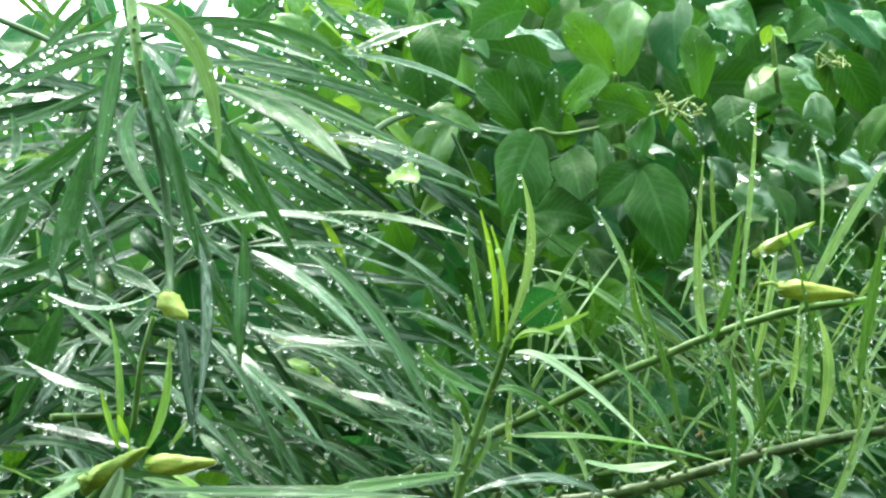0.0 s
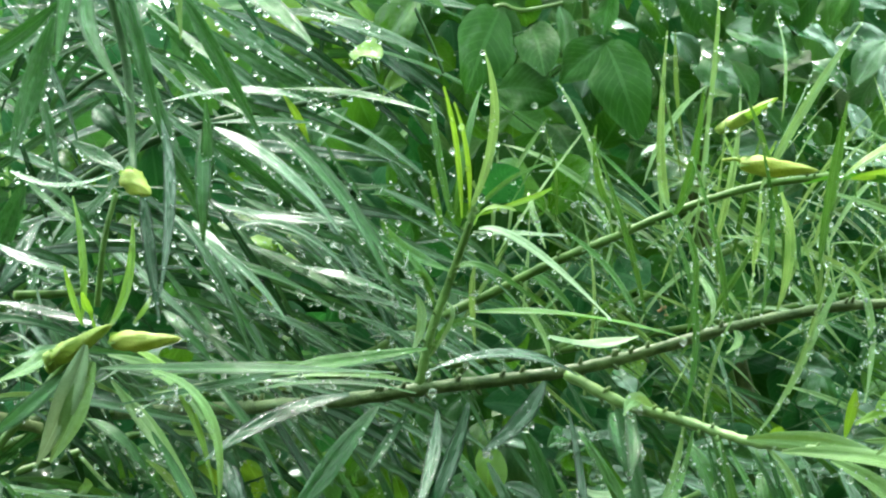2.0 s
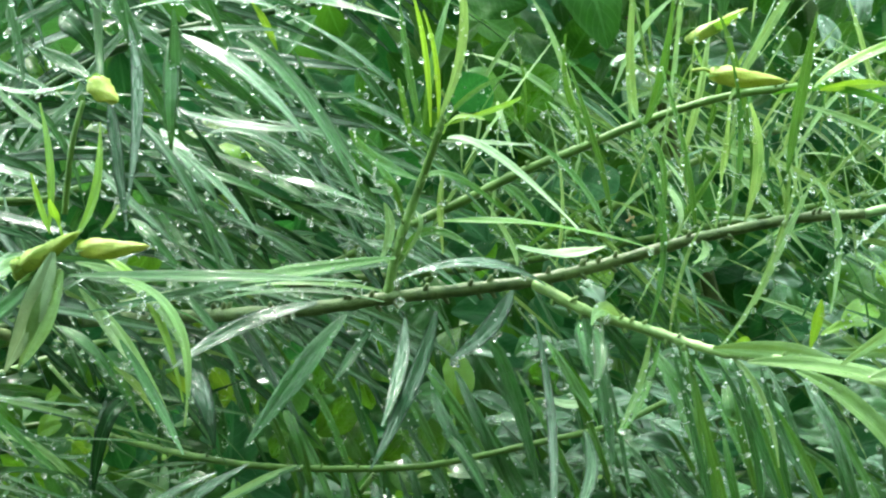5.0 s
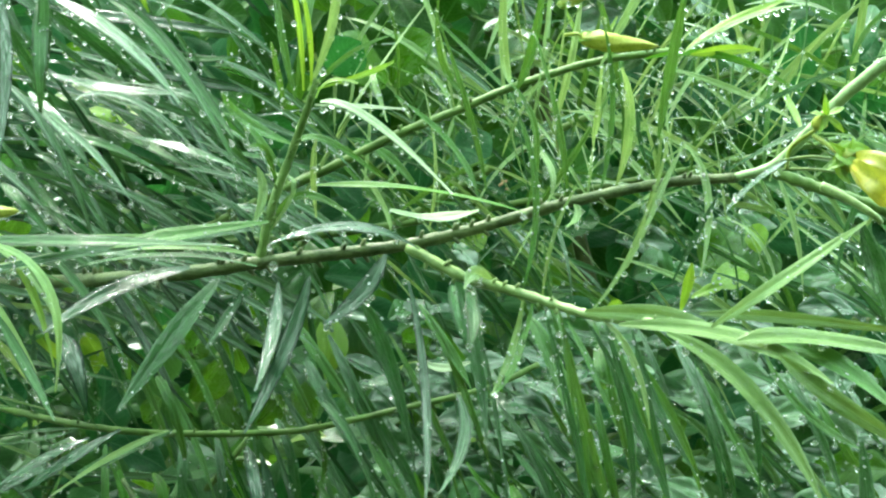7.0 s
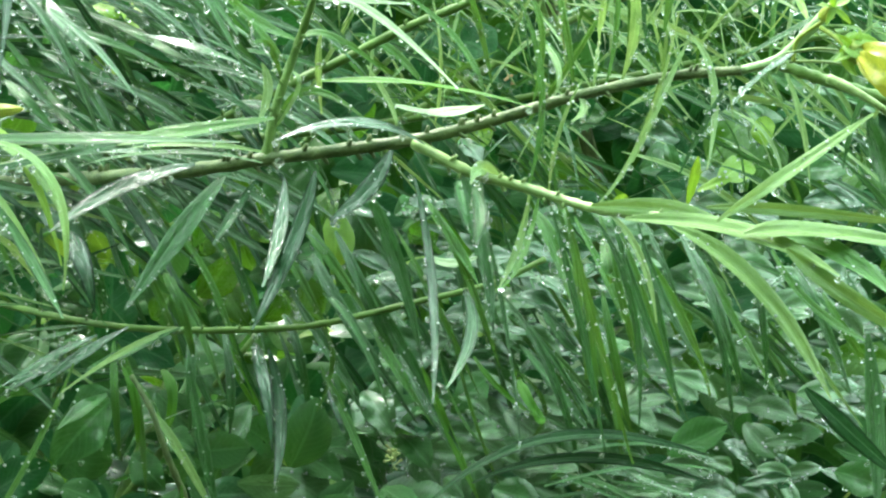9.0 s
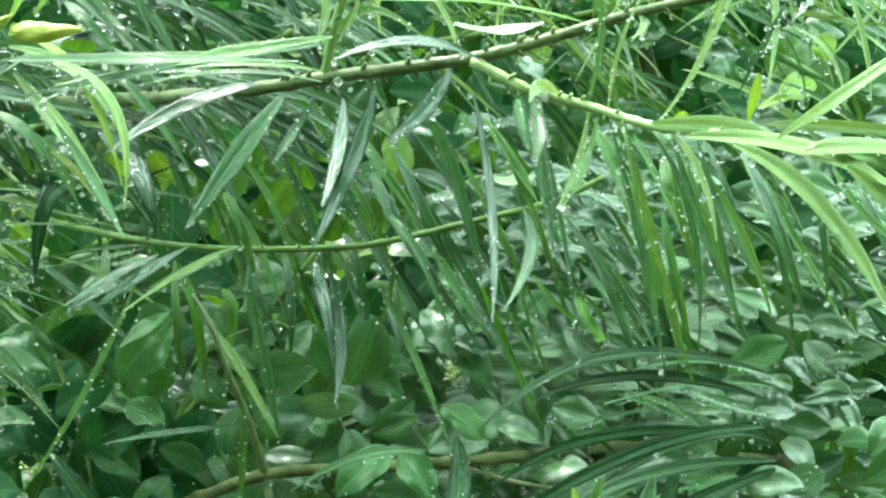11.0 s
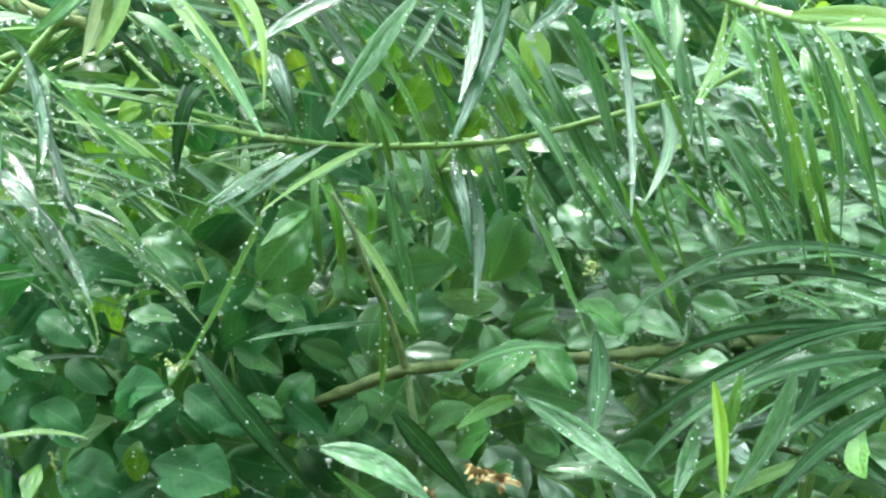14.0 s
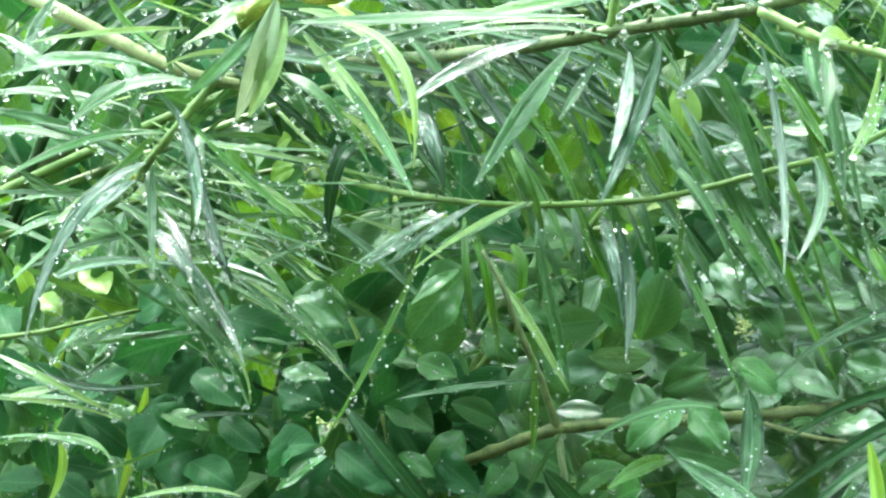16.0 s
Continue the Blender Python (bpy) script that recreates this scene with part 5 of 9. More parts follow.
leaf(main_branch, "b2", (0.2219, 1.1600, 1.5279), (0.2653, 1.1522, 1.5296), (0.3070, 1.1376, 1.5076), 0.0054, 0.0, 0.19, main_drops)
leaf(main_branch, "p", (0.2369, 1.1700, 1.5234), (0.2729, 1.1561, 1.5107), (0.2988, 1.1304, 1.4951), 0.0045, 0.0, 0.48, main_drops)
leaf(main_branch, "b", (0.2999, 1.1600, 1.5109), (0.3041, 1.1507, 1.5013), (0.3062, 1.1334, 1.4873), 0.0044, 0.0, 0.19, main_drops)
leaf(main_branch, "d", (0.3187, 1.0600, 1.4412), (0.3282, 1.0647, 1.4157), (0.3391, 1.0735, 1.3879), 0.0134, 0.0, 0.45, main_drops)
leaf(main_branch, "d", (0.3172, 1.1000, 1.4098), (0.3320, 1.0901, 1.4592), (0.3599, 1.0717, 1.4689), 0.0056, 0.0, 0.45, main_drops)
leaf(main_branch, "d2", (0.2579, 0.9500, 1.3185), (0.2779, 0.9422, 1.2987), (0.2996, 0.9277, 1.2785), 0.0121, 0.0, 0.16, main_drops)
leaf(main_branch, "d", (0.3025, 1.0000, 1.3362), (0.3061, 0.9942, 1.2888), (0.3043, 0.9834, 1.2485), 0.0118, 0.0, 0.45, main_drops)
tube("side_stem", [(0.0861, 1.1200, 1.4248), (0.1142, 1.1000, 1.4104), (0.1402, 1.0900, 1.4034), (0.1644, 1.0700, 1.3965), (0.1818, 1.0500, 1.3934), (0.2138, 1.0200, 1.3926)], 0.0031, 0.0020, STEM_PALE, main_branch, knots=0.15, stubs=22)
tube("side_stem", [(0.0065, 1.1300, 1.4160), (0.0126, 1.1300, 1.4451), (0.0248, 1.1300, 1.4787), (0.0331, 1.1200, 1.5031), (0.0367, 1.1200, 1.5152)], 0.0026, 0.0016, STEM, main_branch, knots=0.15, stubs=14)
tube("side_stem", [(0.2604, 1.1000, 1.4633), (0.2819, 1.1000, 1.4703), (0.3005, 1.0900, 1.4908), (0.3158, 1.0800, 1.5089), (0.3395, 1.0600, 1.5323)], 0.0024, 0.0036, SAGE_STEM, main_branch)
tube("side_stem", [(0.2820, 1.1000, 1.4664), (0.3011, 1.0900, 1.4592), (0.3168, 1.0800, 1.4536), (0.3445, 1.0700, 1.4436)], 0.003, 0.003, STEM, main_branch, knots=0.2)
tube("pod", [(0.3001, 1.0700, 1.4599), (0.3109, 1.0600, 1.4538), (0.3216, 1.0500, 1.4461), (0.3262, 1.0500, 1.4417)], 0.0027, 0.0014, STEM_PALE, main_branch, "young green pod")
tube("pedicel", [(0.2835, 1.0800, 1.4685), (0.2858, 1.0800, 1.4798), (0.2951, 1.0700, 1.4889), (0.2995, 1.0700, 1.4919)], 0.0012, 0.001, LIME, main_branch)
tube("pedicel", [(0.2951, 1.0700, 1.4865), (0.3014, 1.0600, 1.4808), (0.3076, 1.0500, 1.4738)], 0.0013, 0.0013, LIME, main_branch)
tube("pedicel", [(0.2798, 1.0800, 1.4730), (0.2950, 1.0800, 1.4751), (0.3072, 1.0800, 1.4745)], 0.0009, 0.0008, STEM_PALE, main_branch)
tube("pedicel", [(0.2814, 1.0800, 1.4685), (0.2982, 1.0800, 1.4685), (0.3104, 1.0800, 1.4670)], 0.0009, 0.0008, STEM_PALE, main_branch)
flower = bud(main_branch, "flower", (0.3040, 1.0500, 1.4776), (0.3167, 1.0500, 1.4694), 0.014, LIME, "large golden-yellow wilting flower", 5, 1.2)
for end, mid, w in (((0.3280, 1.0200, 1.4652), (0.3164, 1.0300, 1.4740), 0.009), ((0.3284, 1.0100, 1.4580), (0.3079, 1.0000, 1.4659), 0.010), ((0.3233, 1.0300, 1.4511), (0.3131, 1.0300, 1.4626), 0.008)):
    v, f, uv = blade((0.3094, 1.0500, 1.4735), mid, end, w, rng.uniform(-0.4, 0.4), 10, "broad", 0.5, 0.35, w * 900)
    part_mesh("petal", v, f, GOLD, flower, "crumpled golden petal", uvs=uv)
bud(main_branch, "bud", (0.2968, 1.0700, 1.4907), (0.2987, 1.0600, 1.4990), 0.008, YELLOW, "withered yellow bud")
for k in range(5):
    a = 0.5 + k * 1.25
    c = Vector((0.2988, 1.0600, 1.4969))
    e = c + Vector((math.cos(a), -0.3, math.sin(a))) * rng.uniform(0.009, 0.013)
    leaf(main_branch, "b", c, (c + e) * 0.5 + Vector((0, -0.002, 0)), e, 0.0042, 0, 0, None)
for k in range(4):
    a = 0.3 + k * 1.1
    c = Vector((0.3076, 1.0500, 1.4752))
    e = c + Vector((math.cos(a), -0.3, math.sin(a))) * rng.uniform(0.010, 0.016)
    leaf(main_branch, "b", c, (c + e) * 0.5 + Vector((0, -0.002, 0)), e, 0.005, 0, 0, None)
leaf(main_branch, "s", (-0.1627, 1.1100, 1.4295), (-0.0865, 1.0920, 1.4297), (-0.0071, 1.1000, 1.4272), 0.0069, 0.0, 0.45, main_drops)
leaf(main_branch, "m", (-0.0784, 1.1000, 1.4251), (-0.0302, 1.0820, 1.4347), (0.0109, 1.0900, 1.4402), 0.0083, 0.0, 0.40, main_drops)
leaf(main_branch, "s", (-0.0907, 1.1000, 1.4156), (-0.0422, 1.0820, 1.4234), (0.0045, 1.0900, 1.4169), 0.0038, 0.0, 0.45, main_drops)
upper_branch = tube("branch", [(-0.55, 1.36, 1.25), (-0.2439, 1.7000, 1.3309), (-0.1159, 1.5000, 1.3787), (-0.0309, 1.3000, 1.4221), (0.0005, 1.2500, 1.4409), (0.0541, 1.2400, 1.4667), (0.0863, 1.2200, 1.4838), (0.1175, 1.2000, 1.4972), (0.1555, 1.1900, 1.5136), (0.1996, 1.1800, 1.5272), (0.2453, 1.1800, 1.5333)], 0.0034, 0.0020, STEM, main_shrub, knots=0.1, stubs=30)
leaf(upper_branch, "p", (0.1554, 1.2000, 1.5111), (0.1461, 1.1943, 1.5370), (0.1485, 1.1836, 1.6156), 0.0066, 0.0, 0.48, main_drops)
leaf(upper_branch, "p", (0.1649, 1.1800, 1.5109), (0.1743, 1.1740, 1.5970), (0.1749, 1.1628, 1.6406), 0.0035, 0.0, 0.48, main_drops)
leaf(upper_branch, "p", (0.1189, 1.2000, 1.4982), (0.1069, 1.2083, 1.5505), (0.0885, 1.2236, 1.5894), 0.0041, 0.0, 0.48, main_drops)
leaf(upper_branch, "m", (0.1319, 1.2000, 1.5046), (0.1113, 1.1869, 1.5239), (0.1060, 1.1625, 1.5612), 0.0041, 0.0, 0.48, main_drops)
leaf(upper_branch, "m", (0.1493, 1.1700, 1.5077), (0.1582, 1.1526, 1.5357), (0.1601, 1.1204, 1.5773), 0.0059, 0.0, 0.48, main_drops)
leaf(upper_branch, "p", (0.1985, 1.1700, 1.5235), (0.2261, 1.1789, 1.5717), (0.2623, 1.1955, 1.6216), 0.0064, 0.0, 0.48, main_drops)
leaf(upper_branch, "w2", (0.1377, 1.2200, 1.5460), (0.1502, 1.2271, 1.5513), (0.1635, 1.2404, 1.5485), 0.0077, 0.0, 0.48, main_drops)
leaf(upper_branch, "p", (0.0806, 1.2100, 1.4916), (0.0747, 1.2201, 1.5113), (0.0725, 1.2390, 1.5249), 0.0036, 0.0, 0.48, main_drops)
leaf(upper_branch, "p", (0.1012, 1.2200, 1.5245), (0.1138, 1.2147, 1.5113), (0.1177, 1.2047, 1.4981), 0.0036, 0.0, 0.48, main_drops)
leaf(upper_branch, "m", (0.1926, 1.1700, 1.5744), (0.2066, 1.1791, 1.5365), (0.2188, 1.1960, 1.4852), 0.0045, 0.0, 0.48, main_drops)
leaf(upper_branch, "b", (0.2190, 1.2300, 1.5548), (0.2035, 1.2385, 1.5383), (0.1893, 1.2542, 1.5661), 0.0052, 0.0, 0.19, main_drops)
leaf(upper_branch, "b", (0.1823, 1.2300, 1.5615), (0.1972, 1.2187, 1.5675), (0.2135, 1.1978, 1.5778), 0.0057, 0.0, 0.19, main_drops)
leaf(upper_branch, "m", (0.1363, 1.2400, 1.4981), (0.1735, 1.2434, 1.4779), (0.1911, 1.2496, 1.4475), 0.0037, 0.0, 0.48, main_drops)
leaf(upper_branch, "m", (0.0595, 1.2500, 1.4812), (0.0835, 1.2559, 1.4709), (0.1081, 1.2669, 1.4434), 0.0063, 0.0, 0.48, main_drops)
leaf(upper_branch, "m", (0.0291, 1.2500, 1.4981), (0.0595, 1.2511, 1.4643), (0.0933, 1.2530, 1.4271), 0.0053, 0.0, 0.48, main_drops)
tube("pedicel", [(0.1769, 1.1600, 1.5411), (0.1823, 1.1500, 1.5414), (0.1862, 1.1500, 1.5390)], 0.001, 0.001, LIME, upper_branch)
bud(upper_branch, "bud", (0.1849, 1.1500, 1.5390), (0.2260, 1.1400, 1.5345), 0.0108, YELLOW, "pointed yellow furled bud with green calyx")
bud(upper_branch, "bud", (0.1825, 1.2200, 1.5603), (0.2181, 1.2200, 1.5799), 0.008, LIME, "slim lime-yellow bud")
low_branch = tube("branch", [(-0.55, 1.36, 1.25), (-0.2465, 1.6000, 1.2857), (-0.1843, 1.4500, 1.2959), (-0.1441, 1.3000, 1.3114), (-0.1105, 1.2400, 1.3138), (-0.0755, 1.2200, 1.3112), (-0.0388, 1.2200, 1.3088), (0.0047, 1.2200, 1.3089), (0.0382, 1.2200, 1.3113), (0.0959, 1.2300, 1.3221), (0.1441, 1.2400, 1.3319), (0.1759, 1.2500, 1.3444)], 0.0022, 0.0018, STEM, main_shrub, knots=0.1, stubs=22)
leaf(low_branch, "d", (0.0646, 1.2200, 1.3909), (0.0820, 1.2170, 1.3527), (0.0974, 1.2115, 1.2894), 0.0111, 0.0, 0.45, main_drops)
leaf(low_branch, "g", (0.0905, 1.1700, 1.4025), (0.0995, 1.1606, 1.3399), (0.0979, 1.1431, 1.2772), 0.0062, 0.0, 0.40, main_drops)
leaf(low_branch, "d", (0.1168, 1.1800, 1.4072), (0.1284, 1.1720, 1.3632), (0.1338, 1.1573, 1.3138), 0.0107, 0.0, 0.45, main_drops)
leaf(low_branch, "d", (0.1198, 1.1200, 1.3966), (0.1325, 1.1089, 1.3399), (0.1403, 1.0882, 1.2650), 0.0032, 0.0, 0.45, main_drops)
leaf(low_branch, "m", (0.1518, 1.1000, 1.3975), (0.1414, 1.0844, 1.3683), (0.1255, 1.0554, 1.3528), 0.0042, 0.0, 0.48, main_drops)
leaf(low_branch, "w2", (0.1215, 1.2000, 1.3339), (0.1254, 1.1990, 1.3058), (0.1109, 1.1971, 1.2755), 0.0087, 0.0, 0.48, main_drops)
leaf(low_branch, "s", (0.1194, 1.1300, 1.4110), (0.1213, 1.1205, 1.3935), (0.1172, 1.1030, 1.3728), 0.0062, 0.0, 0.48, main_drops)
leaf(low_branch, "m", (0.0365, 1.2200, 1.3117), (0.0453, 1.2252, 1.2886), (0.0359, 1.2348, 1.2560), 0.0037, 0.0, 0.48, main_drops)
leaf(low_branch, "m", (0.0282, 1.2200, 1.3137), (0.0182, 1.2038, 1.3280), (0.0132, 1.1736, 1.3406), 0.0028, 0.0, 0.48, main_drops)
leaf(low_branch, "d", (-0.0379, 1.1700, 1.2971), (-0.0315, 1.1778, 1.2492), (-0.0224, 1.1923, 1.1998), 0.0080, 0.0, 0.40, main_drops)
leaf(low_branch, "g", (0.0071, 1.2200, 1.2973), (0.0141, 1.2219, 1.2557), (0.0097, 1.2255, 1.2134), 0.0102, 0.0, 0.40, main_drops)
leaf(low_branch, "m", (-0.0673, 1.2000, 1.2809), (-0.0554, 1.2084, 1.2536), (-0.0547, 1.2239, 1.2225), 0.0032, 0.0, 0.48, main_drops)
leaf(low_branch, "p", (-0.0587, 1.1800, 1.2678), (-0.0435, 1.1876, 1.2407), (-0.0245, 1.2017, 1.1992), 0.0063, 0.0, 0.48, main_drops)
leaf(low_branch, "m", (-0.0427, 1.1500, 1.2325), (-0.0433, 1.1577, 1.2008), (-0.0469, 1.1720, 1.1659), 0.0052, 0.0, 0.48, main_drops)
leaf(low_branch, "m", (-0.0809, 1.2200, 1.3015), (-0.0705, 1.2187, 1.2656), (-0.0657, 1.2162, 1.2107), 0.0069, 0.0, 0.48, main_drops)
leaf(low_branch, "m", (0.0377, 1.2200, 1.2863), (0.0547, 1.2029, 1.2516), (0.0735, 1.1711, 1.2042), 0.0060, 0.0, 0.48, main_drops)
leaf(low_branch, "d", (0.0192, 1.2500, 1.3300), (0.0490, 1.2534, 1.2801), (0.0780, 1.2596, 1.2286), 0.0081, 0.0, 0.45, main_drops)
leaf(low_branch, "d", (0.0439, 1.2600, 1.3521), (0.0798, 1.2473, 1.2907), (0.1114, 1.2237, 1.2457), 0.0096, 0.0, 0.45, main_drops)
leaf(low_branch, "d", (0.0631, 1.2400, 1.3370), (0.0889, 1.2309, 1.2932), (0.1205, 1.2140, 1.2337), 0.0085, 0.0, 0.45, main_drops)
leaf(low_branch, "m", (0.1039, 1.2000, 1.3802), (0.1233, 1.2011, 1.3403), (0.1429, 1.2030, 1.2863), 0.0059, 0.0, 0.48, main_drops)
leaf(low_branch, "b2", (0.0980, 1.2200, 1.2846), (0.1142, 1.2172, 1.2436), (0.1336, 1.2120, 1.1992), 0.0069, 0.0, 0.19, main_drops)
leaf(low_branch, "d", (0.1578, 1.1000, 1.3914), (0.1735, 1.0941, 1.3287), (0.1855, 1.0831, 1.2603), 0.0054, 0.0, 0.45, main_drops)
leaf(low_branch, "m", (0.1622, 1.0800, 1.3961), (0.1801, 1.0888, 1.3293), (0.2046, 1.1051, 1.2487), 0.0045, 0.0, 0.48, main_drops)
leaf(low_branch, "d", (0.1849, 1.1200, 1.3827), (0.2065, 1.1196, 1.3332), (0.2101, 1.1190, 1.2645), 0.0055, 0.0, 0.45, main_drops)
leaf(low_branch, "d", (0.1905, 1.1000, 1.3875), (0.2074, 1.0921, 1.3341), (0.2290, 1.0773, 1.2786), 0.0058, 0.0, 0.45, main_drops)
leaf(low_branch, "d", (0.2054, 1.1000, 1.3811), (0.2172, 1.0896, 1.3432), (0.2359, 1.0702, 1.3068), 0.0054, 0.0, 0.45, main_drops)
leaf(low_branch, "m", (0.1492, 1.2000, 1.2866), (0.1699, 1.2066, 1.2612), (0.1582, 1.2189, 1.2351), 0.0032, 0.0, 0.48, main_drops)
leaf(low_branch, "m", (0.1487, 1.2800, 1.3082), (0.1726, 1.2759, 1.2869), (0.2066, 1.2682, 1.2375), 0.0058, 0.0, 0.48, main_drops)
leaf(low_branch, "m", (0.1649, 1.2700, 1.3022), (0.1969, 1.2744, 1.2687), (0.2302, 1.2826, 1.2267), 0.0053, 0.0, 0.48, main_drops)
leaf(low_branch, "b2", (0.1590, 1.2000, 1.2695), (0.1646, 1.1924, 1.2574), (0.1620, 1.1781, 1.2577), 0.0059, 0.0, 0.19, main_drops)
leaf(low_branch, "w", (0.1038, 1.2400, 1.3494), (0.1161, 1.2280, 1.3454), (0.1320, 1.2058, 1.3526), 0.0047, 0.0, 0.16, main_drops)
leaf(low_branch, "d", (-0.0206, 1.2400, 1.3664), (-0.0048, 1.2375, 1.3290), (0.0045, 1.2328, 1.2953), 0.0071, 0.0, 0.45, main_drops)
leaf(low_branch, "m", (-0.0446, 1.2500, 1.3626), (-0.0254, 1.2554, 1.3271), (-0.0096, 1.2653, 1.2797), 0.0062, 0.0, 0.48, main_drops)
leaf(low_branch, "m", (-0.0659, 1.2600, 1.3518), (-0.0393, 1.2473, 1.3149), (-0.0199, 1.2237, 1.2701), 0.0067, 0.0, 0.48, main_drops)
leaf(low_branch, "m", (-0.0861, 1.2700, 1.3754), (-0.0606, 1.2747, 1.3254), (-0.0451, 1.2833, 1.2775), 0.0058, 0.0, 0.48, main_drops)
leaf(low_branch, "p", (-0.1441, 1.1500, 1.3765), (-0.1271, 1.1583, 1.3593), (-0.1138, 1.1737, 1.3344), 0.0057, 0.0, 0.48, main_drops)
leaf(low_branch, "d", (-0.0961, 1.2500, 1.3504), (-0.0922, 1.2551, 1.3290), (-0.0936, 1.2645, 1.3103), 0.0071, 0.0, 0.45, main_drops)
leaf(low_branch, "g", (-0.1599, 1.2400, 1.3467), (-0.1652, 1.2456, 1.3221), (-0.1726, 1.2559, 1.2859), 0.0080, 0.0, 0.40, main_drops)
leaf(low_branch, "g", (-0.2664, 1.2200, 1.3152), (-0.2508, 1.2027, 1.2974), (-0.2394, 1.1706, 1.2764), 0.0060, 0.0, 0.40, main_drops)
leaf(low_branch, "p", (-0.2432, 1.1800, 1.2713), (-0.2177, 1.1801, 1.2337), (-0.2114, 1.1803, 1.2030), 0.0029, 0.0, 0.48, main_drops)
leaf(low_branch, "p", (-0.2215, 1.2000, 1.2802), (-0.1877, 1.2067, 1.2508), (-0.1609, 1.2190, 1.2144), 0.0030, 0.0, 0.48, main_drops)
leaf(low_branch, "p", (-0.0393, 1.1400, 1.3230), (-0.0669, 1.1239, 1.3154), (-0.1023, 1.0940, 1.2968), 0.0039, 0.0, 0.48, main_drops)
leaf(low_branch, "g", (-0.0879, 1.1600, 1.3164), (-0.1130, 1.1501, 1.3059), (-0.1369, 1.1317, 1.2939), 0.0048, 0.0, 0.40, main_drops)
leaf(low_branch, "m", (-0.0961, 1.1000, 1.3109), (-0.1219, 1.0900, 1.2580), (-0.1564, 1.0715, 1.2045), 0.0042, 0.0, 0.48, main_drops)
leaf(low_branch, "d2", (-0.1557, 1.1700, 1.2024), (-0.1245, 1.1673, 1.1632), (-0.0851, 1.1622, 1.1122), 0.0111, 0.0, 0.16, main_drops)
leaf(low_branch, "p", (-0.2843, 1.1700, 1.1497), (-0.2463, 1.1643, 1.1565), (-0.2157, 1.1538, 1.1544), 0.0036, 0.0, 0.48, main_drops)
# mostly whitish leaves further back, their pale colour imitating sky glare on wet foliage
leaf(low_branch, "w", (0.1716, 1.3800, 1.2615), (0.1999, 1.3794, 1.2520), (0.2299, 1.3784, 1.2648), 0.0079, 0.0, 0.16, main_drops)
leaf(low_branch, "w", (0.1685, 1.3800, 1.2423), (0.1987, 1.3844, 1.2453), (0.2275, 1.3926, 1.2345), 0.0063, 0.0, 0.16, main_drops)
leaf(low_branch, "w2", (0.1855, 1.4000, 1.2233), (0.2077, 1.3931, 1.2279), (0.2286, 1.3804, 1.2220), 0.0069, 0.0, 0.48, main_drops)
leaf(low_branch, "w", (0.2099, 1.3800, 1.3335), (0.2401, 1.3849, 1.3207), (0.2776, 1.3941, 1.3230), 0.0063, 0.0, 0.16, main_drops)
leaf(low_branch, "w2", (0.2149, 1.3800, 1.3126), (0.2431, 1.3799, 1.3061), (0.2807, 1.3798, 1.3012), 0.0052, 0.0, 0.48, main_drops)
leaf(low_branch, "w", (0.1829, 1.3800, 1.2983), (0.1935, 1.3746, 1.2855), (0.2108, 1.3645, 1.2790), 0.0058, 0.0, 0.16, main_drops)
leaf(low_branch, "w", (0.0734, 1.3700, 1.3160), (0.0842, 1.3629, 1.3185), (0.0870, 1.3498, 1.3190), 0.0068, 0.0, 0.16, main_drops)
leaf(low_branch, "w2", (0.0917, 1.3700, 1.2928), (0.0988, 1.3664, 1.2818), (0.1019, 1.3597, 1.2715), 0.0078, 0.0, 0.48, main_drops)
leaf(low_branch, "w2", (0.0599, 1.3800, 1.3714), (0.0674, 1.3822, 1.3635), (0.0751, 1.3862, 1.3667), 0.0089, 0.0, 0.48, main_drops)
leaf(low_branch, "w2", (0.2549, 1.4000, 1.2292), (0.2730, 1.3943, 1.2376), (0.2824, 1.3836, 1.2373), 0.0106, 0.0, 0.48, main_drops)
leaf(low_branch, "w", (0.2019, 1.3800, 1.2150), (0.2213, 1.3819, 1.2102), (0.2411, 1.3855, 1.1971), 0.0058, 0.0, 0.16, main_drops)
leaf(low_branch, "m", (0.2222, 1.3000, 1.2780), (0.2428, 1.2954, 1.2673), (0.2627, 1.2869, 1.2467), 0.0039, 0.0, 0.48, main_drops)
leaf(low_branch, "w", (0.1765, 1.3600, 1.2044), (0.2012, 1.3494, 1.2022), (0.2279, 1.3296, 1.1868), 0.0052, 0.0, 0.16, main_drops)
leaf(low_branch, "w", (0.1867, 1.3000, 1.2059), (0.2188, 1.2975, 1.1889), (0.2397, 1.2929, 1.1727), 0.0035, 0.0, 0.16, main_drops)
leaf(low_branch, "w", (0.2190, 1.3000, 1.2160), (0.2412, 1.3020, 1.1965), (0.2710, 1.3056, 1.1855), 0.0035, 0.0, 0.16, main_drops)
leaf(low_branch, "w2", (0.1189, 1.3800, 1.3020), (0.1249, 1.3645, 1.2852), (0.1258, 1.3357, 1.2748), 0.0073, 0.0, 0.48, main_drops)
leaf(low_branch, "s", (0.0233, 1.3600, 1.2623), (0.0375, 1.3544, 1.2363), (0.0518, 1.3440, 1.2227), 0.0052, 0.0, 0.48, main_drops)
leaf(low_branch, "w", (-0.0225, 1.3700, 1.2349), (-0.0077, 1.3644, 1.2240), (0.0035, 1.3541, 1.2220), 0.0052, 0.0, 0.16, main_drops)
leaf(low_branch, "s", (-0.1833, 1.2400, 1.3507), (-0.1477, 1.2471, 1.3351), (-0.1260, 1.2604, 1.3153), 0.0038, 0.0, 0.48, main_drops)
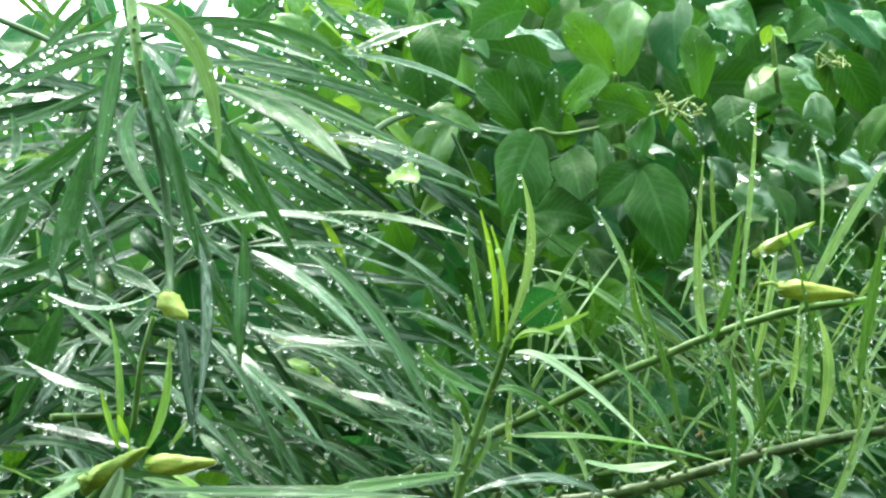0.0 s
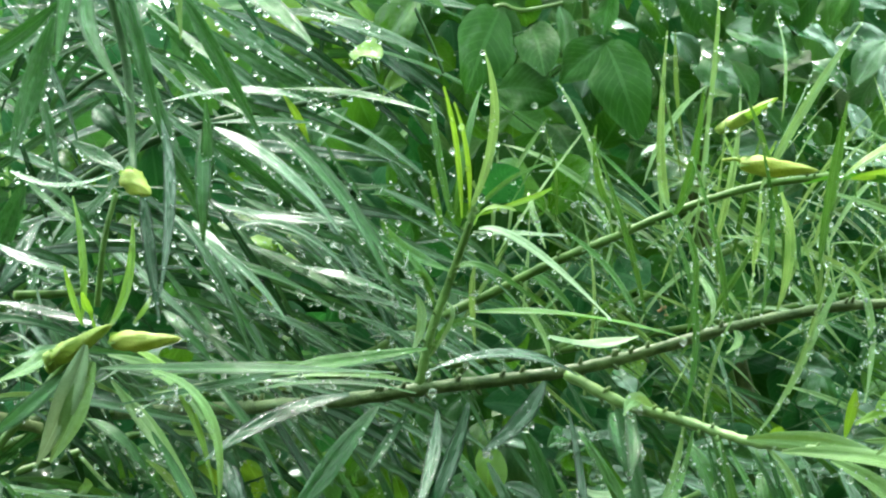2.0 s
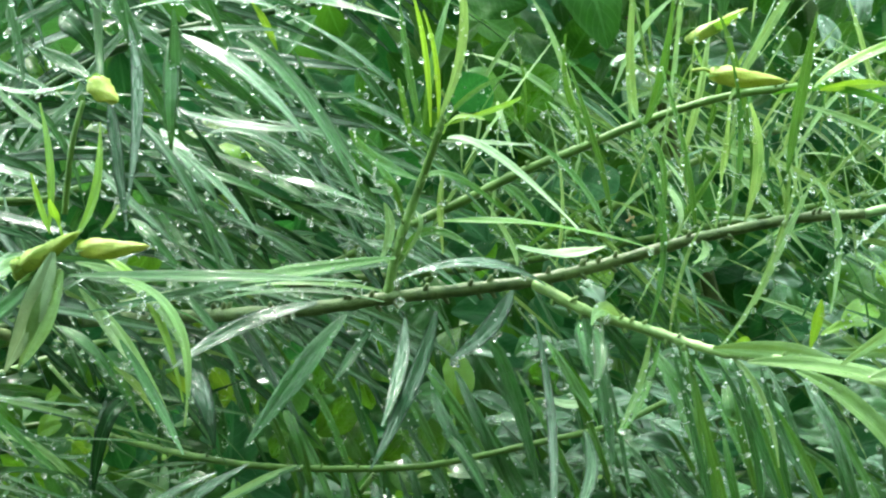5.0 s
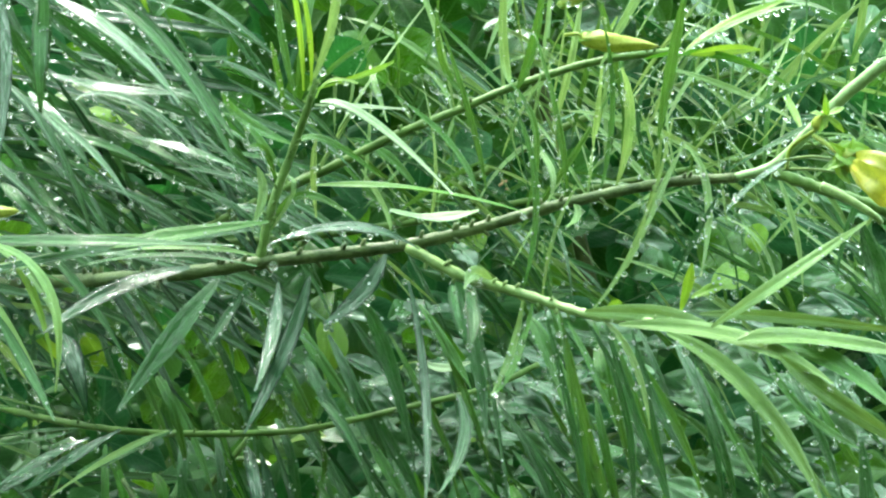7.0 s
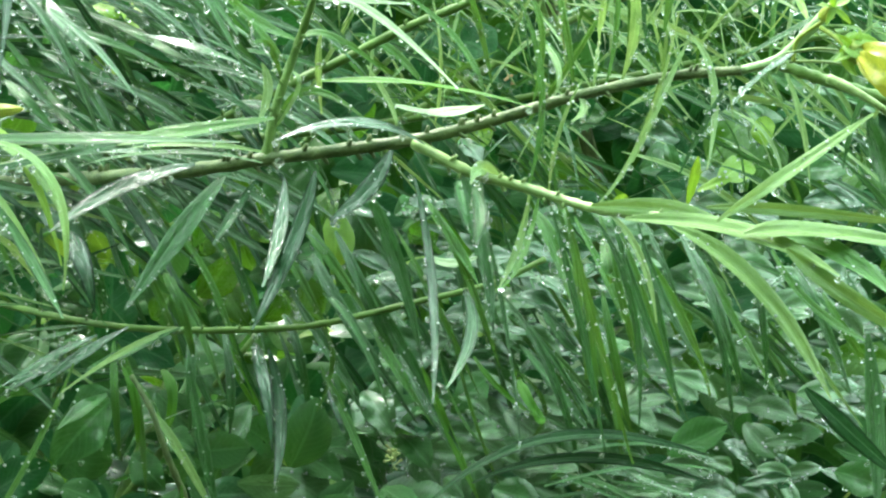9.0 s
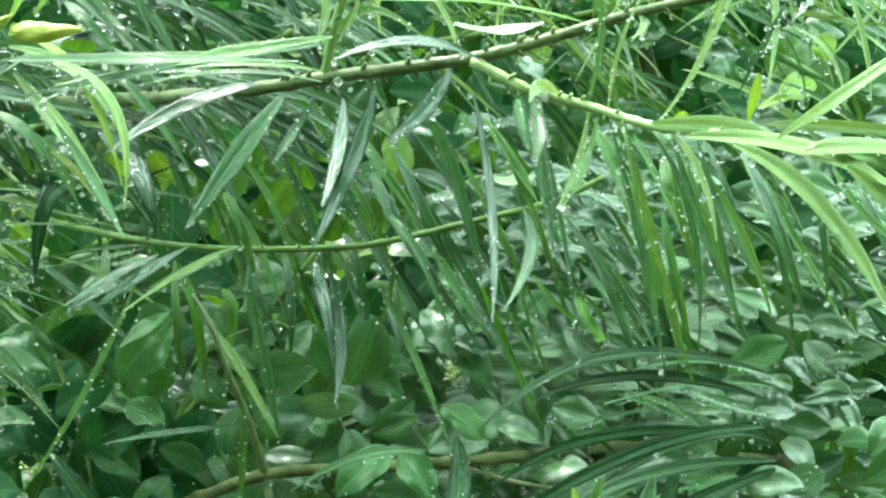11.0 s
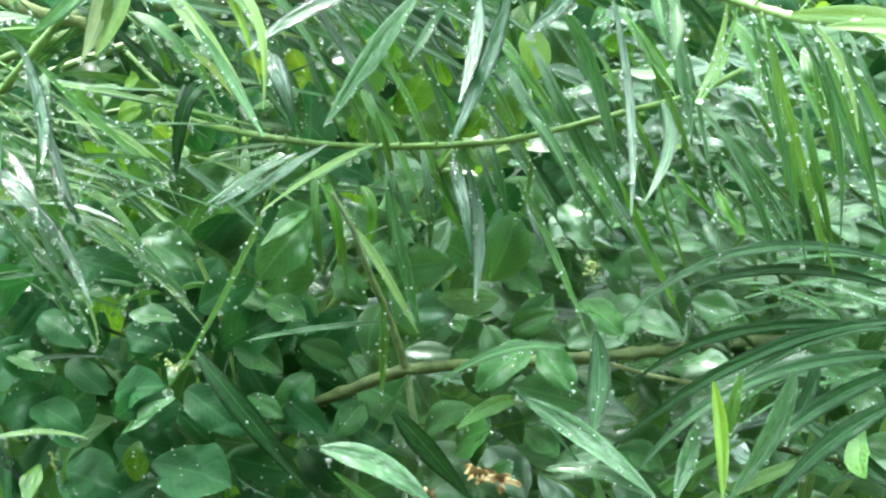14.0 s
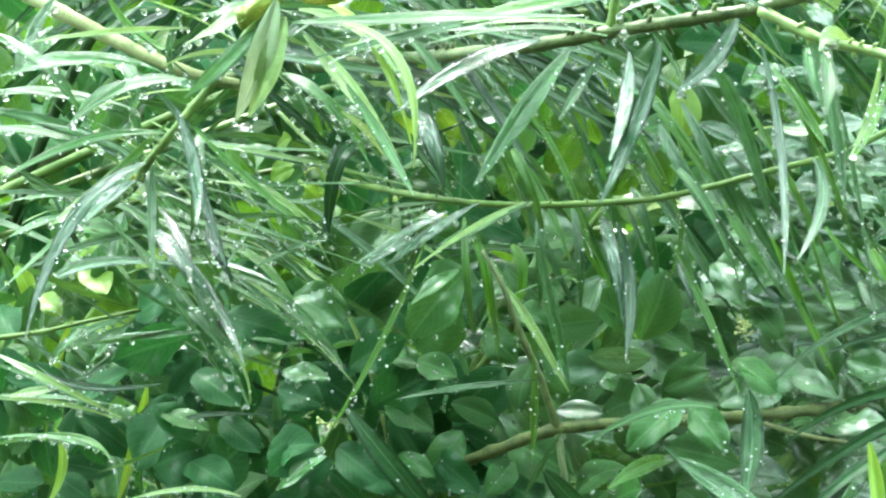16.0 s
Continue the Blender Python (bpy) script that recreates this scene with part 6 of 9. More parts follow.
leaf(low_branch, "s", (-0.2756, 1.2400, 1.3397), (-0.2407, 1.2487, 1.3272), (-0.1957, 1.2649, 1.3166), 0.0038, 0.0, 0.48, main_drops)
leaf(low_branch, "s", (-0.2862, 1.2500, 1.3180), (-0.2414, 1.2430, 1.3005), (-0.1955, 1.2299, 1.2911), 0.0033, 0.0, 0.48, main_drops)
leaf(low_branch, "s", (-0.2527, 1.2600, 1.3329), (-0.2218, 1.2676, 1.2959), (-0.1831, 1.2818, 1.2709), 0.0033, 0.0, 0.48, main_drops)
leaf(low_branch, "s", (-0.2293, 1.2600, 1.3218), (-0.1926, 1.2646, 1.3096), (-0.1693, 1.2733, 1.3111), 0.0033, 0.0, 0.48, main_drops)
leaf(low_branch, "s", (-0.2602, 1.2700, 1.3526), (-0.2243, 1.2598, 1.3460), (-0.1635, 1.2410, 1.3432), 0.0034, 0.0, 0.48, main_drops)
leaf(low_branch, "s", (-0.2018, 1.2600, 1.3762), (-0.1640, 1.2555, 1.3688), (-0.1331, 1.2471, 1.3552), 0.0038, 0.0, 0.48, main_drops)
leaf(low_branch, "p", (-0.2211, 1.2600, 1.2866), (-0.1853, 1.2459, 1.2705), (-0.1589, 1.2199, 1.2541), 0.0033, 0.0, 0.48, main_drops)
leaf(low_branch, "s", (-0.1915, 1.2600, 1.3172), (-0.2218, 1.2653, 1.2892), (-0.2469, 1.2751, 1.2524), 0.0033, 0.0, 0.48, main_drops)
leaf(low_branch, "d", (0.1653, 1.2000, 1.3714), (0.1837, 1.1820, 1.3307), (0.1948, 1.1900, 1.2831), 0.0089, 0.0, 0.40, main_drops)
leaf(low_branch, "m", (0.1708, 1.1600, 1.3879), (0.1837, 1.1420, 1.3394), (0.1931, 1.1500, 1.2612), 0.0046, 0.0, 0.45, main_drops)
leaf(low_branch, "m", (0.1994, 1.1900, 1.3779), (0.2077, 1.1720, 1.3378), (0.2224, 1.1800, 1.2840), 0.0061, 0.0, 0.40, main_drops)
leaf(low_branch, "m", (0.2038, 1.1600, 1.3744), (0.2180, 1.1420, 1.3321), (0.2392, 1.1500, 1.2662), 0.0059, 0.0, 0.45, main_drops)
leaf(low_branch, "m", (0.1914, 1.2100, 1.3233), (0.2050, 1.1920, 1.2824), (0.2166, 1.2000, 1.2231), 0.0082, 0.0, 0.40, main_drops)
leaf(low_branch, "m", (0.2080, 1.2300, 1.3267), (0.2134, 1.2120, 1.2888), (0.2252, 1.2200, 1.2391), 0.0070, 0.0, 0.40, main_drops)
leaf(low_branch, "d", (0.2306, 1.2100, 1.3684), (0.2404, 1.1920, 1.3407), (0.2516, 1.2000, 1.3096), 0.0048, 0.0, 0.40, main_drops)
leaf(low_branch, "s", (0.1533, 1.2500, 1.3154), (0.1780, 1.2320, 1.2865), (0.2083, 1.2400, 1.2354), 0.0049, 0.0, 0.45, main_drops)
leaf(low_branch, "s", (0.1697, 1.2700, 1.3295), (0.1843, 1.2520, 1.2968), (0.2063, 1.2600, 1.2809), 0.0065, 0.0, 0.45, main_drops)
leaf(low_branch, "d", (0.0340, 1.2300, 1.3524), (0.0525, 1.2120, 1.3173), (0.0953, 1.2200, 1.2500), 0.0098, 0.0, 0.40, main_drops)
leaf(low_branch, "d", (0.0484, 1.2500, 1.3632), (0.0670, 1.2320, 1.3241), (0.0871, 1.2400, 1.2776), 0.0092, 0.0, 0.40, main_drops)
leaf(low_branch, "m", (0.0283, 1.2500, 1.3706), (0.0440, 1.2320, 1.3484), (0.0673, 1.2400, 1.3127), 0.0084, 0.0, 0.40, main_drops)
leaf(low_branch, "m", (0.0705, 1.2400, 1.3057), (0.0857, 1.2220, 1.2774), (0.1096, 1.2300, 1.2406), 0.0084, 0.0, 0.40, main_drops)
leaf(low_branch, "s", (0.0398, 1.2200, 1.3300), (0.0584, 1.2020, 1.3086), (0.0779, 1.2100, 1.2594), 0.0055, 0.0, 0.45, main_drops)
leaf(low_branch, "m", (0.1005, 1.2200, 1.3846), (0.1182, 1.2020, 1.3564), (0.1352, 1.2100, 1.3250), 0.0069, 0.0, 0.40, main_drops)
leaf(low_branch, "d", (0.0879, 1.2500, 1.2863), (0.0998, 1.2320, 1.2613), (0.1274, 1.2400, 1.2168), 0.0064, 0.0, 0.40, main_drops)
leaf(low_branch, "b2", (0.1304, 1.2300, 1.2883), (0.1450, 1.2120, 1.2706), (0.1695, 1.2200, 1.2512), 0.0042, 0.0, 0.20, main_drops)
leaf(low_branch, "b2", (0.1548, 1.2100, 1.2774), (0.1590, 1.1920, 1.2671), (0.1667, 1.2000, 1.2552), 0.0068, 0.0, 0.20, main_drops)
leaf(low_branch, "s", (0.1751, 1.2600, 1.2713), (0.1897, 1.2420, 1.2531), (0.2048, 1.2500, 1.2264), 0.0050, 0.0, 0.45, main_drops)
leaf(low_branch, "w2", (0.1590, 1.2700, 1.2700), (0.1705, 1.2520, 1.2483), (0.1994, 1.2600, 1.2316), 0.0043, 0.0, 0.45, main_drops)
leaf(low_branch, "m", (-0.0824, 1.2100, 1.3050), (-0.0810, 1.1920, 1.2746), (-0.0797, 1.2000, 1.2391), 0.0061, 0.0, 0.40, main_drops)
leaf(low_branch, "b2", (-0.0824, 1.2300, 1.2949), (-0.0722, 1.2120, 1.2739), (-0.0707, 1.2200, 1.2379), 0.0070, 0.0, 0.20, main_drops)
leaf(low_branch, "b2", (-0.0567, 1.2500, 1.2803), (-0.0497, 1.2320, 1.2660), (-0.0561, 1.2400, 1.2402), 0.0078, 0.0, 0.20, main_drops)
leaf(low_branch, "d", (-0.0380, 1.2300, 1.3072), (-0.0384, 1.2120, 1.2831), (-0.0399, 1.2200, 1.2473), 0.0076, 0.0, 0.40, main_drops)
leaf(low_branch, "m", (-0.0535, 1.2300, 1.3416), (-0.0435, 1.2120, 1.3236), (-0.0352, 1.2200, 1.2849), 0.0076, 0.0, 0.40, main_drops)
leaf(low_branch, "d", (-0.0196, 1.2400, 1.3051), (-0.0153, 1.2220, 1.2771), (-0.0164, 1.2300, 1.2445), 0.0071, 0.0, 0.40, main_drops)
leaf(low_branch, "m", (0.0078, 1.2600, 1.3633), (0.0239, 1.2420, 1.3411), (0.0436, 1.2500, 1.3015), 0.0071, 0.0, 0.40, main_drops)
leaf(low_branch, "d", (0.0168, 1.2700, 1.3098), (0.0262, 1.2520, 1.2878), (0.0322, 1.2600, 1.2439), 0.0072, 0.0, 0.40, main_drops)
leaf(low_branch, "g", (-0.0011, 1.2300, 1.2992), (0.0048, 1.2120, 1.2749), (0.0088, 1.2200, 1.2355), 0.0084, 0.0, 0.40, main_drops)
leaf(low_branch, "g", (0.0431, 1.2500, 1.2772), (0.0471, 1.2320, 1.2595), (0.0521, 1.2400, 1.2403), 0.0057, 0.0, 0.40, main_drops)
leaf(low_branch, "m", (0.2023, 1.1400, 1.3753), (0.2311, 1.1220, 1.3333), (0.2525, 1.1300, 1.2812), 0.0065, 0.0, 0.45, main_drops)
leaf(low_branch, "d", (0.2479, 1.1900, 1.3630), (0.2645, 1.1720, 1.3256), (0.2837, 1.1800, 1.2712), 0.0094, 0.0, 0.40, main_drops)
leaf(low_branch, "d", (0.3074, 1.1600, 1.3498), (0.3194, 1.1420, 1.3199), (0.3389, 1.1500, 1.2762), 0.0072, 0.0, 0.40, main_drops)
leaf(low_branch, "m", (0.2916, 1.1500, 1.3608), (0.3100, 1.1320, 1.3311), (0.3485, 1.1400, 1.3070), 0.0058, 0.0, 0.40, main_drops)
leaf(low_branch, "d", (0.2850, 1.1900, 1.3494), (0.2910, 1.1720, 1.3254), (0.2970, 1.1800, 1.2777), 0.0061, 0.0, 0.40, main_drops)
leaf(low_branch, "m", (0.1912, 1.1300, 1.3702), (0.1914, 1.1120, 1.3568), (0.1944, 1.1200, 1.3464), 0.0064, 0.0, 0.40, main_drops)
leaf(low_branch, "m", (0.1720, 1.1500, 1.3871), (0.1759, 1.1320, 1.3575), (0.1840, 1.1400, 1.2898), 0.0039, 0.0, 0.45, main_drops)
leaf(low_branch, "m", (0.1615, 1.1900, 1.3800), (0.1756, 1.1720, 1.3493), (0.1903, 1.1800, 1.3055), 0.0121, 0.0, 0.40, main_drops)
leaf(low_branch, "d", (0.2227, 1.1800, 1.3643), (0.2262, 1.1620, 1.3340), (0.2415, 1.1700, 1.2770), 0.0073, 0.0, 0.40, main_drops)
leaf(low_branch, "m", (0.2659, 1.2100, 1.3471), (0.2827, 1.1920, 1.3092), (0.3090, 1.2000, 1.2670), 0.0061, 0.0, 0.40, main_drops)
leaf(low_branch, "m", (0.3326, 1.1900, 1.3290), (0.3447, 1.1720, 1.3050), (0.3680, 1.1800, 1.2734), 0.0061, 0.0, 0.40, main_drops)
leaf(low_branch, "s", (0.2911, 1.2300, 1.3444), (0.3214, 1.2120, 1.3328), (0.3587, 1.2200, 1.3039), 0.0042, 0.0, 0.45, main_drops)
leaf(low_branch, "d", (0.3482, 1.2100, 1.3465), (0.3571, 1.1920, 1.3218), (0.3764, 1.2000, 1.3001), 0.0055, 0.0, 0.40, main_drops)
leaf(low_branch, "m", (0.1877, 1.2100, 1.3745), (0.2086, 1.1920, 1.3299), (0.2307, 1.2000, 1.2849), 0.0061, 0.0, 0.40, main_drops)
leaf(low_branch, "d", (0.2081, 1.2300, 1.3621), (0.2188, 1.2120, 1.3337), (0.2412, 1.2200, 1.2950), 0.0056, 0.0, 0.40, main_drops)
leaf(low_branch, "s", (0.1629, 1.2300, 1.2573), (0.1824, 1.2120, 1.2483), (0.2046, 1.2200, 1.2350), 0.0051, 0.0, 0.45, main_drops)
leaf(low_branch, "s", (0.1579, 1.2300, 1.2954), (0.1790, 1.2120, 1.2689), (0.2012, 1.2200, 1.2400), 0.0068, 0.0, 0.45, main_drops)
leaf(low_branch, "s", (0.1746, 1.2400, 1.2898), (0.1906, 1.2220, 1.2667), (0.2063, 1.2300, 1.2370), 0.0051, 0.0, 0.45, main_drops)
leaf(low_branch, "s", (0.1196, 1.2100, 1.3961), (0.1209, 1.1920, 1.3797), (0.1264, 1.2000, 1.3608), 0.0100, 0.0, 0.45, main_drops)
leaf(low_branch, "w2", (0.2426, 1.2100, 1.2351), (0.2557, 1.1920, 1.2352), (0.2725, 1.2000, 1.2272), 0.0033, 0.0, 0.45, main_drops)
leaf(low_branch, "s", (-0.2299, 1.2100, 1.3055), (-0.2354, 1.1920, 1.3235), (-0.2441, 1.2000, 1.3390), 0.0042, 0.0, 0.45, main_drops)
leaf(low_branch, "s", (-0.2182, 1.2000, 1.2767), (-0.1818, 1.1820, 1.2608), (-0.1569, 1.1900, 1.2231), 0.0037, 0.0, 0.45, main_drops)
leaf(low_branch, "d", (-0.2451, 1.1900, 1.2909), (-0.2291, 1.1720, 1.2576), (-0.2155, 1.1800, 1.2354), 0.0107, 0.0, 0.40, main_drops)
main_drops.add((-0.1568, 1.0800, 1.2009), 0.0026)
main_drops.add((0.1750, 1.1700, 1.6424), 0.0021)
main_drops.add((0.0135, 1.1000, 1.4167), 0.0026)

# ---- low oleander with arching leaves ----
low_shrub = thing("yellow_oleander", (0.42, 1.42, 0.0), "low oleander bush with dark arching leaves, wet with rain", "shrub", "rain-wet garden shrubs")
low_drops = Drops()
tube("trunk", [(0.42, 1.42, -0.05), (0.44, 1.52, 0.5), (0.46, 1.58, 0.95), (0.3526, 1.5500, 1.0835)], 0.018, 0.008, BARK, low_shrub)
arching_branch = tube("branch", [(0.3526, 1.5500, 1.0835), (0.2181, 1.3600, 1.1469), (0.1435, 1.2400, 1.1757), (0.0911, 1.1900, 1.1852), (0.0578, 1.1900, 1.1837), (0.0178, 1.1900, 1.1821), (-0.0306, 1.1900, 1.1800), (-0.0776, 1.2100, 1.1594), (-0.1266, 1.2500, 1.1319)], 0.0034, 0.0034, BARK, low_shrub, "brown woody stem with a cut stub", knots=0.2)
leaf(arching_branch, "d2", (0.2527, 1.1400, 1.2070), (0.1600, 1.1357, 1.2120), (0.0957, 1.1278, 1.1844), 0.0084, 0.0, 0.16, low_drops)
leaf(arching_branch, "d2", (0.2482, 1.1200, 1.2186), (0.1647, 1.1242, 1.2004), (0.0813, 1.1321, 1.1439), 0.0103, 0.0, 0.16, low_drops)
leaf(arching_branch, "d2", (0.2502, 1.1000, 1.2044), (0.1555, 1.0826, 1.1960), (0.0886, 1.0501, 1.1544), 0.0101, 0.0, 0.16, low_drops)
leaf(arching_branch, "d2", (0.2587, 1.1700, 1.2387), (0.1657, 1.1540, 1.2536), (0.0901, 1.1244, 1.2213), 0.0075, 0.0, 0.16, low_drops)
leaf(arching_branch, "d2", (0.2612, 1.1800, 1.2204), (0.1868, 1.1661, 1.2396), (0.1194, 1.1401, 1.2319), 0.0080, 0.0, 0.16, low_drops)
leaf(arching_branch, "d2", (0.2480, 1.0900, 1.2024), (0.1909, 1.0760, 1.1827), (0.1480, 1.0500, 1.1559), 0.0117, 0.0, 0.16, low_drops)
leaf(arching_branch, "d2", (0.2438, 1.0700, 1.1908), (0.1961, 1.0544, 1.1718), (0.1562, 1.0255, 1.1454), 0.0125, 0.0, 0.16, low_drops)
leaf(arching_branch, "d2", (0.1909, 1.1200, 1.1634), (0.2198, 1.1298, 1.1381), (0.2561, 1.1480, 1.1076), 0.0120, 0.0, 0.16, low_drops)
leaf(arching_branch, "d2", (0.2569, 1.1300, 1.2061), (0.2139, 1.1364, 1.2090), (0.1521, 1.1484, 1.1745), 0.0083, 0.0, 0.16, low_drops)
leaf(arching_branch, "s", (0.1786, 1.2200, 1.2169), (0.2065, 1.2049, 1.2127), (0.2215, 1.1769, 1.2054), 0.0050, 0.0, 0.48, low_drops)
leaf(arching_branch, "s", (0.2090, 1.2200, 1.2265), (0.2287, 1.2166, 1.2163), (0.2612, 1.2102, 1.2100), 0.0054, 0.0, 0.48, low_drops)
leaf(arching_branch, "d", (0.1721, 1.0400, 1.2139), (0.1604, 1.0313, 1.1859), (0.1345, 1.0153, 1.1525), 0.0141, 0.0, 0.48, low_drops)
leaf(arching_branch, "b", (0.1317, 1.0500, 1.2062), (0.1344, 1.0413, 1.1775), (0.1329, 1.0252, 1.1492), 0.0097, 0.0, 0.19, low_drops)
leaf(arching_branch, "d", (0.1237, 1.0500, 1.1850), (0.1169, 1.0423, 1.1670), (0.1085, 1.0281, 1.1489), 0.0122, 0.0, 0.45, low_drops)
leaf(arching_branch, "m", (0.1492, 1.0700, 1.2052), (0.1442, 1.0706, 1.1840), (0.1395, 1.0718, 1.1649), 0.0086, 0.0, 0.48, low_drops)
leaf(arching_branch, "m", (0.1457, 1.1000, 1.1786), (0.1548, 1.0989, 1.1882), (0.1591, 1.0969, 1.1919), 0.0068, 0.0, 0.48, low_drops)
leaf(arching_branch, "d2", (0.0279, 1.1000, 1.1931), (0.0463, 1.0926, 1.1739), (0.0702, 1.0789, 1.1439), 0.0038, 0.0, 0.16, low_drops)
leaf(arching_branch, "d", (0.0339, 1.0600, 1.1969), (0.0649, 1.0479, 1.1774), (0.0980, 1.0253, 1.1531), 0.0149, 0.0, 0.45, low_drops)
leaf(arching_branch, "d", (0.0435, 1.0500, 1.1613), (0.0731, 1.0417, 1.1607), (0.1010, 1.0263, 1.1497), 0.0097, 0.0, 0.48, low_drops)
leaf(arching_branch, "d2", (0.0740, 1.1000, 1.2226), (0.0745, 1.0860, 1.1973), (0.0681, 1.0599, 1.1737), 0.0148, 0.0, 0.45, low_drops)
leaf(arching_branch, "s", (0.0561, 1.1200, 1.2084), (0.0232, 1.1181, 1.2086), (-0.0165, 1.1144, 1.1903), 0.0068, 0.0, 0.48, low_drops)
leaf(arching_branch, "d2", (-0.0360, 1.0600, 1.1927), (-0.0197, 1.0625, 1.1722), (0.0051, 1.0673, 1.1384), 0.0144, 0.0, 0.45, low_drops)
leaf(arching_branch, "d", (-0.0749, 1.0500, 1.1766), (-0.0447, 1.0431, 1.1681), (-0.0170, 1.0304, 1.1515), 0.0174, 0.0, 0.45, low_drops)
leaf(arching_branch, "m", (0.2200, 1.1000, 1.1669), (0.2141, 1.0847, 1.1525), (0.2131, 1.0564, 1.1489), 0.0115, 0.0, 0.19, low_drops)
leaf(arching_branch, "m", (0.0326, 1.1400, 1.1735), (0.0163, 1.1275, 1.1742), (-0.0030, 1.1043, 1.1685), 0.0091, 0.0, 0.19, low_drops)
leaf(arching_branch, "d2", (0.1967, 1.1100, 1.2033), (0.1894, 1.1030, 1.1797), (0.1751, 1.0899, 1.1583), 0.0109, 0.0, 0.16, low_drops)
leaf(arching_branch, "s", (0.2725, 1.2000, 1.2052), (0.2103, 1.2072, 1.2104), (0.1447, 1.2204, 1.1933), 0.0035, 0.0, 0.48, low_drops)
leaf(arching_branch, "s", (0.2744, 1.2100, 1.2200), (0.2251, 1.1975, 1.2259), (0.1654, 1.1743, 1.2210), 0.0033, 0.0, 0.16, low_drops)
leaf(arching_branch, "s", (0.2699, 1.2000, 1.1603), (0.2164, 1.1832, 1.1664), (0.1623, 1.1519, 1.1531), 0.0040, 0.0, 0.48, low_drops)
leaf(arching_branch, "s", (0.2640, 1.1900, 1.1804), (0.2020, 1.1961, 1.1709), (0.1395, 1.2073, 1.1266), 0.0039, 0.0, 0.48, low_drops)
leaf(arching_branch, "s", (0.2697, 1.2200, 1.2317), (0.2199, 1.2059, 1.2378), (0.1825, 1.1797, 1.2394), 0.0031, 0.0, 0.16, low_drops)
leaf(arching_branch, "s", (0.2558, 1.1800, 1.1490), (0.2238, 1.1861, 1.1412), (0.1992, 1.1975, 1.1138), 0.0039, 0.0, 0.48, low_drops)
leaf(arching_branch, "s", (0.1787, 1.2100, 1.2186), (0.1960, 1.1920, 1.2147), (0.2225, 1.2000, 1.2011), 0.0033, 0.0, 0.45, low_drops)
leaf(arching_branch, "w2", (0.2073, 1.2000, 1.2303), (0.2306, 1.1820, 1.2195), (0.2639, 1.1900, 1.2082), 0.0033, 0.0, 0.45, low_drops)
leaf(arching_branch, "s", (0.2108, 1.2100, 1.2143), (0.2359, 1.1920, 1.2136), (0.2705, 1.2000, 1.2033), 0.0033, 0.0, 0.45, low_drops)
leaf(arching_branch, "d2", (-0.1492, 1.1400, 1.2083), (-0.1182, 1.1220, 1.1730), (-0.0874, 1.1300, 1.1264), 0.0165, 0.0, 0.40, low_drops)
tube("side_stem", [(-0.0316, 1.1900, 1.1800), (-0.0409, 1.1800, 1.2153), (-0.0510, 1.1700, 1.2447), (-0.0597, 1.1700, 1.2715), (-0.0709, 1.1800, 1.2897)], 0.0023, 0.0013, OLIVE, arching_branch, knots=0.15)
tube("stub", [(-0.0313, 1.1900, 1.1790), (-0.0288, 1.1800, 1.1569), (-0.0270, 1.1750, 1.1420)], 0.0022, 0.0019, OLIVE, arching_branch)
tube("side_stem", [(0.0885, 1.2000, 1.1775), (0.1129, 1.2100, 1.1671), (0.1411, 1.2200, 1.1583)], 0.0013, 0.0013, TAN, arching_branch)
for x, z, s in ((0, 0, 1.0), (0.012, -0.004, 0.8), (-0.026, -0.012, 0.7)):
    c = Vector((0.0071, 1.0800, 1.1507)) + Vector((x, 0, z))
    for k in range(5):
        a = k * 1.3 + x * 60
        e = c + Vector((math.cos(a) + rng.uniform(-0.5, 0.5), rng.uniform(-0.9, 0.2), math.sin(a) * 0.6 + rng.uniform(-0.5, 0.3))) * 0.010 * s * rng.uniform(0.6, 1.3)
        v, f, uv = blade(c, (c + e) * 0.5 + Vector((0, -0.004, 0.002)), e, 0.005 * s, rng.uniform(-0.9, 0.9), 8, "broad", 0.8, 0.8, k)
        part_mesh("withered_petal", v, f, RUST, arching_branch, uvs=uv)

# ---- broad-leaved shrub behind ----
broad_shrub = thing("broadleaf_shrub", (0.35, 1.75, 0.0), "broad-leaved evergreen shrub with oval leaves and tiny cream flower clusters", "shrub", "rain-wet garden shrubs")
broad_drops = Drops(1.2)
tube("trunk", [(0.35, 1.75, -0.05), (0.33, 1.74, 0.6), (0.3, 1.68, 1.2), (0.2, 1.6, 1.6)], 0.02, 0.009, BARK, broad_shrub)
upper_twig = tube("branch", [(0.3, 1.68, 1.2), (0.22, 1.6, 1.5), (0.1450, 1.5000, 1.5872), (0.1256, 1.4600, 1.6605), (0.1202, 1.4400, 1.6978)], 0.005, 0.002, STEM, broad_shrub)
tube("twig", [(0.0448, 1.4200, 1.6437), (0.0642, 1.4200, 1.6561), (0.0835, 1.4200, 1.6530), (0.1436, 1.4400, 1.6682)], 0.0016, 0.0014, STEM_PALE, upper_twig)
tube("twig", [(0.1416, 1.4200, 1.6658), (0.1560, 1.4100, 1.6705), (0.1714, 1.4100, 1.6782)], 0.0014, 0.001, STEM_PALE, upper_twig)
tube("twig", [(0.2306, 1.4200, 1.6717), (0.2245, 1.4000, 1.6961), (0.2209, 1.3900, 1.7214)], 0.0022, 0.0016, STEM_PALE, upper_twig)
tube("twig", [(0.22, 1.6, 1.5), (0.2227, 1.5000, 1.6239), (0.2322, 1.4300, 1.6729)], 0.003, 0.002, STEM, upper_twig)
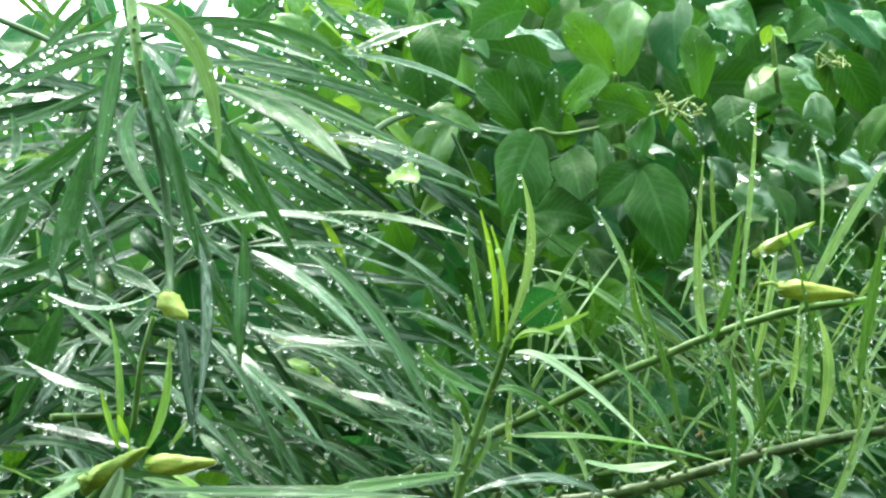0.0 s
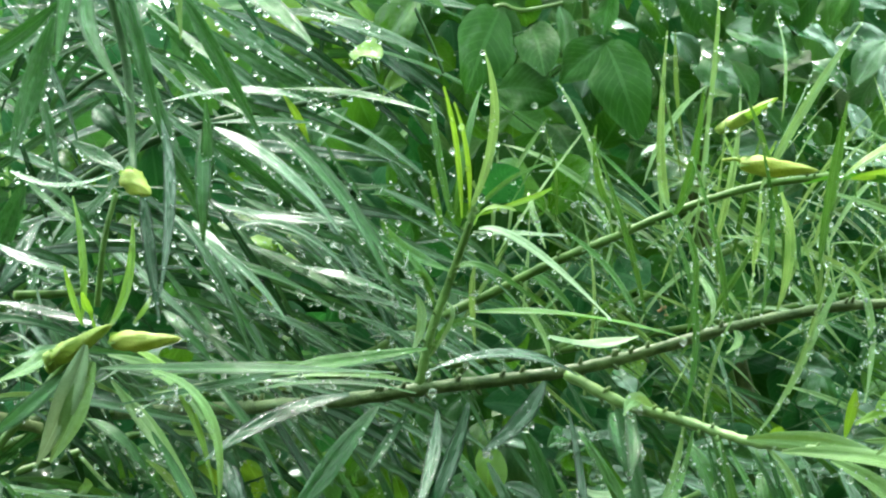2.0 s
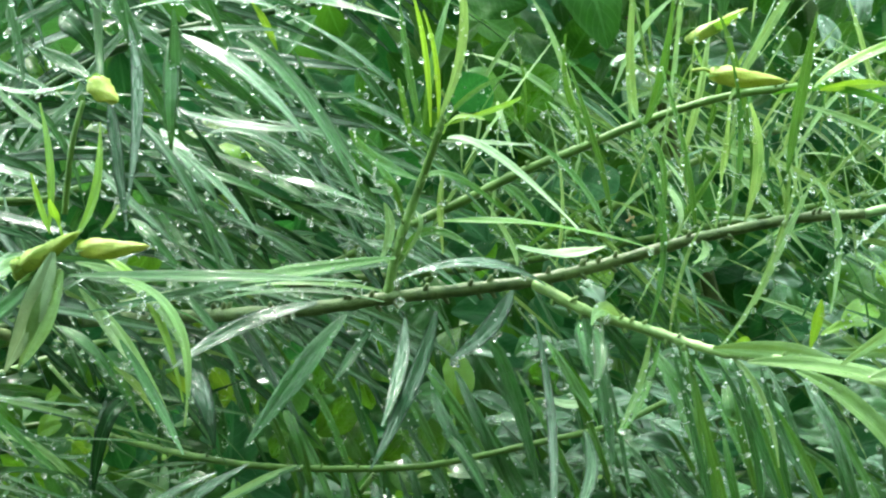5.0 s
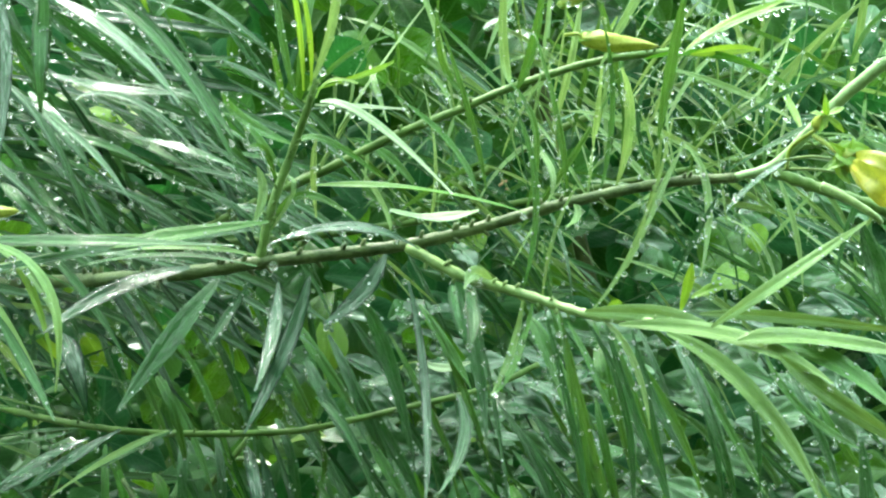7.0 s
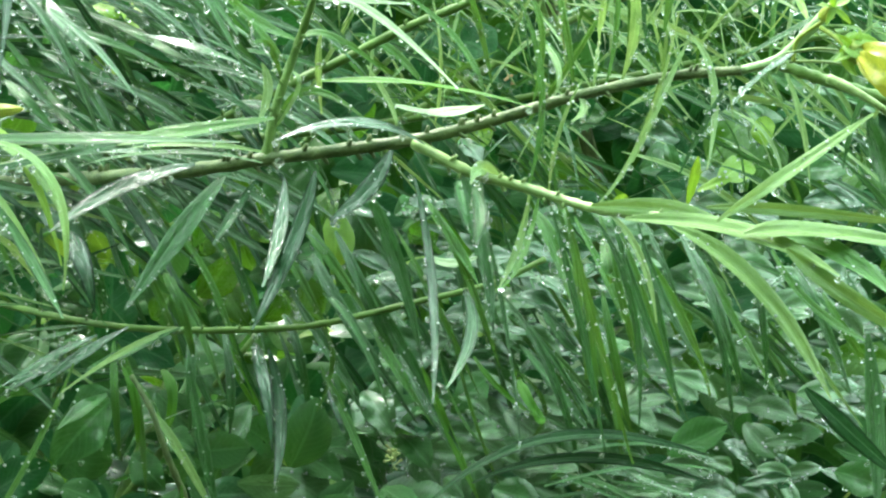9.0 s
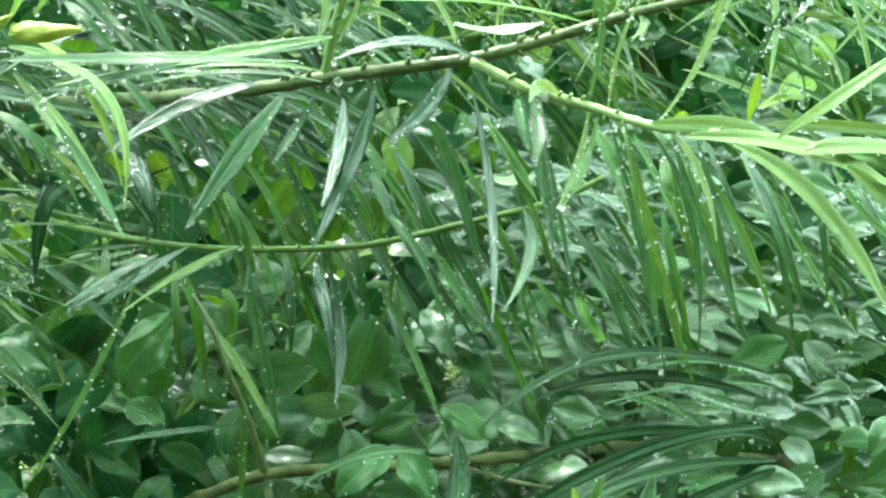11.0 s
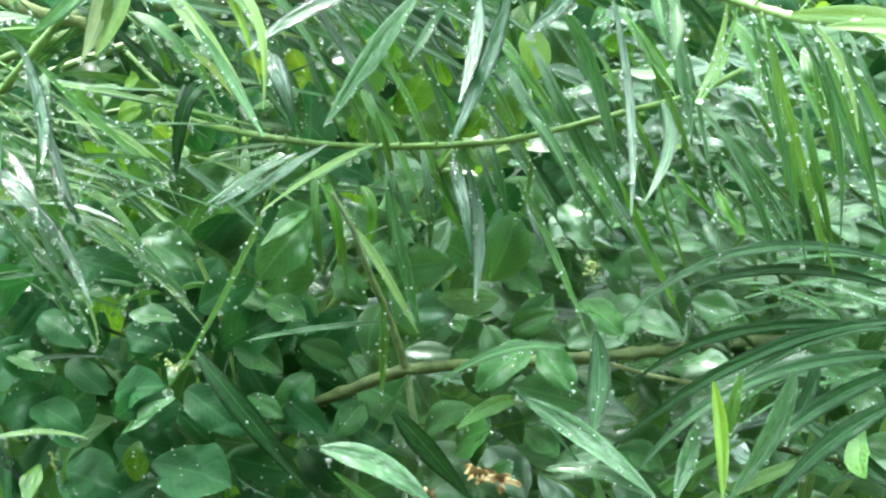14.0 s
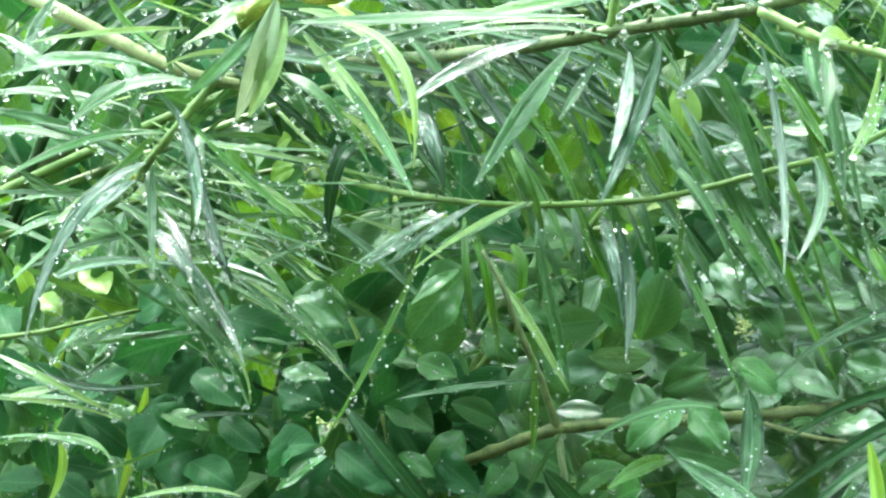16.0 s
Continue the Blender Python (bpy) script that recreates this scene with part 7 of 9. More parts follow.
broad(upper_twig, "b2", (0.1154, 1.4200, 1.6942), (0.0826, 1.4139, 1.7338), 0.0323, 0.34, broad_drops)
broad(upper_twig, "b2", (0.1224, 1.4200, 1.6931), (0.1303, 1.4362, 1.7477), 0.0269, 0.08, broad_drops)
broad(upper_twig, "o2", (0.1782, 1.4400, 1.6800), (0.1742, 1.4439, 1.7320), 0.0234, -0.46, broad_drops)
broad(upper_twig, "o", (0.0564, 1.4000, 1.6520), (0.0222, 1.4014, 1.6925), 0.0281, 0.01, broad_drops)
broad(upper_twig, "o", (0.0634, 1.4200, 1.6619), (0.0495, 1.4172, 1.7071), 0.0246, -0.39, broad_drops)
broad(upper_twig, "o", (0.0783, 1.4300, 1.6643), (0.0772, 1.4299, 1.6983), 0.0178, 0.43, broad_drops)
broad(upper_twig, "b2", (0.0828, 1.4200, 1.6697), (0.1094, 1.3649, 1.6830), 0.0239, -0.18, broad_drops)
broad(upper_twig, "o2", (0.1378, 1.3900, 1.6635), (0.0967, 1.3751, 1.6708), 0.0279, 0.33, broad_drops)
broad(upper_twig, "o", (0.1381, 1.4000, 1.6635), (0.1280, 1.3594, 1.6290), 0.0182, -0.32, broad_drops)
broad(upper_twig, "o", (0.0624, 1.3800, 1.6479), (0.0386, 1.3400, 1.5906), 0.0337, 0.12, broad_drops)
broad(upper_twig, "o", (0.1364, 1.3700, 1.6282), (0.1009, 1.3703, 1.5990), 0.0342, -0.11, broad_drops)
broad(upper_twig, "o", (0.1310, 1.3600, 1.6235), (0.1483, 1.3294, 1.5610), 0.0339, -0.10, broad_drops)
broad(upper_twig, "o", (0.0612, 1.4000, 1.5974), (0.0996, 1.3680, 1.5899), 0.0319, -0.08, broad_drops)
broad(upper_twig, "o", (0.0854, 1.4200, 1.6414), (0.0906, 1.3667, 1.6036), 0.0239, 0.00, broad_drops)
broad(upper_twig, "o", (0.2418, 1.4500, 1.7210), (0.2690, 1.4678, 1.7427), 0.0291, -0.09, broad_drops)
broad(upper_twig, "p", (0.2156, 1.4000, 1.6378), (0.2650, 1.3998, 1.6202), 0.0235, -0.34, broad_drops)
broad(upper_twig, "w2", (0.2575, 1.4100, 1.6404), (0.2935, 1.4053, 1.6192), 0.0229, 0.26, broad_drops)
broad(upper_twig, "o", (0.1639, 1.4600, 1.7466), (0.1394, 1.4539, 1.7536), 0.0277, 0.02, broad_drops)
broad(upper_twig, "p", (0.1853, 1.4400, 1.7452), (0.2134, 1.4187, 1.7213), 0.0234, 0.14, broad_drops)
broad(upper_twig, "o", (0.2754, 1.4500, 1.7150), (0.3030, 1.4618, 1.6707), 0.0299, -0.35, broad_drops)
broad(upper_twig, "o", (0.0582, 1.4600, 1.7446), (0.0184, 1.4077, 1.7181), 0.0253, 0.25, broad_drops)
broad(upper_twig, "w2", (0.0380, 1.4500, 1.7270), (0.0862, 1.4633, 1.7190), 0.0204, 0.02, broad_drops)
broad(upper_twig, "o", (-0.0094, 1.4400, 1.7334), (0.0042, 1.4154, 1.6847), 0.0359, 0.22, broad_drops)
broad(upper_twig, "b2", (0.0912, 1.3800, 1.5158), (0.0499, 1.3349, 1.5370), 0.0292, -0.23, broad_drops)
broad(upper_twig, "b2", (0.0943, 1.3700, 1.5157), (0.1165, 1.3259, 1.5454), 0.0275, 0.09, broad_drops)
broad(upper_twig, "o", (-0.0324, 1.4200, 1.5517), (0.0004, 1.3852, 1.5598), 0.0231, -0.27, broad_drops)
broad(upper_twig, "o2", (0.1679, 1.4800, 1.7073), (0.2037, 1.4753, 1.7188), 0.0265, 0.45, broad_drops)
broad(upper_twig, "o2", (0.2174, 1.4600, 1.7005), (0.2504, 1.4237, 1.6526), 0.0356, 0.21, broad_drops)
broad(upper_twig, "o", (0.2000, 1.4500, 1.6832), (0.2037, 1.4231, 1.6331), 0.0299, 0.35, broad_drops)
broad(upper_twig, "o", (0.1654, 1.4600, 1.6605), (0.1795, 1.4468, 1.6314), 0.0237, -0.23, broad_drops)
broad(upper_twig, "p", (0.2021, 1.4400, 1.6308), (0.2263, 1.3974, 1.5926), 0.0297, -0.48, broad_drops)
broad(upper_twig, "o", (0.1759, 1.4500, 1.6198), (0.2002, 1.4284, 1.5908), 0.0275, -0.12, broad_drops)
broad(upper_twig, "o", (0.1001, 1.4400, 1.5759), (0.1119, 1.3938, 1.5507), 0.0242, -0.14, broad_drops)
broad(upper_twig, "o", (0.1343, 1.4300, 1.5598), (0.1463, 1.3958, 1.5811), 0.0271, 0.27, broad_drops)
broad(upper_twig, "o", (0.2507, 1.4500, 1.6080), (0.2729, 1.4015, 1.6158), 0.0236, 0.49, broad_drops)
broad(upper_twig, "p", (0.2823, 1.4500, 1.6198), (0.3012, 1.4284, 1.5986), 0.0236, 0.10, broad_drops)
broad(upper_twig, "p", (0.2895, 1.4600, 1.7446), (0.3076, 1.4374, 1.7211), 0.0261, 0.33, broad_drops)
broad(upper_twig, "p", (0.2504, 1.4000, 1.6923), (0.2362, 1.4057, 1.7046), 0.0137, 0.06, broad_drops)
broad(upper_twig, "p", (0.2561, 1.4000, 1.6808), (0.2353, 1.3785, 1.6874), 0.0137, 0.22, broad_drops)
broad(upper_twig, "b", (0.2189, 1.3800, 1.7217), (0.2145, 1.3885, 1.7097), 0.0082, -0.10, broad_drops)
broad(upper_twig, "b", (0.2200, 1.3800, 1.7198), (0.2288, 1.3787, 1.7102), 0.0097, 0.46, broad_drops)
broad(upper_twig, "b", (0.2238, 1.4000, 1.6961), (0.2107, 1.3774, 1.6816), 0.0114, -0.27, broad_drops)
broad(upper_twig, "b", (-0.0345, 1.3500, 1.6189), (-0.0164, 1.3088, 1.6099), 0.0146, 0.22, broad_drops)
broad(upper_twig, "b", (-0.1027, 1.3600, 1.4979), (-0.0839, 1.3540, 1.4906), 0.0147, 0.46, broad_drops)
broad(upper_twig, "b", (-0.1044, 1.3600, 1.4630), (-0.0828, 1.3683, 1.4554), 0.0170, -0.26, broad_drops)
broad(upper_twig, "b", (-0.0719, 1.3600, 1.6607), (-0.0516, 1.3152, 1.6590), 0.0125, -0.24, broad_drops)
broad(upper_twig, "b", (-0.0831, 1.3700, 1.4979), (-0.0695, 1.3250, 1.4801), 0.0126, 0.20, broad_drops)
broad(upper_twig, "d", (0.3471, 1.3000, 1.5569), (0.3516, 1.3087, 1.5116), 0.0254, 0.40, broad_drops)
broad(upper_twig, "d", (0.3940, 1.3500, 1.5501), (0.3995, 1.3104, 1.5307), 0.0183, 0.37, broad_drops)
broad(upper_twig, "d", (0.4047, 1.3300, 1.5677), (0.3820, 1.2951, 1.5303), 0.0144, -0.08, broad_drops)
broad(upper_twig, "d", (0.3948, 1.3500, 1.5092), (0.4250, 1.3483, 1.5019), 0.0256, -0.41, broad_drops)
broad(upper_twig, "m", (-0.0066, 1.3500, 1.4781), (0.0024, 1.2974, 1.5069), 0.0256, 0.33, broad_drops)
broad(upper_twig, "d", (0.0514, 1.3000, 1.5212), (0.0686, 1.2633, 1.5394), 0.0233, -0.14, broad_drops)
broad(upper_twig, "d", (-0.0326, 1.3800, 1.4998), (-0.0868, 1.3664, 1.4958), 0.0224, 0.18, broad_drops)
broad(upper_twig, "d", (0.1372, 1.4000, 1.4739), (0.1535, 1.3406, 1.4642), 0.0266, -0.17, broad_drops)
broad(upper_twig, "m", (0.1564, 1.4000, 1.4664), (0.1800, 1.3749, 1.4783), 0.0266, -0.01, broad_drops)
broad(upper_twig, "m", (0.2174, 1.4200, 1.4544), (0.2336, 1.3768, 1.4633), 0.0231, 0.09, broad_drops)
broad(upper_twig, "p", (0.1189, 1.3600, 1.3632), (0.0977, 1.3764, 1.3503), 0.0206, -0.11, broad_drops)
broad(upper_twig, "b", (0.3338, 1.3600, 1.4227), (0.3377, 1.3435, 1.4050), 0.0147, -0.38, broad_drops)
broad(upper_twig, "b", (0.3256, 1.3400, 1.3941), (0.2945, 1.3020, 1.3863), 0.0145, 0.17, broad_drops)
broad(upper_twig, "b2", (-0.0405, 1.3800, 1.3394), (-0.0211, 1.3290, 1.3597), 0.0224, 0.39, broad_drops)
broad(upper_twig, "b", (-0.1069, 1.3800, 1.3511), (-0.0969, 1.3927, 1.3308), 0.0187, -0.40, broad_drops)
broad(upper_twig, "b", (0.2677, 1.2400, 1.3858), (0.2878, 1.2359, 1.3935), 0.0061, 0.04, broad_drops)
broad(upper_twig, "b", (0.2616, 1.2400, 1.3781), (0.2624, 1.2138, 1.4091), 0.0050, 0.15, broad_drops)
broad(upper_twig, "b", (0.2201, 1.2600, 1.3694), (0.2205, 1.2244, 1.3864), 0.0082, -0.04, broad_drops)
broad(upper_twig, "p", (0.2655, 1.3000, 1.3930), (0.2607, 1.3006, 1.4107), 0.0141, -0.10, broad_drops)

# ---- leafy undergrowth ----
cover = thing("broadleaf_shrub", (-0.3, 1.6, 0.0), "low broad-leaved undergrowth with oval wet leaves", "shrub", "rain-wet garden shrubs")
cover_drops = Drops(1.15)
tube("trunk", [(-0.3, 1.6, -0.05), (-0.28, 1.58, 0.5), (-0.2, 1.5, 1.0)], 0.016, 0.007, BARK, cover)
lower_twig = tube("branch", [(-0.2, 1.5, 1.0), (-0.1, 1.42, 1.15), (0.0, 1.38, 1.28)], 0.005, 0.002, STEM, cover)
tube("branch", [(-0.2, 1.5, 1.0), (-0.05, 1.5, 1.1), (0.3, 1.45, 1.25)], 0.005, 0.002, STEM_DARK, cover)
broad(lower_twig, "d", (-0.2441, 1.3000, 1.2253), (-0.1976, 1.3153, 1.2087), 0.0219, -0.13, cover_drops)
broad(lower_twig, "d", (-0.2331, 1.3300, 1.1881), (-0.2440, 1.3318, 1.1565), 0.0238, 0.26, cover_drops)
broad(lower_twig, "d", (-0.1764, 1.2700, 1.1717), (-0.2033, 1.2336, 1.1962), 0.0227, 0.18, cover_drops)
broad(lower_twig, "d", (-0.1789, 1.2200, 1.1672), (-0.2112, 1.2123, 1.1525), 0.0298, 0.31, cover_drops)
broad(lower_twig, "m", (-0.1220, 1.2800, 1.2116), (-0.0895, 1.2412, 1.2478), 0.0333, 0.25, cover_drops)
broad(lower_twig, "d", (-0.1190, 1.3300, 1.2077), (-0.1307, 1.3469, 1.2272), 0.0216, 0.17, cover_drops)
broad(lower_twig, "d", (-0.1516, 1.2600, 1.2170), (-0.1375, 1.2429, 1.1849), 0.0376, -0.39, cover_drops)
broad(lower_twig, "d", (-0.1169, 1.2600, 1.2089), (-0.0883, 1.2395, 1.1915), 0.0307, -0.15, cover_drops)
broad(lower_twig, "d", (-0.0641, 1.2500, 1.2026), (-0.1000, 1.2474, 1.1718), 0.0373, 0.18, cover_drops)
broad(lower_twig, "d", (-0.1227, 1.2800, 1.1970), (-0.1517, 1.2653, 1.1575), 0.0416, -0.32, cover_drops)
broad(lower_twig, "d", (-0.1340, 1.2400, 1.1783), (-0.1074, 1.2317, 1.1368), 0.0370, 0.13, cover_drops)
broad(lower_twig, "d", (-0.0949, 1.2700, 1.1620), (-0.0720, 1.2243, 1.1451), 0.0275, 0.39, cover_drops)
broad(lower_twig, "d", (-0.0726, 1.2400, 1.1478), (-0.1008, 1.2324, 1.1291), 0.0269, -0.38, cover_drops)
broad(lower_twig, "d", (-0.2912, 1.2900, 1.1696), (-0.2621, 1.3045, 1.1574), 0.0210, -0.36, cover_drops)
broad(lower_twig, "d", (-0.3048, 1.3000, 1.2122), (-0.2662, 1.2665, 1.2042), 0.0282, 0.22, cover_drops)
broad(lower_twig, "d", (-0.2887, 1.3000, 1.2339), (-0.3091, 1.2878, 1.2151), 0.0247, 0.05, cover_drops)
broad(lower_twig, "d", (-0.2674, 1.3400, 1.1751), (-0.2325, 1.3318, 1.1724), 0.0291, -0.04, cover_drops)
broad(lower_twig, "d", (-0.2965, 1.2700, 1.1380), (-0.2525, 1.2350, 1.1614), 0.0310, -0.32, cover_drops)
broad(lower_twig, "d", (-0.2578, 1.2700, 1.1258), (-0.2210, 1.2155, 1.1696), 0.0310, 0.22, cover_drops)
broad(lower_twig, "d", (-0.1682, 1.2000, 1.1619), (-0.1998, 1.2004, 1.1416), 0.0215, 0.04, cover_drops)
broad(lower_twig, "d", (-0.1770, 1.2600, 1.1376), (-0.1567, 1.2592, 1.1152), 0.0205, -0.14, cover_drops)
broad(lower_twig, "d", (-0.1804, 1.2000, 1.1235), (-0.1358, 1.1613, 1.1208), 0.0358, -0.12, cover_drops)
broad(lower_twig, "b2", (-0.1932, 1.2000, 1.1380), (-0.1996, 1.2098, 1.1101), 0.0130, -0.46, cover_drops)
broad(lower_twig, "b2", (-0.2552, 1.2000, 1.1255), (-0.2594, 1.1804, 1.1074), 0.0130, -0.25, cover_drops)
broad(lower_twig, "d", (-0.1418, 1.2200, 1.1197), (-0.1010, 1.2215, 1.1072), 0.0331, -0.15, cover_drops)
broad(lower_twig, "d", (-0.2479, 1.2300, 1.1122), (-0.2047, 1.1966, 1.1075), 0.0300, -0.10, cover_drops)
broad(lower_twig, "p", (-0.0084, 1.2600, 1.1986), (0.0154, 1.2433, 1.1805), 0.0307, 0.27, cover_drops)
broad(lower_twig, "m", (-0.0056, 1.2500, 1.1722), (0.0220, 1.2182, 1.1903), 0.0237, 0.35, cover_drops)
broad(lower_twig, "m", (0.0641, 1.3000, 1.2093), (0.0856, 1.3023, 1.1859), 0.0282, 0.23, cover_drops)
broad(lower_twig, "s", (0.0731, 1.3200, 1.2494), (0.0790, 1.2748, 1.2290), 0.0279, -0.31, cover_drops)
broad(lower_twig, "d", (0.0223, 1.3400, 1.2395), (0.0405, 1.3133, 1.2662), 0.0327, 0.24, cover_drops)
broad(lower_twig, "d", (0.0145, 1.3400, 1.2208), (0.0402, 1.3453, 1.1999), 0.0327, 0.25, cover_drops)
broad(lower_twig, "m", (0.0879, 1.3300, 1.2133), (0.1054, 1.3174, 1.2267), 0.0252, -0.35, cover_drops)
broad(lower_twig, "m", (0.0929, 1.3000, 1.2011), (0.1082, 1.2719, 1.1779), 0.0282, -0.31, cover_drops)
broad(lower_twig, "m", (0.1089, 1.2800, 1.1759), (0.0825, 1.2622, 1.1629), 0.0243, 0.07, cover_drops)
broad(lower_twig, "s", (0.1051, 1.2800, 1.1538), (0.1292, 1.2362, 1.1685), 0.0208, -0.25, cover_drops)
broad(lower_twig, "s", (0.1470, 1.2700, 1.1773), (0.1792, 1.2725, 1.1795), 0.0207, -0.47, cover_drops)
broad(lower_twig, "s", (0.1265, 1.2800, 1.1384), (0.1558, 1.2843, 1.1513), 0.0229, 0.39, cover_drops)
broad(lower_twig, "m", (0.1349, 1.2600, 1.1069), (0.1007, 1.2759, 1.1066), 0.0260, -0.12, cover_drops)
broad(lower_twig, "s", (0.1588, 1.2800, 1.1263), (0.1319, 1.2642, 1.1205), 0.0194, 0.08, cover_drops)
broad(lower_twig, "s", (0.2374, 1.3000, 1.1785), (0.2571, 1.2907, 1.1913), 0.0226, 0.48, cover_drops)
broad(lower_twig, "m", (0.2521, 1.3000, 1.1519), (0.2295, 1.2949, 1.1464), 0.0197, -0.20, cover_drops)
broad(lower_twig, "m", (0.1313, 1.2900, 1.1653), (0.1178, 1.2988, 1.1784), 0.0210, -0.02, cover_drops)
broad(lower_twig, "m", (-0.0311, 1.3000, 1.1673), (0.0022, 1.2881, 1.1916), 0.0282, 0.23, cover_drops)
broad(lower_twig, "m", (-0.0036, 1.2200, 1.1230), (0.0164, 1.1602, 1.1512), 0.0218, 0.27, cover_drops)
broad(lower_twig, "m", (0.0301, 1.2000, 1.1177), (0.0128, 1.1930, 1.1098), 0.0195, -0.01, cover_drops)
broad(lower_twig, "m", (0.0414, 1.2200, 1.1326), (0.0574, 1.2019, 1.1199), 0.0185, -0.04, cover_drops)
broad(lower_twig, "d", (-0.0667, 1.2500, 1.1302), (-0.0444, 1.2055, 1.1287), 0.0258, 0.03, cover_drops)
broad(lower_twig, "m", (0.0106, 1.3500, 1.2073), (-0.0074, 1.2930, 1.2349), 0.0220, 0.00, cover_drops)
broad(lower_twig, "d", (0.1901, 1.3500, 1.2518), (0.1742, 1.3417, 1.2762), 0.0183, -0.06, cover_drops)
broad(lower_twig, "d", (0.2363, 1.3600, 1.2563), (0.2521, 1.3453, 1.2696), 0.0184, 0.46, cover_drops)
broad(lower_twig, "p", (0.0920, 1.3600, 1.3613), (0.1114, 1.3714, 1.3707), 0.0206, -0.36, cover_drops)
broad(lower_twig, "b2", (0.1577, 1.3600, 1.2241), (0.1431, 1.3634, 1.2392), 0.0258, 0.12, cover_drops)
broad(lower_twig, "b2", (0.1080, 1.3800, 1.3363), (0.1181, 1.3240, 1.3534), 0.0224, -0.14, cover_drops)
broad(lower_twig, "b", (0.0207, 1.3000, 1.2068), (0.0237, 1.2587, 1.2232), 0.0120, -0.42, cover_drops)
broad(lower_twig, "d", (-0.3039, 1.3000, 1.2330), (-0.2734, 1.2831, 1.2503), 0.0317, 0.43, cover_drops)
broad(lower_twig, "d", (-0.2675, 1.2800, 1.2214), (-0.3076, 1.2458, 1.2159), 0.0278, 0.37, cover_drops)
broad(lower_twig, "d", (-0.2609, 1.2200, 1.1993), (-0.2911, 1.2156, 1.1551), 0.0397, -0.37, cover_drops)
broad(lower_twig, "d", (-0.2743, 1.2000, 1.1978), (-0.2498, 1.2087, 1.1772), 0.0260, 0.10, cover_drops)
broad(lower_twig, "d", (-0.2448, 1.2700, 1.2083), (-0.2358, 1.2842, 1.1600), 0.0379, 0.22, cover_drops)
broad(lower_twig, "b", (-0.3936, 1.3500, 1.2601), (-0.3837, 1.3492, 1.2367), 0.0183, -0.16, cover_drops)
broad(lower_twig, "b", (-0.3453, 1.3300, 1.2241), (-0.3081, 1.3345, 1.2258), 0.0252, 0.43, cover_drops)
broad(lower_twig, "b2", (-0.2468, 1.3500, 1.3347), (-0.2308, 1.3589, 1.3140), 0.0220, -0.06, cover_drops)
broad(lower_twig, "b", (-0.2027, 1.3500, 1.3180), (-0.2183, 1.3505, 1.3110), 0.0132, -0.01, cover_drops)
broad(lower_twig, "b", (-0.1889, 1.3500, 1.2987), (-0.1885, 1.2987, 1.3138), 0.0132, -0.46, cover_drops)
broad(lower_twig, "b", (-0.3462, 1.3600, 1.2566), (-0.3228, 1.3062, 1.2472), 0.0184, -0.30, cover_drops)
broad(lower_twig, "d", (-0.3984, 1.3200, 1.2393), (-0.3787, 1.2729, 1.2264), 0.0215, -0.00, cover_drops)

broad(lower_twig, "p", (-0.2279, 1.2100, 1.2433), (-0.1819, 1.1900, 1.2360), 0.0104, 0.0, cover_drops)
broad(lower_twig, "p", (-0.1945, 1.2000, 1.2170), (-0.1635, 1.1800, 1.2165), 0.0110, 0.0, cover_drops)
broad(lower_twig, "m", (-0.2753, 1.2100, 1.1945), (-0.2384, 1.1900, 1.1847), 0.0117, 0.0, cover_drops)
broad(lower_twig, "m", (-0.1124, 1.2200, 1.2166), (-0.0961, 1.2000, 1.2081), 0.0131, 0.0, cover_drops)
broad(lower_twig, "m", (-0.1319, 1.2300, 1.2202), (-0.1116, 1.2100, 1.2155), 0.0112, 0.0, cover_drops)
broad(lower_twig, "m", (-0.1278, 1.2100, 1.1618), (-0.1063, 1.1900, 1.1529), 0.0111, 0.0, cover_drops)
broad(lower_twig, "p", (-0.2007, 1.1800, 1.1491), (-0.1650, 1.1600, 1.1754), 0.0089, 0.0, cover_drops)
broad(lower_twig, "d", (-0.1754, 1.1900, 1.1759), (-0.2017, 1.1700, 1.1617), 0.0240, 0.0, cover_drops)
broad(lower_twig, "d", (-0.1650, 1.2100, 1.1665), (-0.1303, 1.1900, 1.1432), 0.0228, 0.0, cover_drops)
broad(lower_twig, "d", (-0.1850, 1.1900, 1.1273), (-0.1394, 1.1700, 1.1219), 0.0179, 0.0, cover_drops)
broad(lower_twig, "d", (-0.2554, 1.2000, 1.1616), (-0.2262, 1.1800, 1.1422), 0.0194, 0.0, cover_drops)
broad(lower_twig, "d", (-0.1074, 1.2100, 1.1612), (-0.0799, 1.1900, 1.1416), 0.0195, 0.0, cover_drops)
broad(lower_twig, "m", (-0.1350, 1.2300, 1.1920), (-0.1068, 1.2100, 1.1752), 0.0199, 0.0, cover_drops)
broad(lower_twig, "s", (0.1307, 1.2100, 1.1731), (0.1585, 1.1900, 1.1793), 0.0130, 0.0, cover_drops)
broad(lower_twig, "s", (0.1526, 1.2500, 1.1834), (0.1715, 1.2300, 1.1984), 0.0155, 0.0, cover_drops)
broad(lower_twig, "s", (0.2153, 1.2300, 1.2005), (0.2455, 1.2100, 1.2078), 0.0152, 0.0, cover_drops)
broad(lower_twig, "s", (0.2324, 1.2100, 1.1541), (0.2505, 1.1900, 1.1453), 0.0195, 0.0, cover_drops)
broad(lower_twig, "w2", (0.1750, 1.2600, 1.1965), (0.1929, 1.2400, 1.2095), 0.0088, 0.0, cover_drops)
broad(lower_twig, "m", (-0.0582, 1.2500, 1.2417), (-0.0372, 1.2300, 1.2347), 0.0135, 0.0, cover_drops)
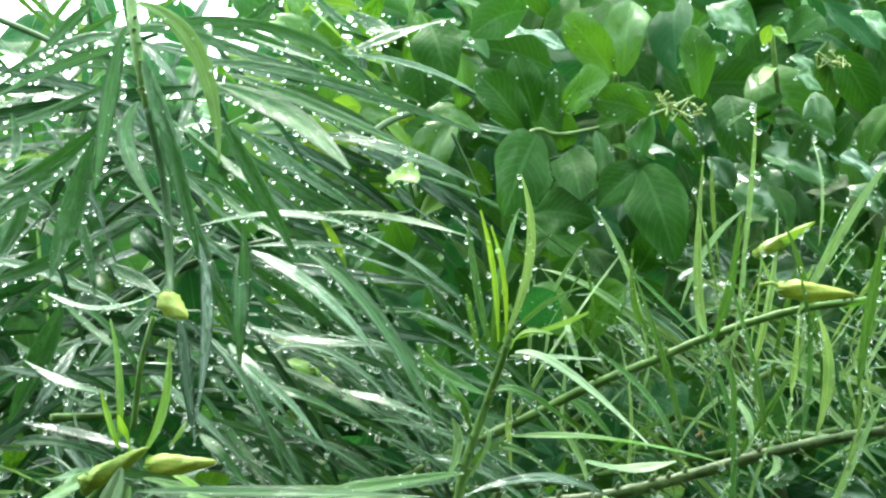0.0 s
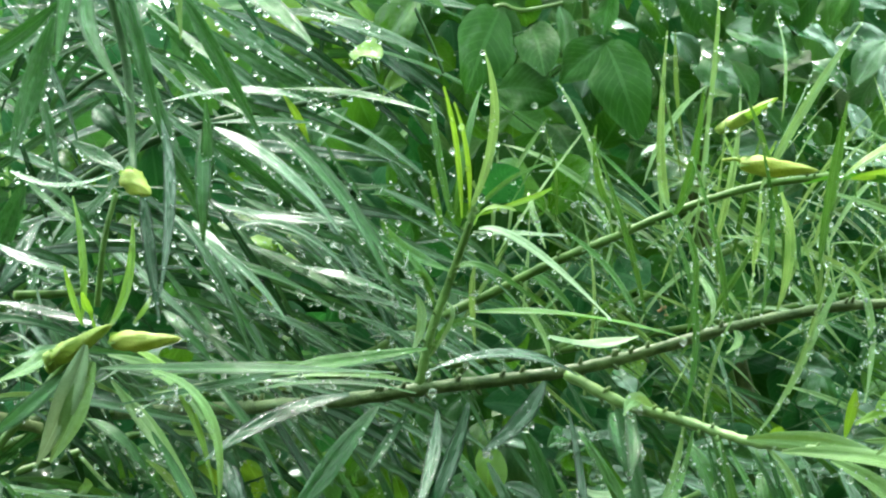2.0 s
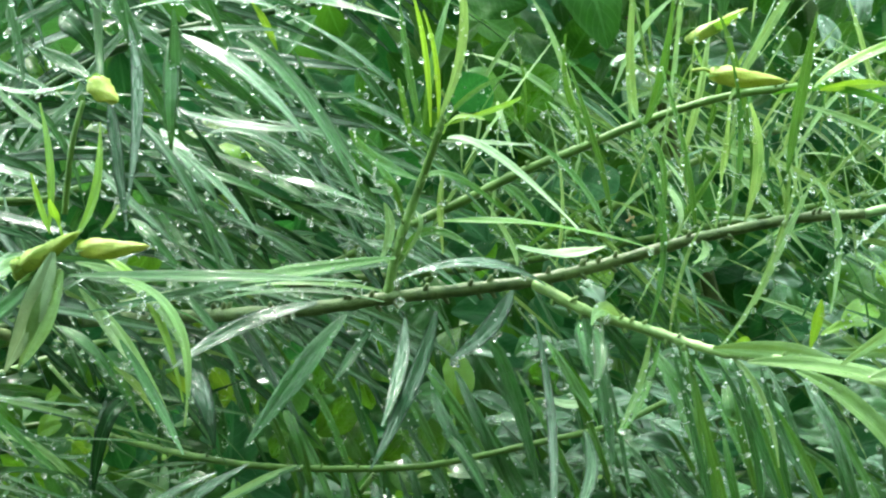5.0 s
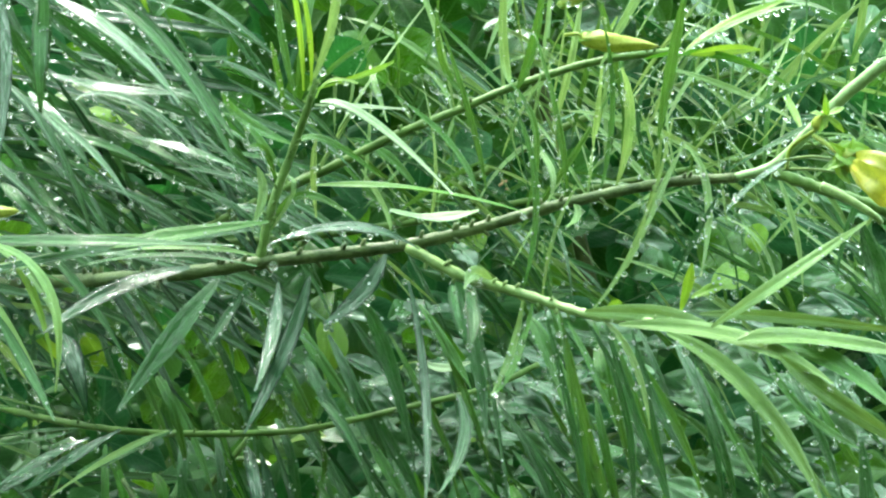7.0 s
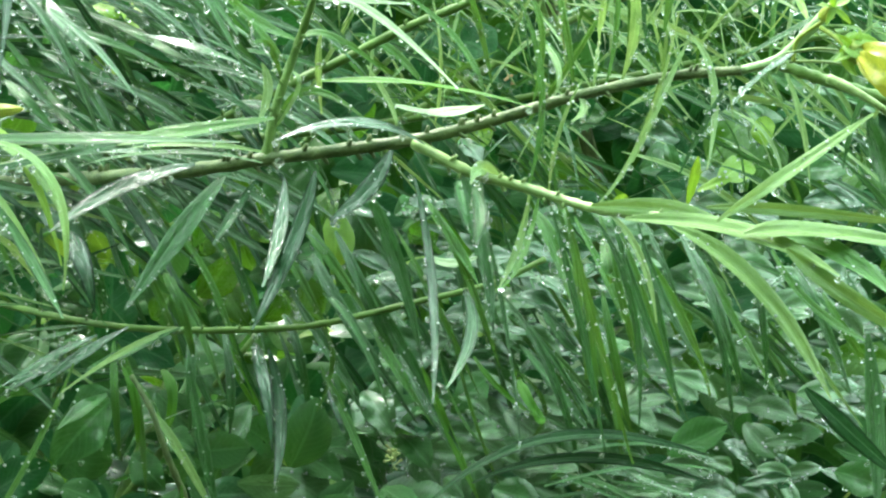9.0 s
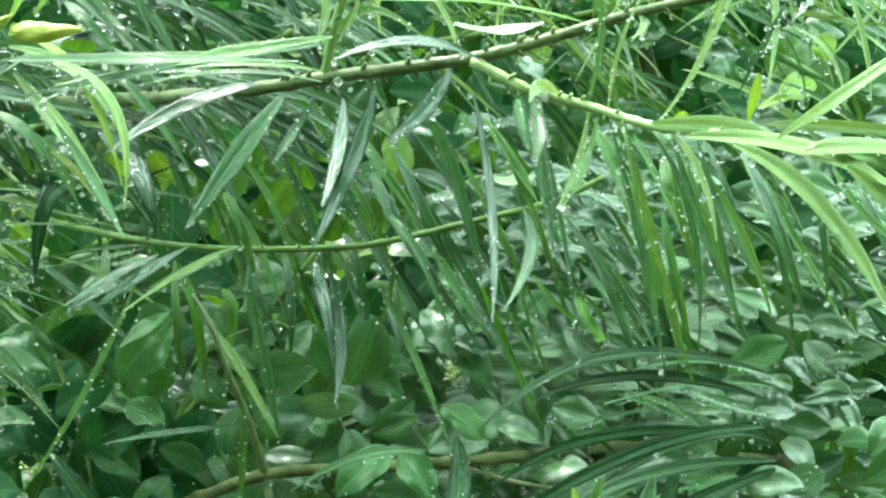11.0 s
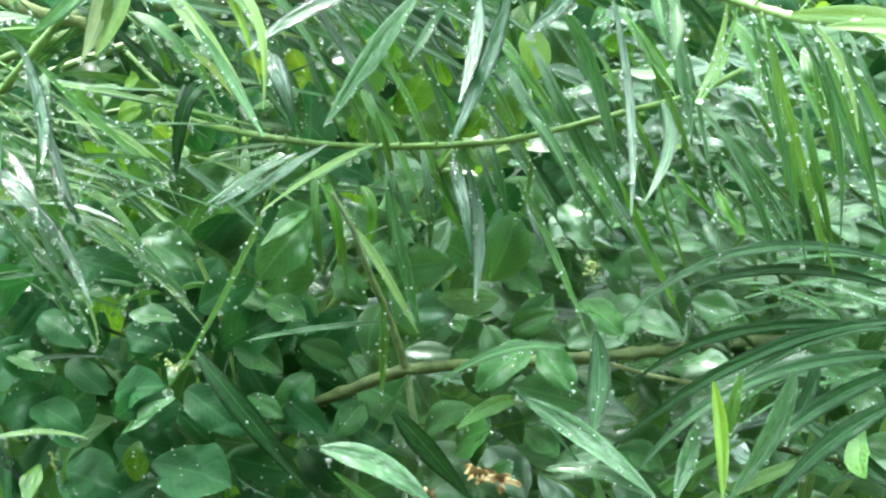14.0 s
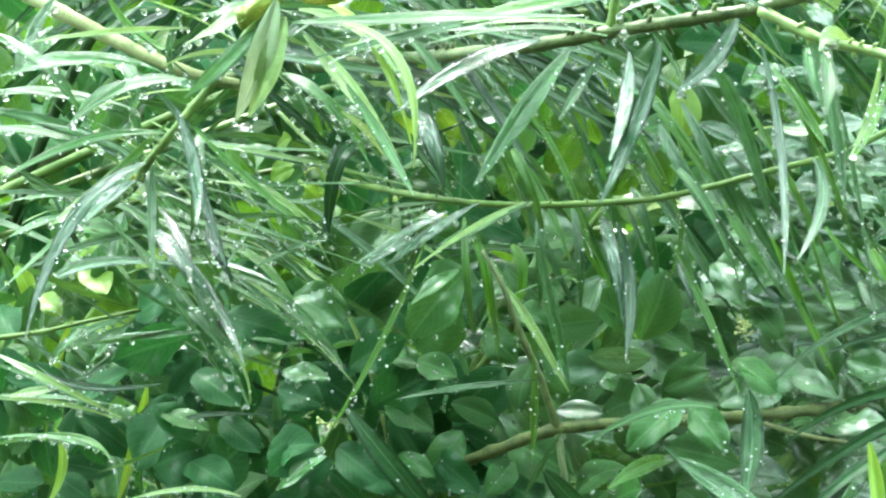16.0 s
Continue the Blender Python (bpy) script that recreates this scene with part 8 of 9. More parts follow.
broad(lower_twig, "m", (-0.0755, 1.2400, 1.2302), (-0.0547, 1.2200, 1.2131), 0.0167, 0.0, cover_drops)
broad(lower_twig, "p", (-0.0179, 1.2400, 1.2001), (0.0132, 1.2200, 1.2110), 0.0187, 0.0, cover_drops)
broad(lower_twig, "m", (0.0248, 1.2600, 1.2263), (0.0515, 1.2400, 1.2121), 0.0169, 0.0, cover_drops)
broad(lower_twig, "s", (0.0681, 1.2800, 1.2387), (0.0884, 1.2600, 1.2705), 0.0207, 0.0, cover_drops)
broad(lower_twig, "m", (0.1427, 1.2800, 1.2652), (0.1194, 1.2600, 1.2483), 0.0172, 0.0, cover_drops)
broad(lower_twig, "m", (-0.1896, 1.2300, 1.2569), (-0.1536, 1.2100, 1.2495), 0.0199, 0.0, cover_drops)
broad(lower_twig, "m", (-0.1110, 1.2300, 1.2614), (-0.0822, 1.2100, 1.2712), 0.0165, 0.0, cover_drops)
broad(lower_twig, "d", (-0.1740, 1.2200, 1.2098), (-0.1963, 1.2000, 1.1877), 0.0164, 0.0, cover_drops)
broad(lower_twig, "d", (-0.1299, 1.2400, 1.1750), (-0.0997, 1.2200, 1.1970), 0.0187, 0.0, cover_drops)
broad(lower_twig, "d", (-0.2371, 1.2200, 1.1836), (-0.2110, 1.2000, 1.1672), 0.0164, 0.0, cover_drops)
broad(lower_twig, "m", (0.0392, 1.1400, 1.2067), (0.0082, 1.1200, 1.1852), 0.0190, 0.0, cover_drops)
broad(lower_twig, "m", (0.0456, 1.1400, 1.2042), (0.0622, 1.1200, 1.1831), 0.0196, 0.0, cover_drops)
broad(lower_twig, "m", (0.0875, 1.2500, 1.2378), (0.1036, 1.2300, 1.2206), 0.0168, 0.0, cover_drops)
broad(lower_twig, "s", (0.0654, 1.2500, 1.2648), (0.0810, 1.2300, 1.2421), 0.0175, 0.0, cover_drops)
broad(lower_twig, "m", (0.1473, 1.2300, 1.1983), (0.1736, 1.2100, 1.1938), 0.0152, 0.0, cover_drops)
broad(lower_twig, "s", (0.2247, 1.2500, 1.1968), (0.2487, 1.2300, 1.1956), 0.0161, 0.0, cover_drops)
broad(lower_twig, "s", (0.1196, 1.2300, 1.1690), (0.1549, 1.2100, 1.1681), 0.0132, 0.0, cover_drops)
broad(lower_twig, "s", (0.2160, 1.2100, 1.1734), (0.2408, 1.1900, 1.1815), 0.0130, 0.0, cover_drops)
broad(lower_twig, "w2", (0.1381, 1.2400, 1.1951), (0.1495, 1.2200, 1.2042), 0.0080, 0.0, cover_drops)
broad(lower_twig, "w2", (0.1896, 1.2600, 1.1845), (0.2022, 1.2400, 1.1944), 0.0115, 0.0, cover_drops)
broad(lower_twig, "m", (0.1103, 1.2400, 1.1880), (0.1358, 1.2200, 1.1888), 0.0147, 0.0, cover_drops)
broad(lower_twig, "d", (0.0927, 1.2700, 1.2568), (0.1083, 1.2500, 1.2390), 0.0171, 0.0, cover_drops)
broad(lower_twig, "d", (0.0263, 1.2800, 1.2567), (0.0390, 1.2600, 1.2210), 0.0241, 0.0, cover_drops)
broad(lower_twig, "w2", (0.0147, 1.2700, 1.2230), (0.0285, 1.2500, 1.2341), 0.0089, 0.0, cover_drops)
broad(lower_twig, "m", (0.0741, 1.2100, 1.2138), (0.0959, 1.1900, 1.1975), 0.0195, 0.0, cover_drops)
broad(lower_twig, "s", (0.2549, 1.2700, 1.2021), (0.2816, 1.2500, 1.1988), 0.0205, 0.0, cover_drops)
broad(lower_twig, "m", (-0.0846, 1.2000, 1.2714), (-0.1156, 1.1800, 1.2394), 0.0271, 0.0, cover_drops)
broad(lower_twig, "p", (-0.0858, 1.1950, 1.2764), (-0.1127, 1.1750, 1.2604), 0.0071, 0.0, cover_drops)
broad(lower_twig, "d", (-0.2282, 1.2100, 1.2495), (-0.1824, 1.1900, 1.2390), 0.0189, 0.0, cover_drops)
broad(lower_twig, "p", (-0.1857, 1.2200, 1.2583), (-0.1555, 1.2000, 1.2428), 0.0190, 0.0, cover_drops)
broad(lower_twig, "d", (-0.1558, 1.2200, 1.2142), (-0.1193, 1.2000, 1.2351), 0.0197, 0.0, cover_drops)
broad(lower_twig, "d", (-0.1446, 1.2300, 1.1869), (-0.1010, 1.2100, 1.2117), 0.0265, 0.0, cover_drops)
broad(lower_twig, "d", (-0.1989, 1.2100, 1.2040), (-0.1697, 1.1900, 1.1979), 0.0195, 0.0, cover_drops)
broad(lower_twig, "d", (-0.2042, 1.1900, 1.1714), (-0.1729, 1.1700, 1.1796), 0.0256, 0.0, cover_drops)
broad(lower_twig, "d", (-0.1573, 1.2100, 1.1575), (-0.1222, 1.1900, 1.1450), 0.0228, 0.0, cover_drops)
broad(lower_twig, "m", (-0.0897, 1.2200, 1.1704), (-0.1128, 1.2000, 1.1487), 0.0230, 0.0, cover_drops)
broad(lower_twig, "d", (-0.2527, 1.2300, 1.2110), (-0.2230, 1.2100, 1.1942), 0.0265, 0.0, cover_drops)
broad(lower_twig, "m", (-0.1141, 1.2100, 1.2189), (-0.0895, 1.1900, 1.2128), 0.0143, 0.0, cover_drops)
broad(lower_twig, "m", (-0.0591, 1.2100, 1.1548), (-0.0756, 1.1900, 1.1402), 0.0195, 0.0, cover_drops)
broad(lower_twig, "d", (-0.2532, 1.2000, 1.1630), (-0.2236, 1.1800, 1.1508), 0.0226, 0.0, cover_drops)
# leaves in the gaps, their yellow-green colour standing for light coming through
lit_twig = tube("branch", [(-0.2, 1.5, 1.0), (-0.15, 1.5, 1.2), (-0.1, 1.5, 1.36)], 0.003, 0.0015, STEM, cover)
broad(lit_twig, "b", (-0.2257, 1.4300, 1.3229), (-0.2122, 1.4100, 1.3316), 0.0108, 0.0, cover_drops)
broad(lit_twig, "b", (-0.2291, 1.4300, 1.2994), (-0.2157, 1.4100, 1.3116), 0.0116, 0.0, cover_drops)
broad(lit_twig, "b", (-0.2089, 1.4400, 1.3013), (-0.1939, 1.4200, 1.3115), 0.0101, 0.0, cover_drops)
broad(lit_twig, "b", (-0.2045, 1.4300, 1.2848), (-0.1898, 1.4100, 1.2933), 0.0077, 0.0, cover_drops)
broad(lit_twig, "b", (-0.1050, 1.4300, 1.3172), (-0.0952, 1.4100, 1.3349), 0.0116, 0.0, cover_drops)
broad(lit_twig, "b", (-0.1006, 1.4400, 1.2999), (-0.0814, 1.4200, 1.3100), 0.0132, 0.0, cover_drops)
broad(lit_twig, "b", (-0.0410, 1.4300, 1.3620), (-0.0287, 1.4100, 1.3712), 0.0100, 0.0, cover_drops)
broad(lit_twig, "b", (-0.0613, 1.4300, 1.3393), (-0.0505, 1.4100, 1.3508), 0.0108, 0.0, cover_drops)
broad(lit_twig, "b2", (-0.0712, 1.4300, 1.2846), (-0.0581, 1.4100, 1.3028), 0.0139, 0.0, cover_drops)
broad(lit_twig, "b2", (-0.1252, 1.4400, 1.3205), (-0.1073, 1.4200, 1.3380), 0.0155, 0.0, cover_drops)
broad(lit_twig, "b2", (-0.0424, 1.4400, 1.3297), (-0.0221, 1.4200, 1.3431), 0.0155, 0.0, cover_drops)
broad(lit_twig, "b", (-0.2500, 1.4300, 1.3099), (-0.2383, 1.4100, 1.3201), 0.0077, 0.0, cover_drops)
broad(lit_twig, "b2", (-0.0107, 1.4400, 1.3405), (0.0013, 1.4200, 1.3539), 0.0140, 0.0, cover_drops)
broad(lit_twig, "b2", (0.0159, 1.4300, 1.3174), (0.0313, 1.4100, 1.3310), 0.0154, 0.0, cover_drops)
broad(lit_twig, "b", (-0.1548, 1.4400, 1.2797), (-0.1368, 1.4200, 1.2882), 0.0070, 0.0, cover_drops)
broad(lit_twig, "b", (-0.4102, 1.3700, 1.2215), (-0.3836, 1.3500, 1.2404), 0.0133, 0.0, cover_drops)
broad(lit_twig, "b", (-0.3882, 1.3800, 1.2345), (-0.3683, 1.3600, 1.2223), 0.0126, 0.0, cover_drops)
broad(lit_twig, "b", (-0.3233, 1.3700, 1.3082), (-0.3058, 1.3500, 1.3029), 0.0081, 0.0, cover_drops)
broad(lit_twig, "b", (-0.2244, 1.3900, 1.3094), (-0.2055, 1.3700, 1.3192), 0.0097, 0.0, cover_drops)
broad(lit_twig, "b", (-0.2022, 1.3900, 1.2930), (-0.1874, 1.3700, 1.3032), 0.0082, 0.0, cover_drops)
broad(lit_twig, "b", (-0.3223, 1.3900, 1.2502), (-0.2938, 1.3700, 1.2607), 0.0112, 0.0, cover_drops)
broad(lit_twig, "b2", (-0.3587, 1.3900, 1.2395), (-0.3332, 1.3700, 1.2543), 0.0150, 0.0, cover_drops)
broad(lit_twig, "b2", (-0.3080, 1.3900, 1.2299), (-0.2792, 1.3700, 1.2486), 0.0150, 0.0, cover_drops)
broad(lit_twig, "b2", (-0.4169, 1.3700, 1.1900), (-0.3907, 1.3500, 1.2017), 0.0111, 0.0, cover_drops)
broad(lit_twig, "b", (-0.3585, 1.3800, 1.2611), (-0.3373, 1.3600, 1.2718), 0.0089, 0.0, cover_drops)


def flower_cluster(parent, c, size, count, mat):
    """Small tubular flowers with swollen ends, crowded along a short drooping stalk."""
    c = Vector(c)
    lean = Vector((rng.uniform(-0.6, 0.6), -0.2, rng.uniform(-0.8, 0.5))) * size
    tube("stalk", [c - lean, c, c + lean], 0.0006, 0.0004, STEM_PALE, parent, sides=5)
    for k in range(count):
        o = c + lean * rng.uniform(-1, 1)
        d = Vector((rng.uniform(-1, 1), rng.uniform(-1, 0.3), rng.uniform(-0.9, 0.9))) * size * rng.uniform(0.25, 0.6)
        tube("floret", [o, o + d * 0.5, o + d * 0.85, o + d], 0.0003, 0.0011, mat, parent, sides=5)


flower_cluster(upper_twig, (0.1538, 1.3900, 1.6680), 0.022, 26, CREAM)
flower_cluster(upper_twig, (0.1708, 1.3900, 1.6661), 0.012, 10, CREAM)
flower_cluster(upper_twig, (0.2620, 1.4000, 1.6999), 0.02, 16, CREAM)
flower_cluster(lower_twig, (0.0785, 1.2000, 1.2345), 0.012, 16, CREAM)
flower_cluster(lower_twig, (-0.1783, 1.2000, 1.1918), 0.009, 8, LIME)
flower_cluster(lower_twig, (-0.1644, 1.1700, 1.1925), 0.010, 10, CREAM)
flower_cluster(lower_twig, (-0.2466, 1.2000, 1.1271), 0.009, 8, CREAM)
flower_cluster(lower_twig, (0.0649, 1.2800, 1.2137), 0.008, 6, LIME)
flower_cluster(cover, (0.1614, 1.3000, 1.4522), 0.007, 5, RUST)
flower_cluster(cover, (0.2066, 1.3000, 1.1831), 0.01, 6, YELLOW)


# ---- filling foliage ----
def leaf_templates(shape, count):
    """Unit leaves along +x, drooping by different amounts, shared by many objects."""
    out = []
    for k in range(count):
        droop = (0.02, 0.07, 0.13, 0.2)[k % 4]
        w = rng.uniform(0.045, 0.085) if shape == "lance" else rng.uniform(0.52, 0.68)
        steps = 10 if shape == "lance" else 7
        c = Vector((0.5, 0, droop * 0.7))
        verts, uvs, faces = [], [], []
        for i in range(steps + 1):
            s = i / steps
            x, z = s, 4 * droop * s * (1 - s) * 0.6 - droop * s * s
            if shape == "lance":
                hw = 0.5 * w * math.sin(math.pi * min(1, s * 0.97 + 0.03) ** 0.92) ** 0.8
            else:
                hw = 0.5 * w * math.sin(math.pi * min(1, s * 0.97 + 0.025) ** 1.06) ** 0.66
            hw = max(hw, 0.004)
            tw = (0.5 if shape == "lance" else 0.25) * math.sin(2.2 * s + k)
            for u in COLS:
                y, h = hw * u, 0.34 * hw * (2.3 * abs(u) - 1.5 * u * u) + 0.07 * hw * math.sin(8 * s + k + 2 * u)
                verts.append((x, y * math.cos(tw) - h * math.sin(tw), z + y * math.sin(tw) + h * math.cos(tw)))
                uvs.append((0.5 + 0.5 * u, s))
        for i in range(steps):
            for j in range(len(COLS) - 1):
                a = i * len(COLS) + j
                faces.append((a, a + 1, a + len(COLS) + 1, a + len(COLS)))
        out.append((verts, faces, uvs))
    return out


TEMPLATES = {"lance": leaf_templates("lance", 8), "broad": leaf_templates("broad", 8)}
SHARED = {}


def shared_mesh(shape, k, mat):
    key = (shape, k, mat)
    if key not in SHARED:
        v, f, uv = TEMPLATES[shape][k]
        SHARED[key] = mesh_of("leaf", v, f, MAT[mat], uv)
    return SHARED[key]


def leaf_pose(p, angle, lean, roll, length, slim=1.0, face=(0, -0.7, 0.7)):
    """angle: its heading in the upright plane that faces the viewer (0 to the right, -90 down); lean: towards the viewer."""
    a, b = radians(angle), radians(lean)
    x = Vector((math.cos(a) * math.cos(b), -math.sin(b), math.sin(a) * math.cos(b)))
    n = Vector(face)
    z = n - x * n.dot(x)
    z = z.normalized() if z.length > 1e-3 else x.orthogonal().normalized()
    y = z.cross(x)
    m = Matrix((x, y, z)).transposed().to_4x4()
    return Matrix.Translation(p) @ m @ Matrix.Rotation(radians(roll), 4, "X") @ Matrix.Diagonal((length, length * slim, length, 1))


def facing(low, high):
    """A leaf's upper side: turned to the porch and raised by a chance angle between low and high degrees."""
    e = radians(rng.uniform(low, high))
    return Vector((rng.uniform(-0.3, 0.3), -math.cos(e), math.sin(e)))


class Rest:
    """Leaves too many to keep singly, joined in one mesh."""

    def __init__(self):
        self.v, self.f, self.u = [], [], []

    def add(self, shape, k, m):
        v, f, u = TEMPLATES[shape][k]
        o = len(self.v)
        self.v += [m @ Vector(c) for c in v]
        self.f += [tuple(o + i for i in q) for q in f]
        self.u += u


def fill(parent, shape, count, xs, zs, depths, angles, lengths, mats, drops=None, wet=0.2, single=0, lean=(-25, 35), roll=25, keep=None, slim=(0.8, 1.1), tilt=(5, 75)):
    """Scatter leaves over a window of bearings; single: how many are parts of their own; the others are joined by material."""
    rest = {}
    base = parent if parent.parent is None else root_of(parent)
    for n in range(count):
        x, z, d = rng.uniform(*xs), rng.uniform(*zs), rng.uniform(*depths)
        if keep and not keep(x, z):
            continue
        p = at(x, z, d)
        k, mat = rng.randrange(8), rng.choice(mats)
        m = leaf_pose(p, rng.gauss(*angles), rng.uniform(*lean), rng.gauss(0, roll), rng.uniform(*lengths), rng.uniform(*slim), facing(*tilt))
        if n < single:
            ob = new("leaf", shared_mesh(shape, k, mat))
            ob.parent = parent
            ob.matrix_local = Matrix.Translation(-base.location) @ m
        else:
            rest.setdefault(mat, Rest()).add(shape, k, m)
        if drops and wet:
            spread = [m @ Vector(c) for c in TEMPLATES[shape][k][0]]
            drops.edge(spread, wet)
            if shape == "broad" and rng.random() < 0.4:
                drops.beads(spread, 4, 0.0004, 0.0011)
    for mat, r in rest.items():
        part_mesh("foliage", r.v, r.f, MAT[mat], parent, uvs=r.u, kind="stuff")


# sprays of the hanging oleander
spray = tube("branch", [(-0.52, 1.52, 1.1), (-0.36, 1.46, 1.4), (-0.2, 1.42, 1.55), (-0.02, 1.42, 1.6)], 0.005, 0.002, STEM_DARK, left_shrub)
fill(spray, "lance", 105, (-0.30, -0.03), (1.43, 1.70), (1.33, 1.55), (-28, 18), (0.11, 0.17), ["s", "g", "w2", "g", "d", "d2"], left_drops, 0.4, slim=(0.7, 1.05), single=105, roll=20)
fill(spray, "lance", 60, (-0.24, -0.05), (1.39, 1.57), (1.22, 1.33), (-30, 22), (0.07, 0.13), ["w2", "s", "g", "g", "w2"], left_drops, 0.45, slim=(0.5, 0.95), single=60, roll=18, tilt=(20, 75))
spray = tube("branch", [(-0.52, 1.52, 1.1), (-0.5, 1.46, 1.3), (-0.44, 1.4, 1.45), (-0.40, 1.4, 1.6)], 0.005, 0.002, STEM_DARK, left_shrub)
fill(spray, "lance", 70, (-0.40, -0.14), (1.42, 1.68), (1.34, 1.55), (-145, 22), (0.11, 0.17), ["s", "d2", "d", "d", "g"], left_drops, 0.3, slim=(0.7, 1.1), single=70)
fill(spray, "lance", 85, (-0.40, -0.15), (1.20, 1.42), (1.28, 1.5), (-28, 35), (0.09, 0.15), ["s", "d", "m", "g", "w2"], left_drops, 0.35, slim=(0.4, 0.8), single=60)
fill(spray, "lance", 45, (-0.36, -0.10), (1.24, 1.44), (1.2, 1.3), (-22, 25), (0.06, 0.12), ["w2", "s", "p"], left_drops, 0.4, slim=(0.22, 0.45), single=45, tilt=(20, 75))
fill(spray, "lance", 50, (-0.15, -0.01), (1.40, 1.53), (1.18, 1.3), (-32, 12), (0.07, 0.12), ["w2", "w2", "s"], left_drops, 0.5, slim=(0.5, 0.9), single=50, roll=12, tilt=(42, 72))
fill(spray, "broad", 60, (-0.26, -0.02), (1.36, 1.58), (1.42, 1.5), (-50, 60), (0.03, 0.045), ["Bd", "Bd", "Bb2", "Bd", "Bm"], left_drops, 0.2, single=60)
crest = tube("branch", [(-0.36, 1.46, 1.4), (-0.38, 1.6, 1.6), (-0.3, 1.75, 1.75)], 0.004, 0.002, STEM_DARK, left_shrub)
fill(crest, "lance", 34, (-0.31, -0.10), (1.55, 1.73), (1.36, 1.5), (-140, 35), (0.09, 0.15), ["d", "g", "s", "d2"], left_drops, 0.3, slim=(0.6, 1.0), single=34)
fill(crest, "lance", 85, (-0.36, 0.02), (1.58, 1.78), (1.5, 1.85), (-60, 60), (0.10, 0.16), ["d", "m", "d", "g", "p"], left_drops, 0.25, slim=(0.5, 0.9), keep=lambda x, z: x > -0.17 or z < 1.62 or rng.random() < 0.75)
fill(crest, "broad", 90, (-0.13, 0.01), (1.60, 1.74), (1.45, 1.7), (-50, 60), (0.035, 0.05), ["Bb2", "Bb2", "Bm", "Bb"], left_drops, 0.4)

# hanging leaves below the long branch
curtain = tube("branch", [(-0.55, 1.36, 1.25), (-0.2, 1.42, 1.38), (0.1, 1.42, 1.42), (0.4, 1.38, 1.48)], 0.004, 0.002, STEM, main_shrub)
fill(curtain, "lance", 28, (-0.15, 0.12), (1.30, 1.41), (1.3, 1.42), (-63, 14), (0.08, 0.12), ["m", "d", "d", "d2", "b2"], main_drops, 0.3, slim=(0.5, 0.95), single=28, tilt=(0, 55))
fill(curtain, "lance", 44, (0.08, 0.40), (1.30, 1.44), (1.2, 1.42), (-62, 10), (0.09, 0.14), ["m", "m", "d", "d", "p", "s"], main_drops, 0.3, slim=(0.3, 0.6), single=44, tilt=(0, 55))
fill(curtain, "lance", 80, (0.06, 0.40), (1.20, 1.42), (1.30, 1.45), (-25, 25), (0.05, 0.10), ["w2", "w2", "s"], main_drops, 0.35, slim=(0.4, 0.8), tilt=(34, 55), roll=14, single=60)
right_spray = tube("branch", [(0.1, 1.42, 1.42), (0.25, 1.44, 1.5), (0.45, 1.47, 1.55)], 0.003, 0.002, STEM, main_shrub)
fill(right_spray, "lance", 150, (0.05, 0.42), (1.40, 1.56), (1.24, 1.46), (-38, 14), (0.06, 0.12), ["p", "p", "m", "w2", "p", "s"], main_drops, 0.5, slim=(0.28, 0.6), single=100)
fill(right_spray, "lance", 50, (0.02, 0.40), (1.41, 1.52), (1.2, 1.4), (72, 18), (0.06, 0.11), ["p", "p", "m", "m"], main_drops, 0.25, slim=(0.3, 0.7), single=50)
fill(right_spray, "lance", 60, (0.10, 0.38), (1.43, 1.57), (1.3, 1.46), (-30, 30), (0.04, 0.08), ["w2", "p", "w"], main_drops, 0.5, slim=(0.35, 0.7), tilt=(30, 75))
fill(right_spray, "lance", 46, (0.13, 0.34), (1.40, 1.57), (1.18, 1.3), (74, 18), (0.05, 0.09), ["p", "o", "p", "s"], main_drops, 0.35, slim=(0.3, 0.55), single=46)

# wet oval leaves behind the hanging ones
glint_twig = tube("branch", [(0.05, 1.5, 1.1), (0.18, 1.55, 1.25), (0.4, 1.6, 1.35)], 0.003, 0.0015, STEM, cover)
broad(glint_twig, "w2", (0.1749, 1.3100, 1.2734), (0.2006, 1.2900, 1.2724), 0.0106, 0.0, cover_drops)
broad(glint_twig, "w2", (0.1886, 1.3300, 1.3356), (0.2143, 1.3100, 1.3408), 0.0143, 0.0, cover_drops)
broad(glint_twig, "w2", (0.2284, 1.3300, 1.3416), (0.2534, 1.3100, 1.3360), 0.0122, 0.0, cover_drops)
broad(glint_twig, "w2", (0.0715, 1.3100, 1.3237), (0.0845, 1.2900, 1.3278), 0.0078, 0.0, cover_drops)
broad(glint_twig, "w2", (0.1642, 1.3100, 1.2956), (0.1829, 1.2900, 1.2909), 0.0092, 0.0, cover_drops)
broad(glint_twig, "w2", (0.2180, 1.3100, 1.2866), (0.1935, 1.2900, 1.2834), 0.0092, 0.0, cover_drops)
broad(glint_twig, "p", (0.1078, 1.3100, 1.3672), (0.0922, 1.2900, 1.3715), 0.0141, 0.0, cover_drops)
broad(glint_twig, "w2", (0.0530, 1.3200, 1.2755), (0.0344, 1.3000, 1.2831), 0.0092, 0.0, cover_drops)
broad(glint_twig, "s", (0.2505, 1.3100, 1.2601), (0.2255, 1.2900, 1.2427), 0.0155, 0.0, cover_drops)
broad(glint_twig, "w2", (0.2214, 1.3100, 1.3334), (0.2040, 1.2900, 1.3258), 0.0085, 0.0, cover_drops)
broad(glint_twig, "p", (-0.1215, 1.2900, 1.2914), (-0.0988, 1.2700, 1.2922), 0.0118, 0.0, cover_drops)
